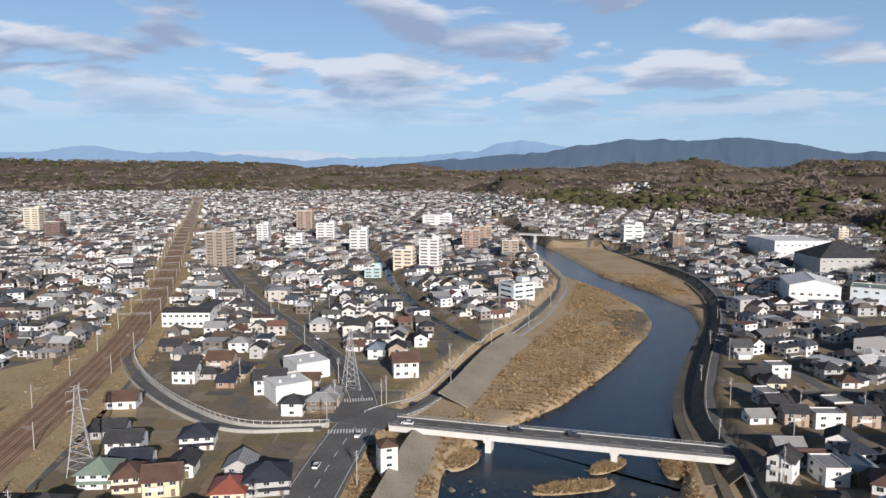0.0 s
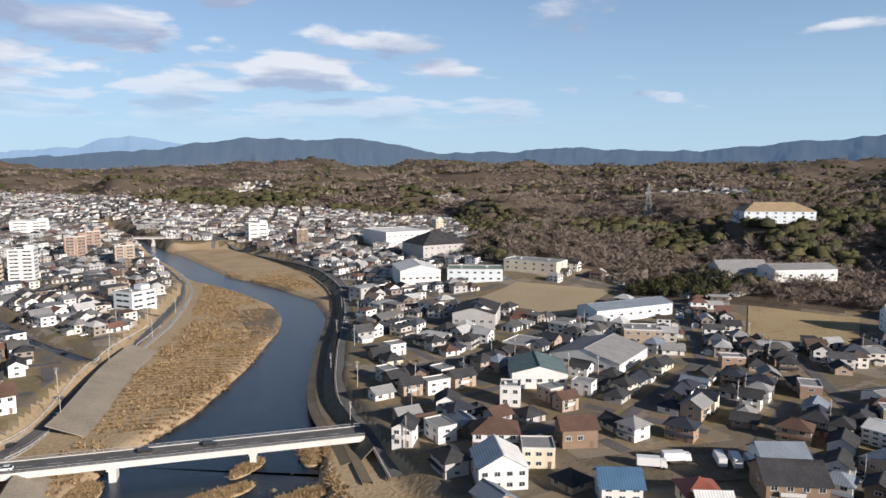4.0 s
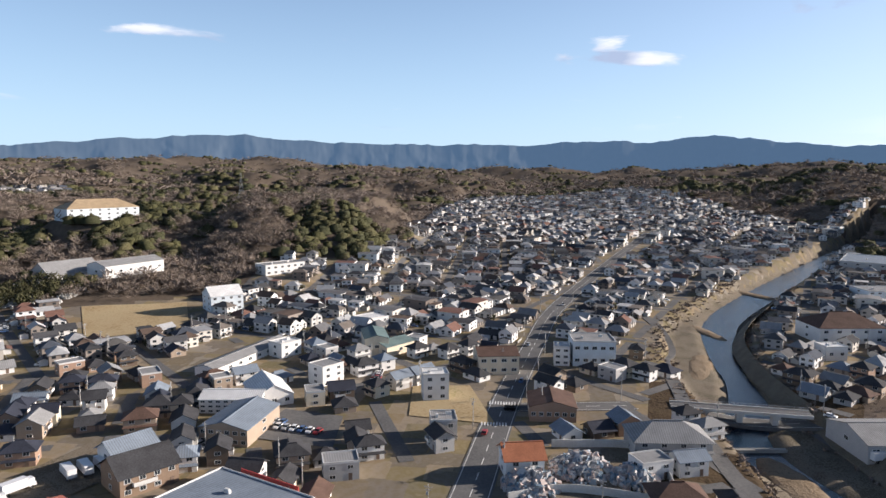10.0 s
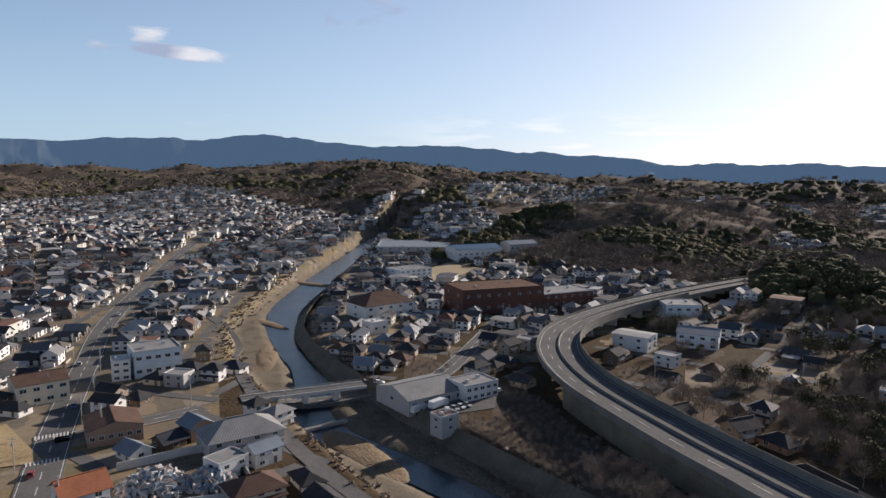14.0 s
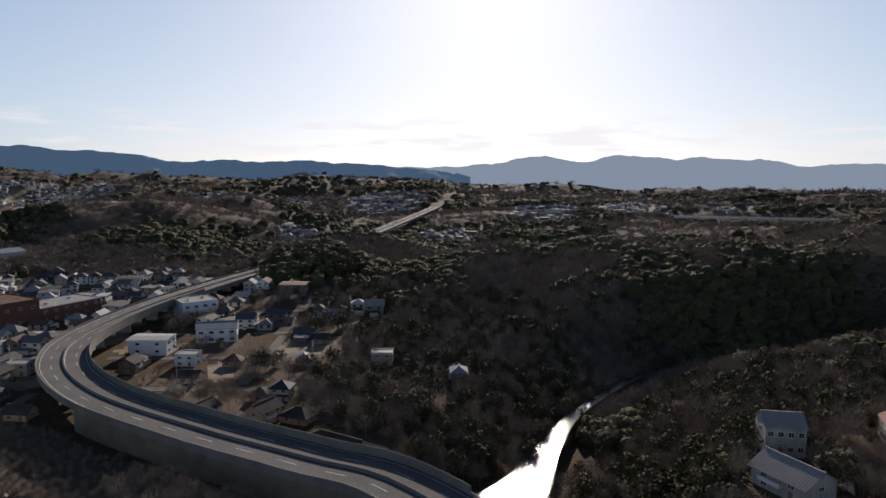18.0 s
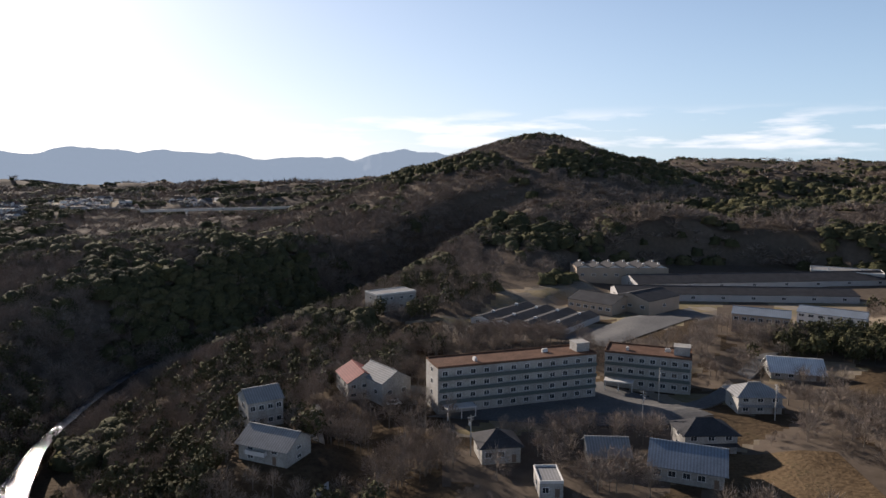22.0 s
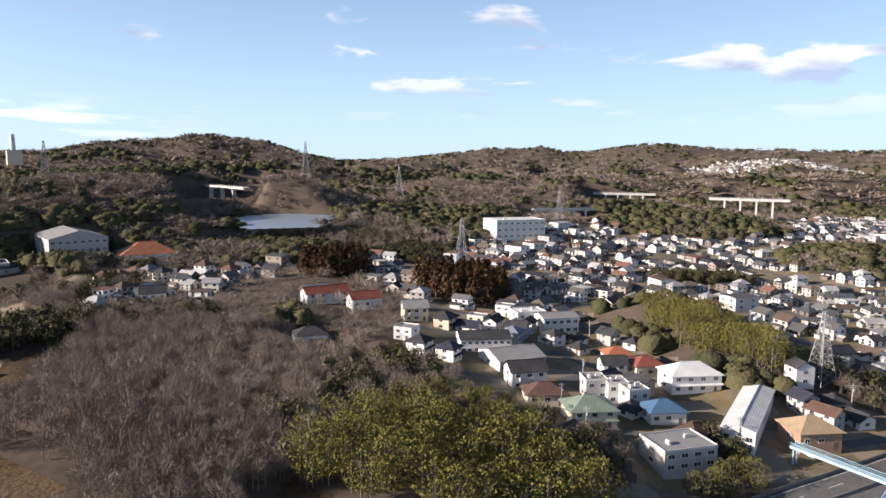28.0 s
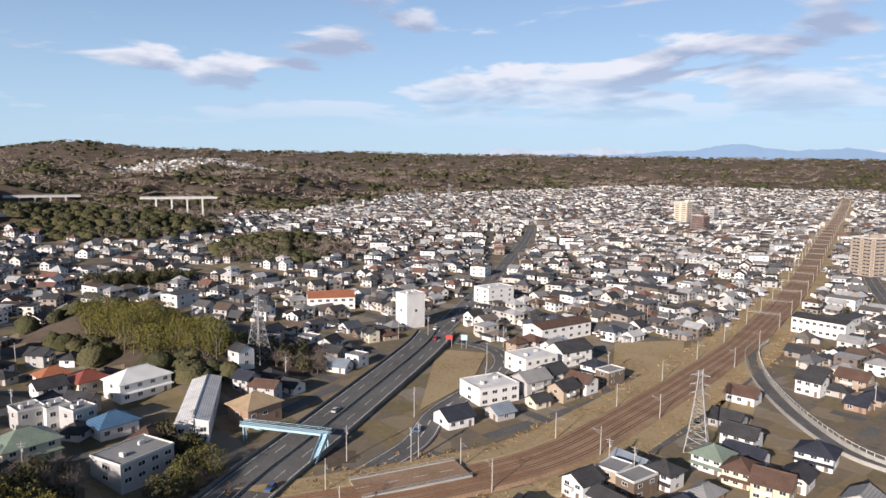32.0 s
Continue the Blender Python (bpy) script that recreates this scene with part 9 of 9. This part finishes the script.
def long_deck():
    """The dark raised railway deck in the town west of the tracks."""
    c = np.array([[-232, 330, 3.5], [-258, 420, 3.5], [-296, 540, 3.8], [-330, 640, 4.2]], dtype=float)
    me = section("viaduct_deck", resample(c, 8), [(-3.4, -1.6), (-3.4, 0.6), (-3.1, 0.6), (-3.1, 0), (3.1, 0), (3.1, 0.6), (3.4, 0.6), (3.4, -1.6)], [CONCRETE, BALLAST], [0, 0, 0, 1, 0, 0, 0])
    root = tagged(new("rail_viaduct", me), "dark raised railway deck between houses", "viaduct")
    q = Quads()
    q.box(-0.8, 0.8, -2.6, 2.6, -6, -1.6)
    pm = q.mesh("pier", [CONCRETE])
    r = resample(c, 14)
    for i in range(len(r) - 1):
        d = r[i + 1] - r[i]
        part("pier", pm, root, "", pose(*r[i], 0, 0, math.degrees(math.atan2(d[1], d[0]))))


long_deck()


def underpass():
    """The rail bridge over the slip road."""
    span("rail_bridge", (-143, 92), (-135, 122), 11, 1.0, 2.2, (), -2, "low railway bridge over the slip road", 0.8, BALLAST, CONCRETE)


underpass()


def signs():
    for x, y, z, w, h, deg, m_, lab in ((159.5, 64, 6.4, 20, 1.3, 66, RED_PAINT, "red fascia sign band on the store"), (-238, 205, 5.5, 3.2, 2.2, 40, RED_PAINT, "red roadside sign board on a post"), (-232, 209, 6.0, 3.0, 2.6, 40, BLUE_STEEL, "green-blue roadside sign board on a post")):
        root = new("sign_board")
        root.matrix_basis = pose(x, y, 0, 0, 0, deg)
        tagged(root, lab, "sign")
        q = Quads()
        q.box(-w / 2, w / 2, -0.12, 0.12, z - h / 2, z + h / 2)
        part("board", q.mesh("board", [m_]), root)
        q = Quads()
        for s in (-0.35, 0.35):
            q.prism((s * w, 0.2, -0.5), (s * w, 0.2, z), 0.12, 0.12, 6)
        part("post_row", q.mesh("post_row", [STEEL]), root)


signs()


def tarp():
    q = Quads()
    for i in range(4):
        for j in range(3):
            p = lambda a, b: (a * 0.9 - 1.8, b * 0.9 - 1.3, 0.9 * math.sin(a * 1.2 + 0.4) * math.sin(b * 1.1 + 0.5) + 0.35)
            q.face([p(i, j), p(i + 1, j), p(i + 1, j + 1), p(i, j + 1)])
    z = float(ground(np.array([-112.0]), np.array([-84.0]))[0])
    ob = tagged(new("tarpaulin", q.mesh("tarpaulin", [plain("blue_tarp", (0.02, 0.16, 0.42), 0.5)])), "crumpled bright blue tarpaulin over a pile", "tarpaulin")
    ob.matrix_basis = pose(-112, -84, z, 0, 0, 30)


tarp()
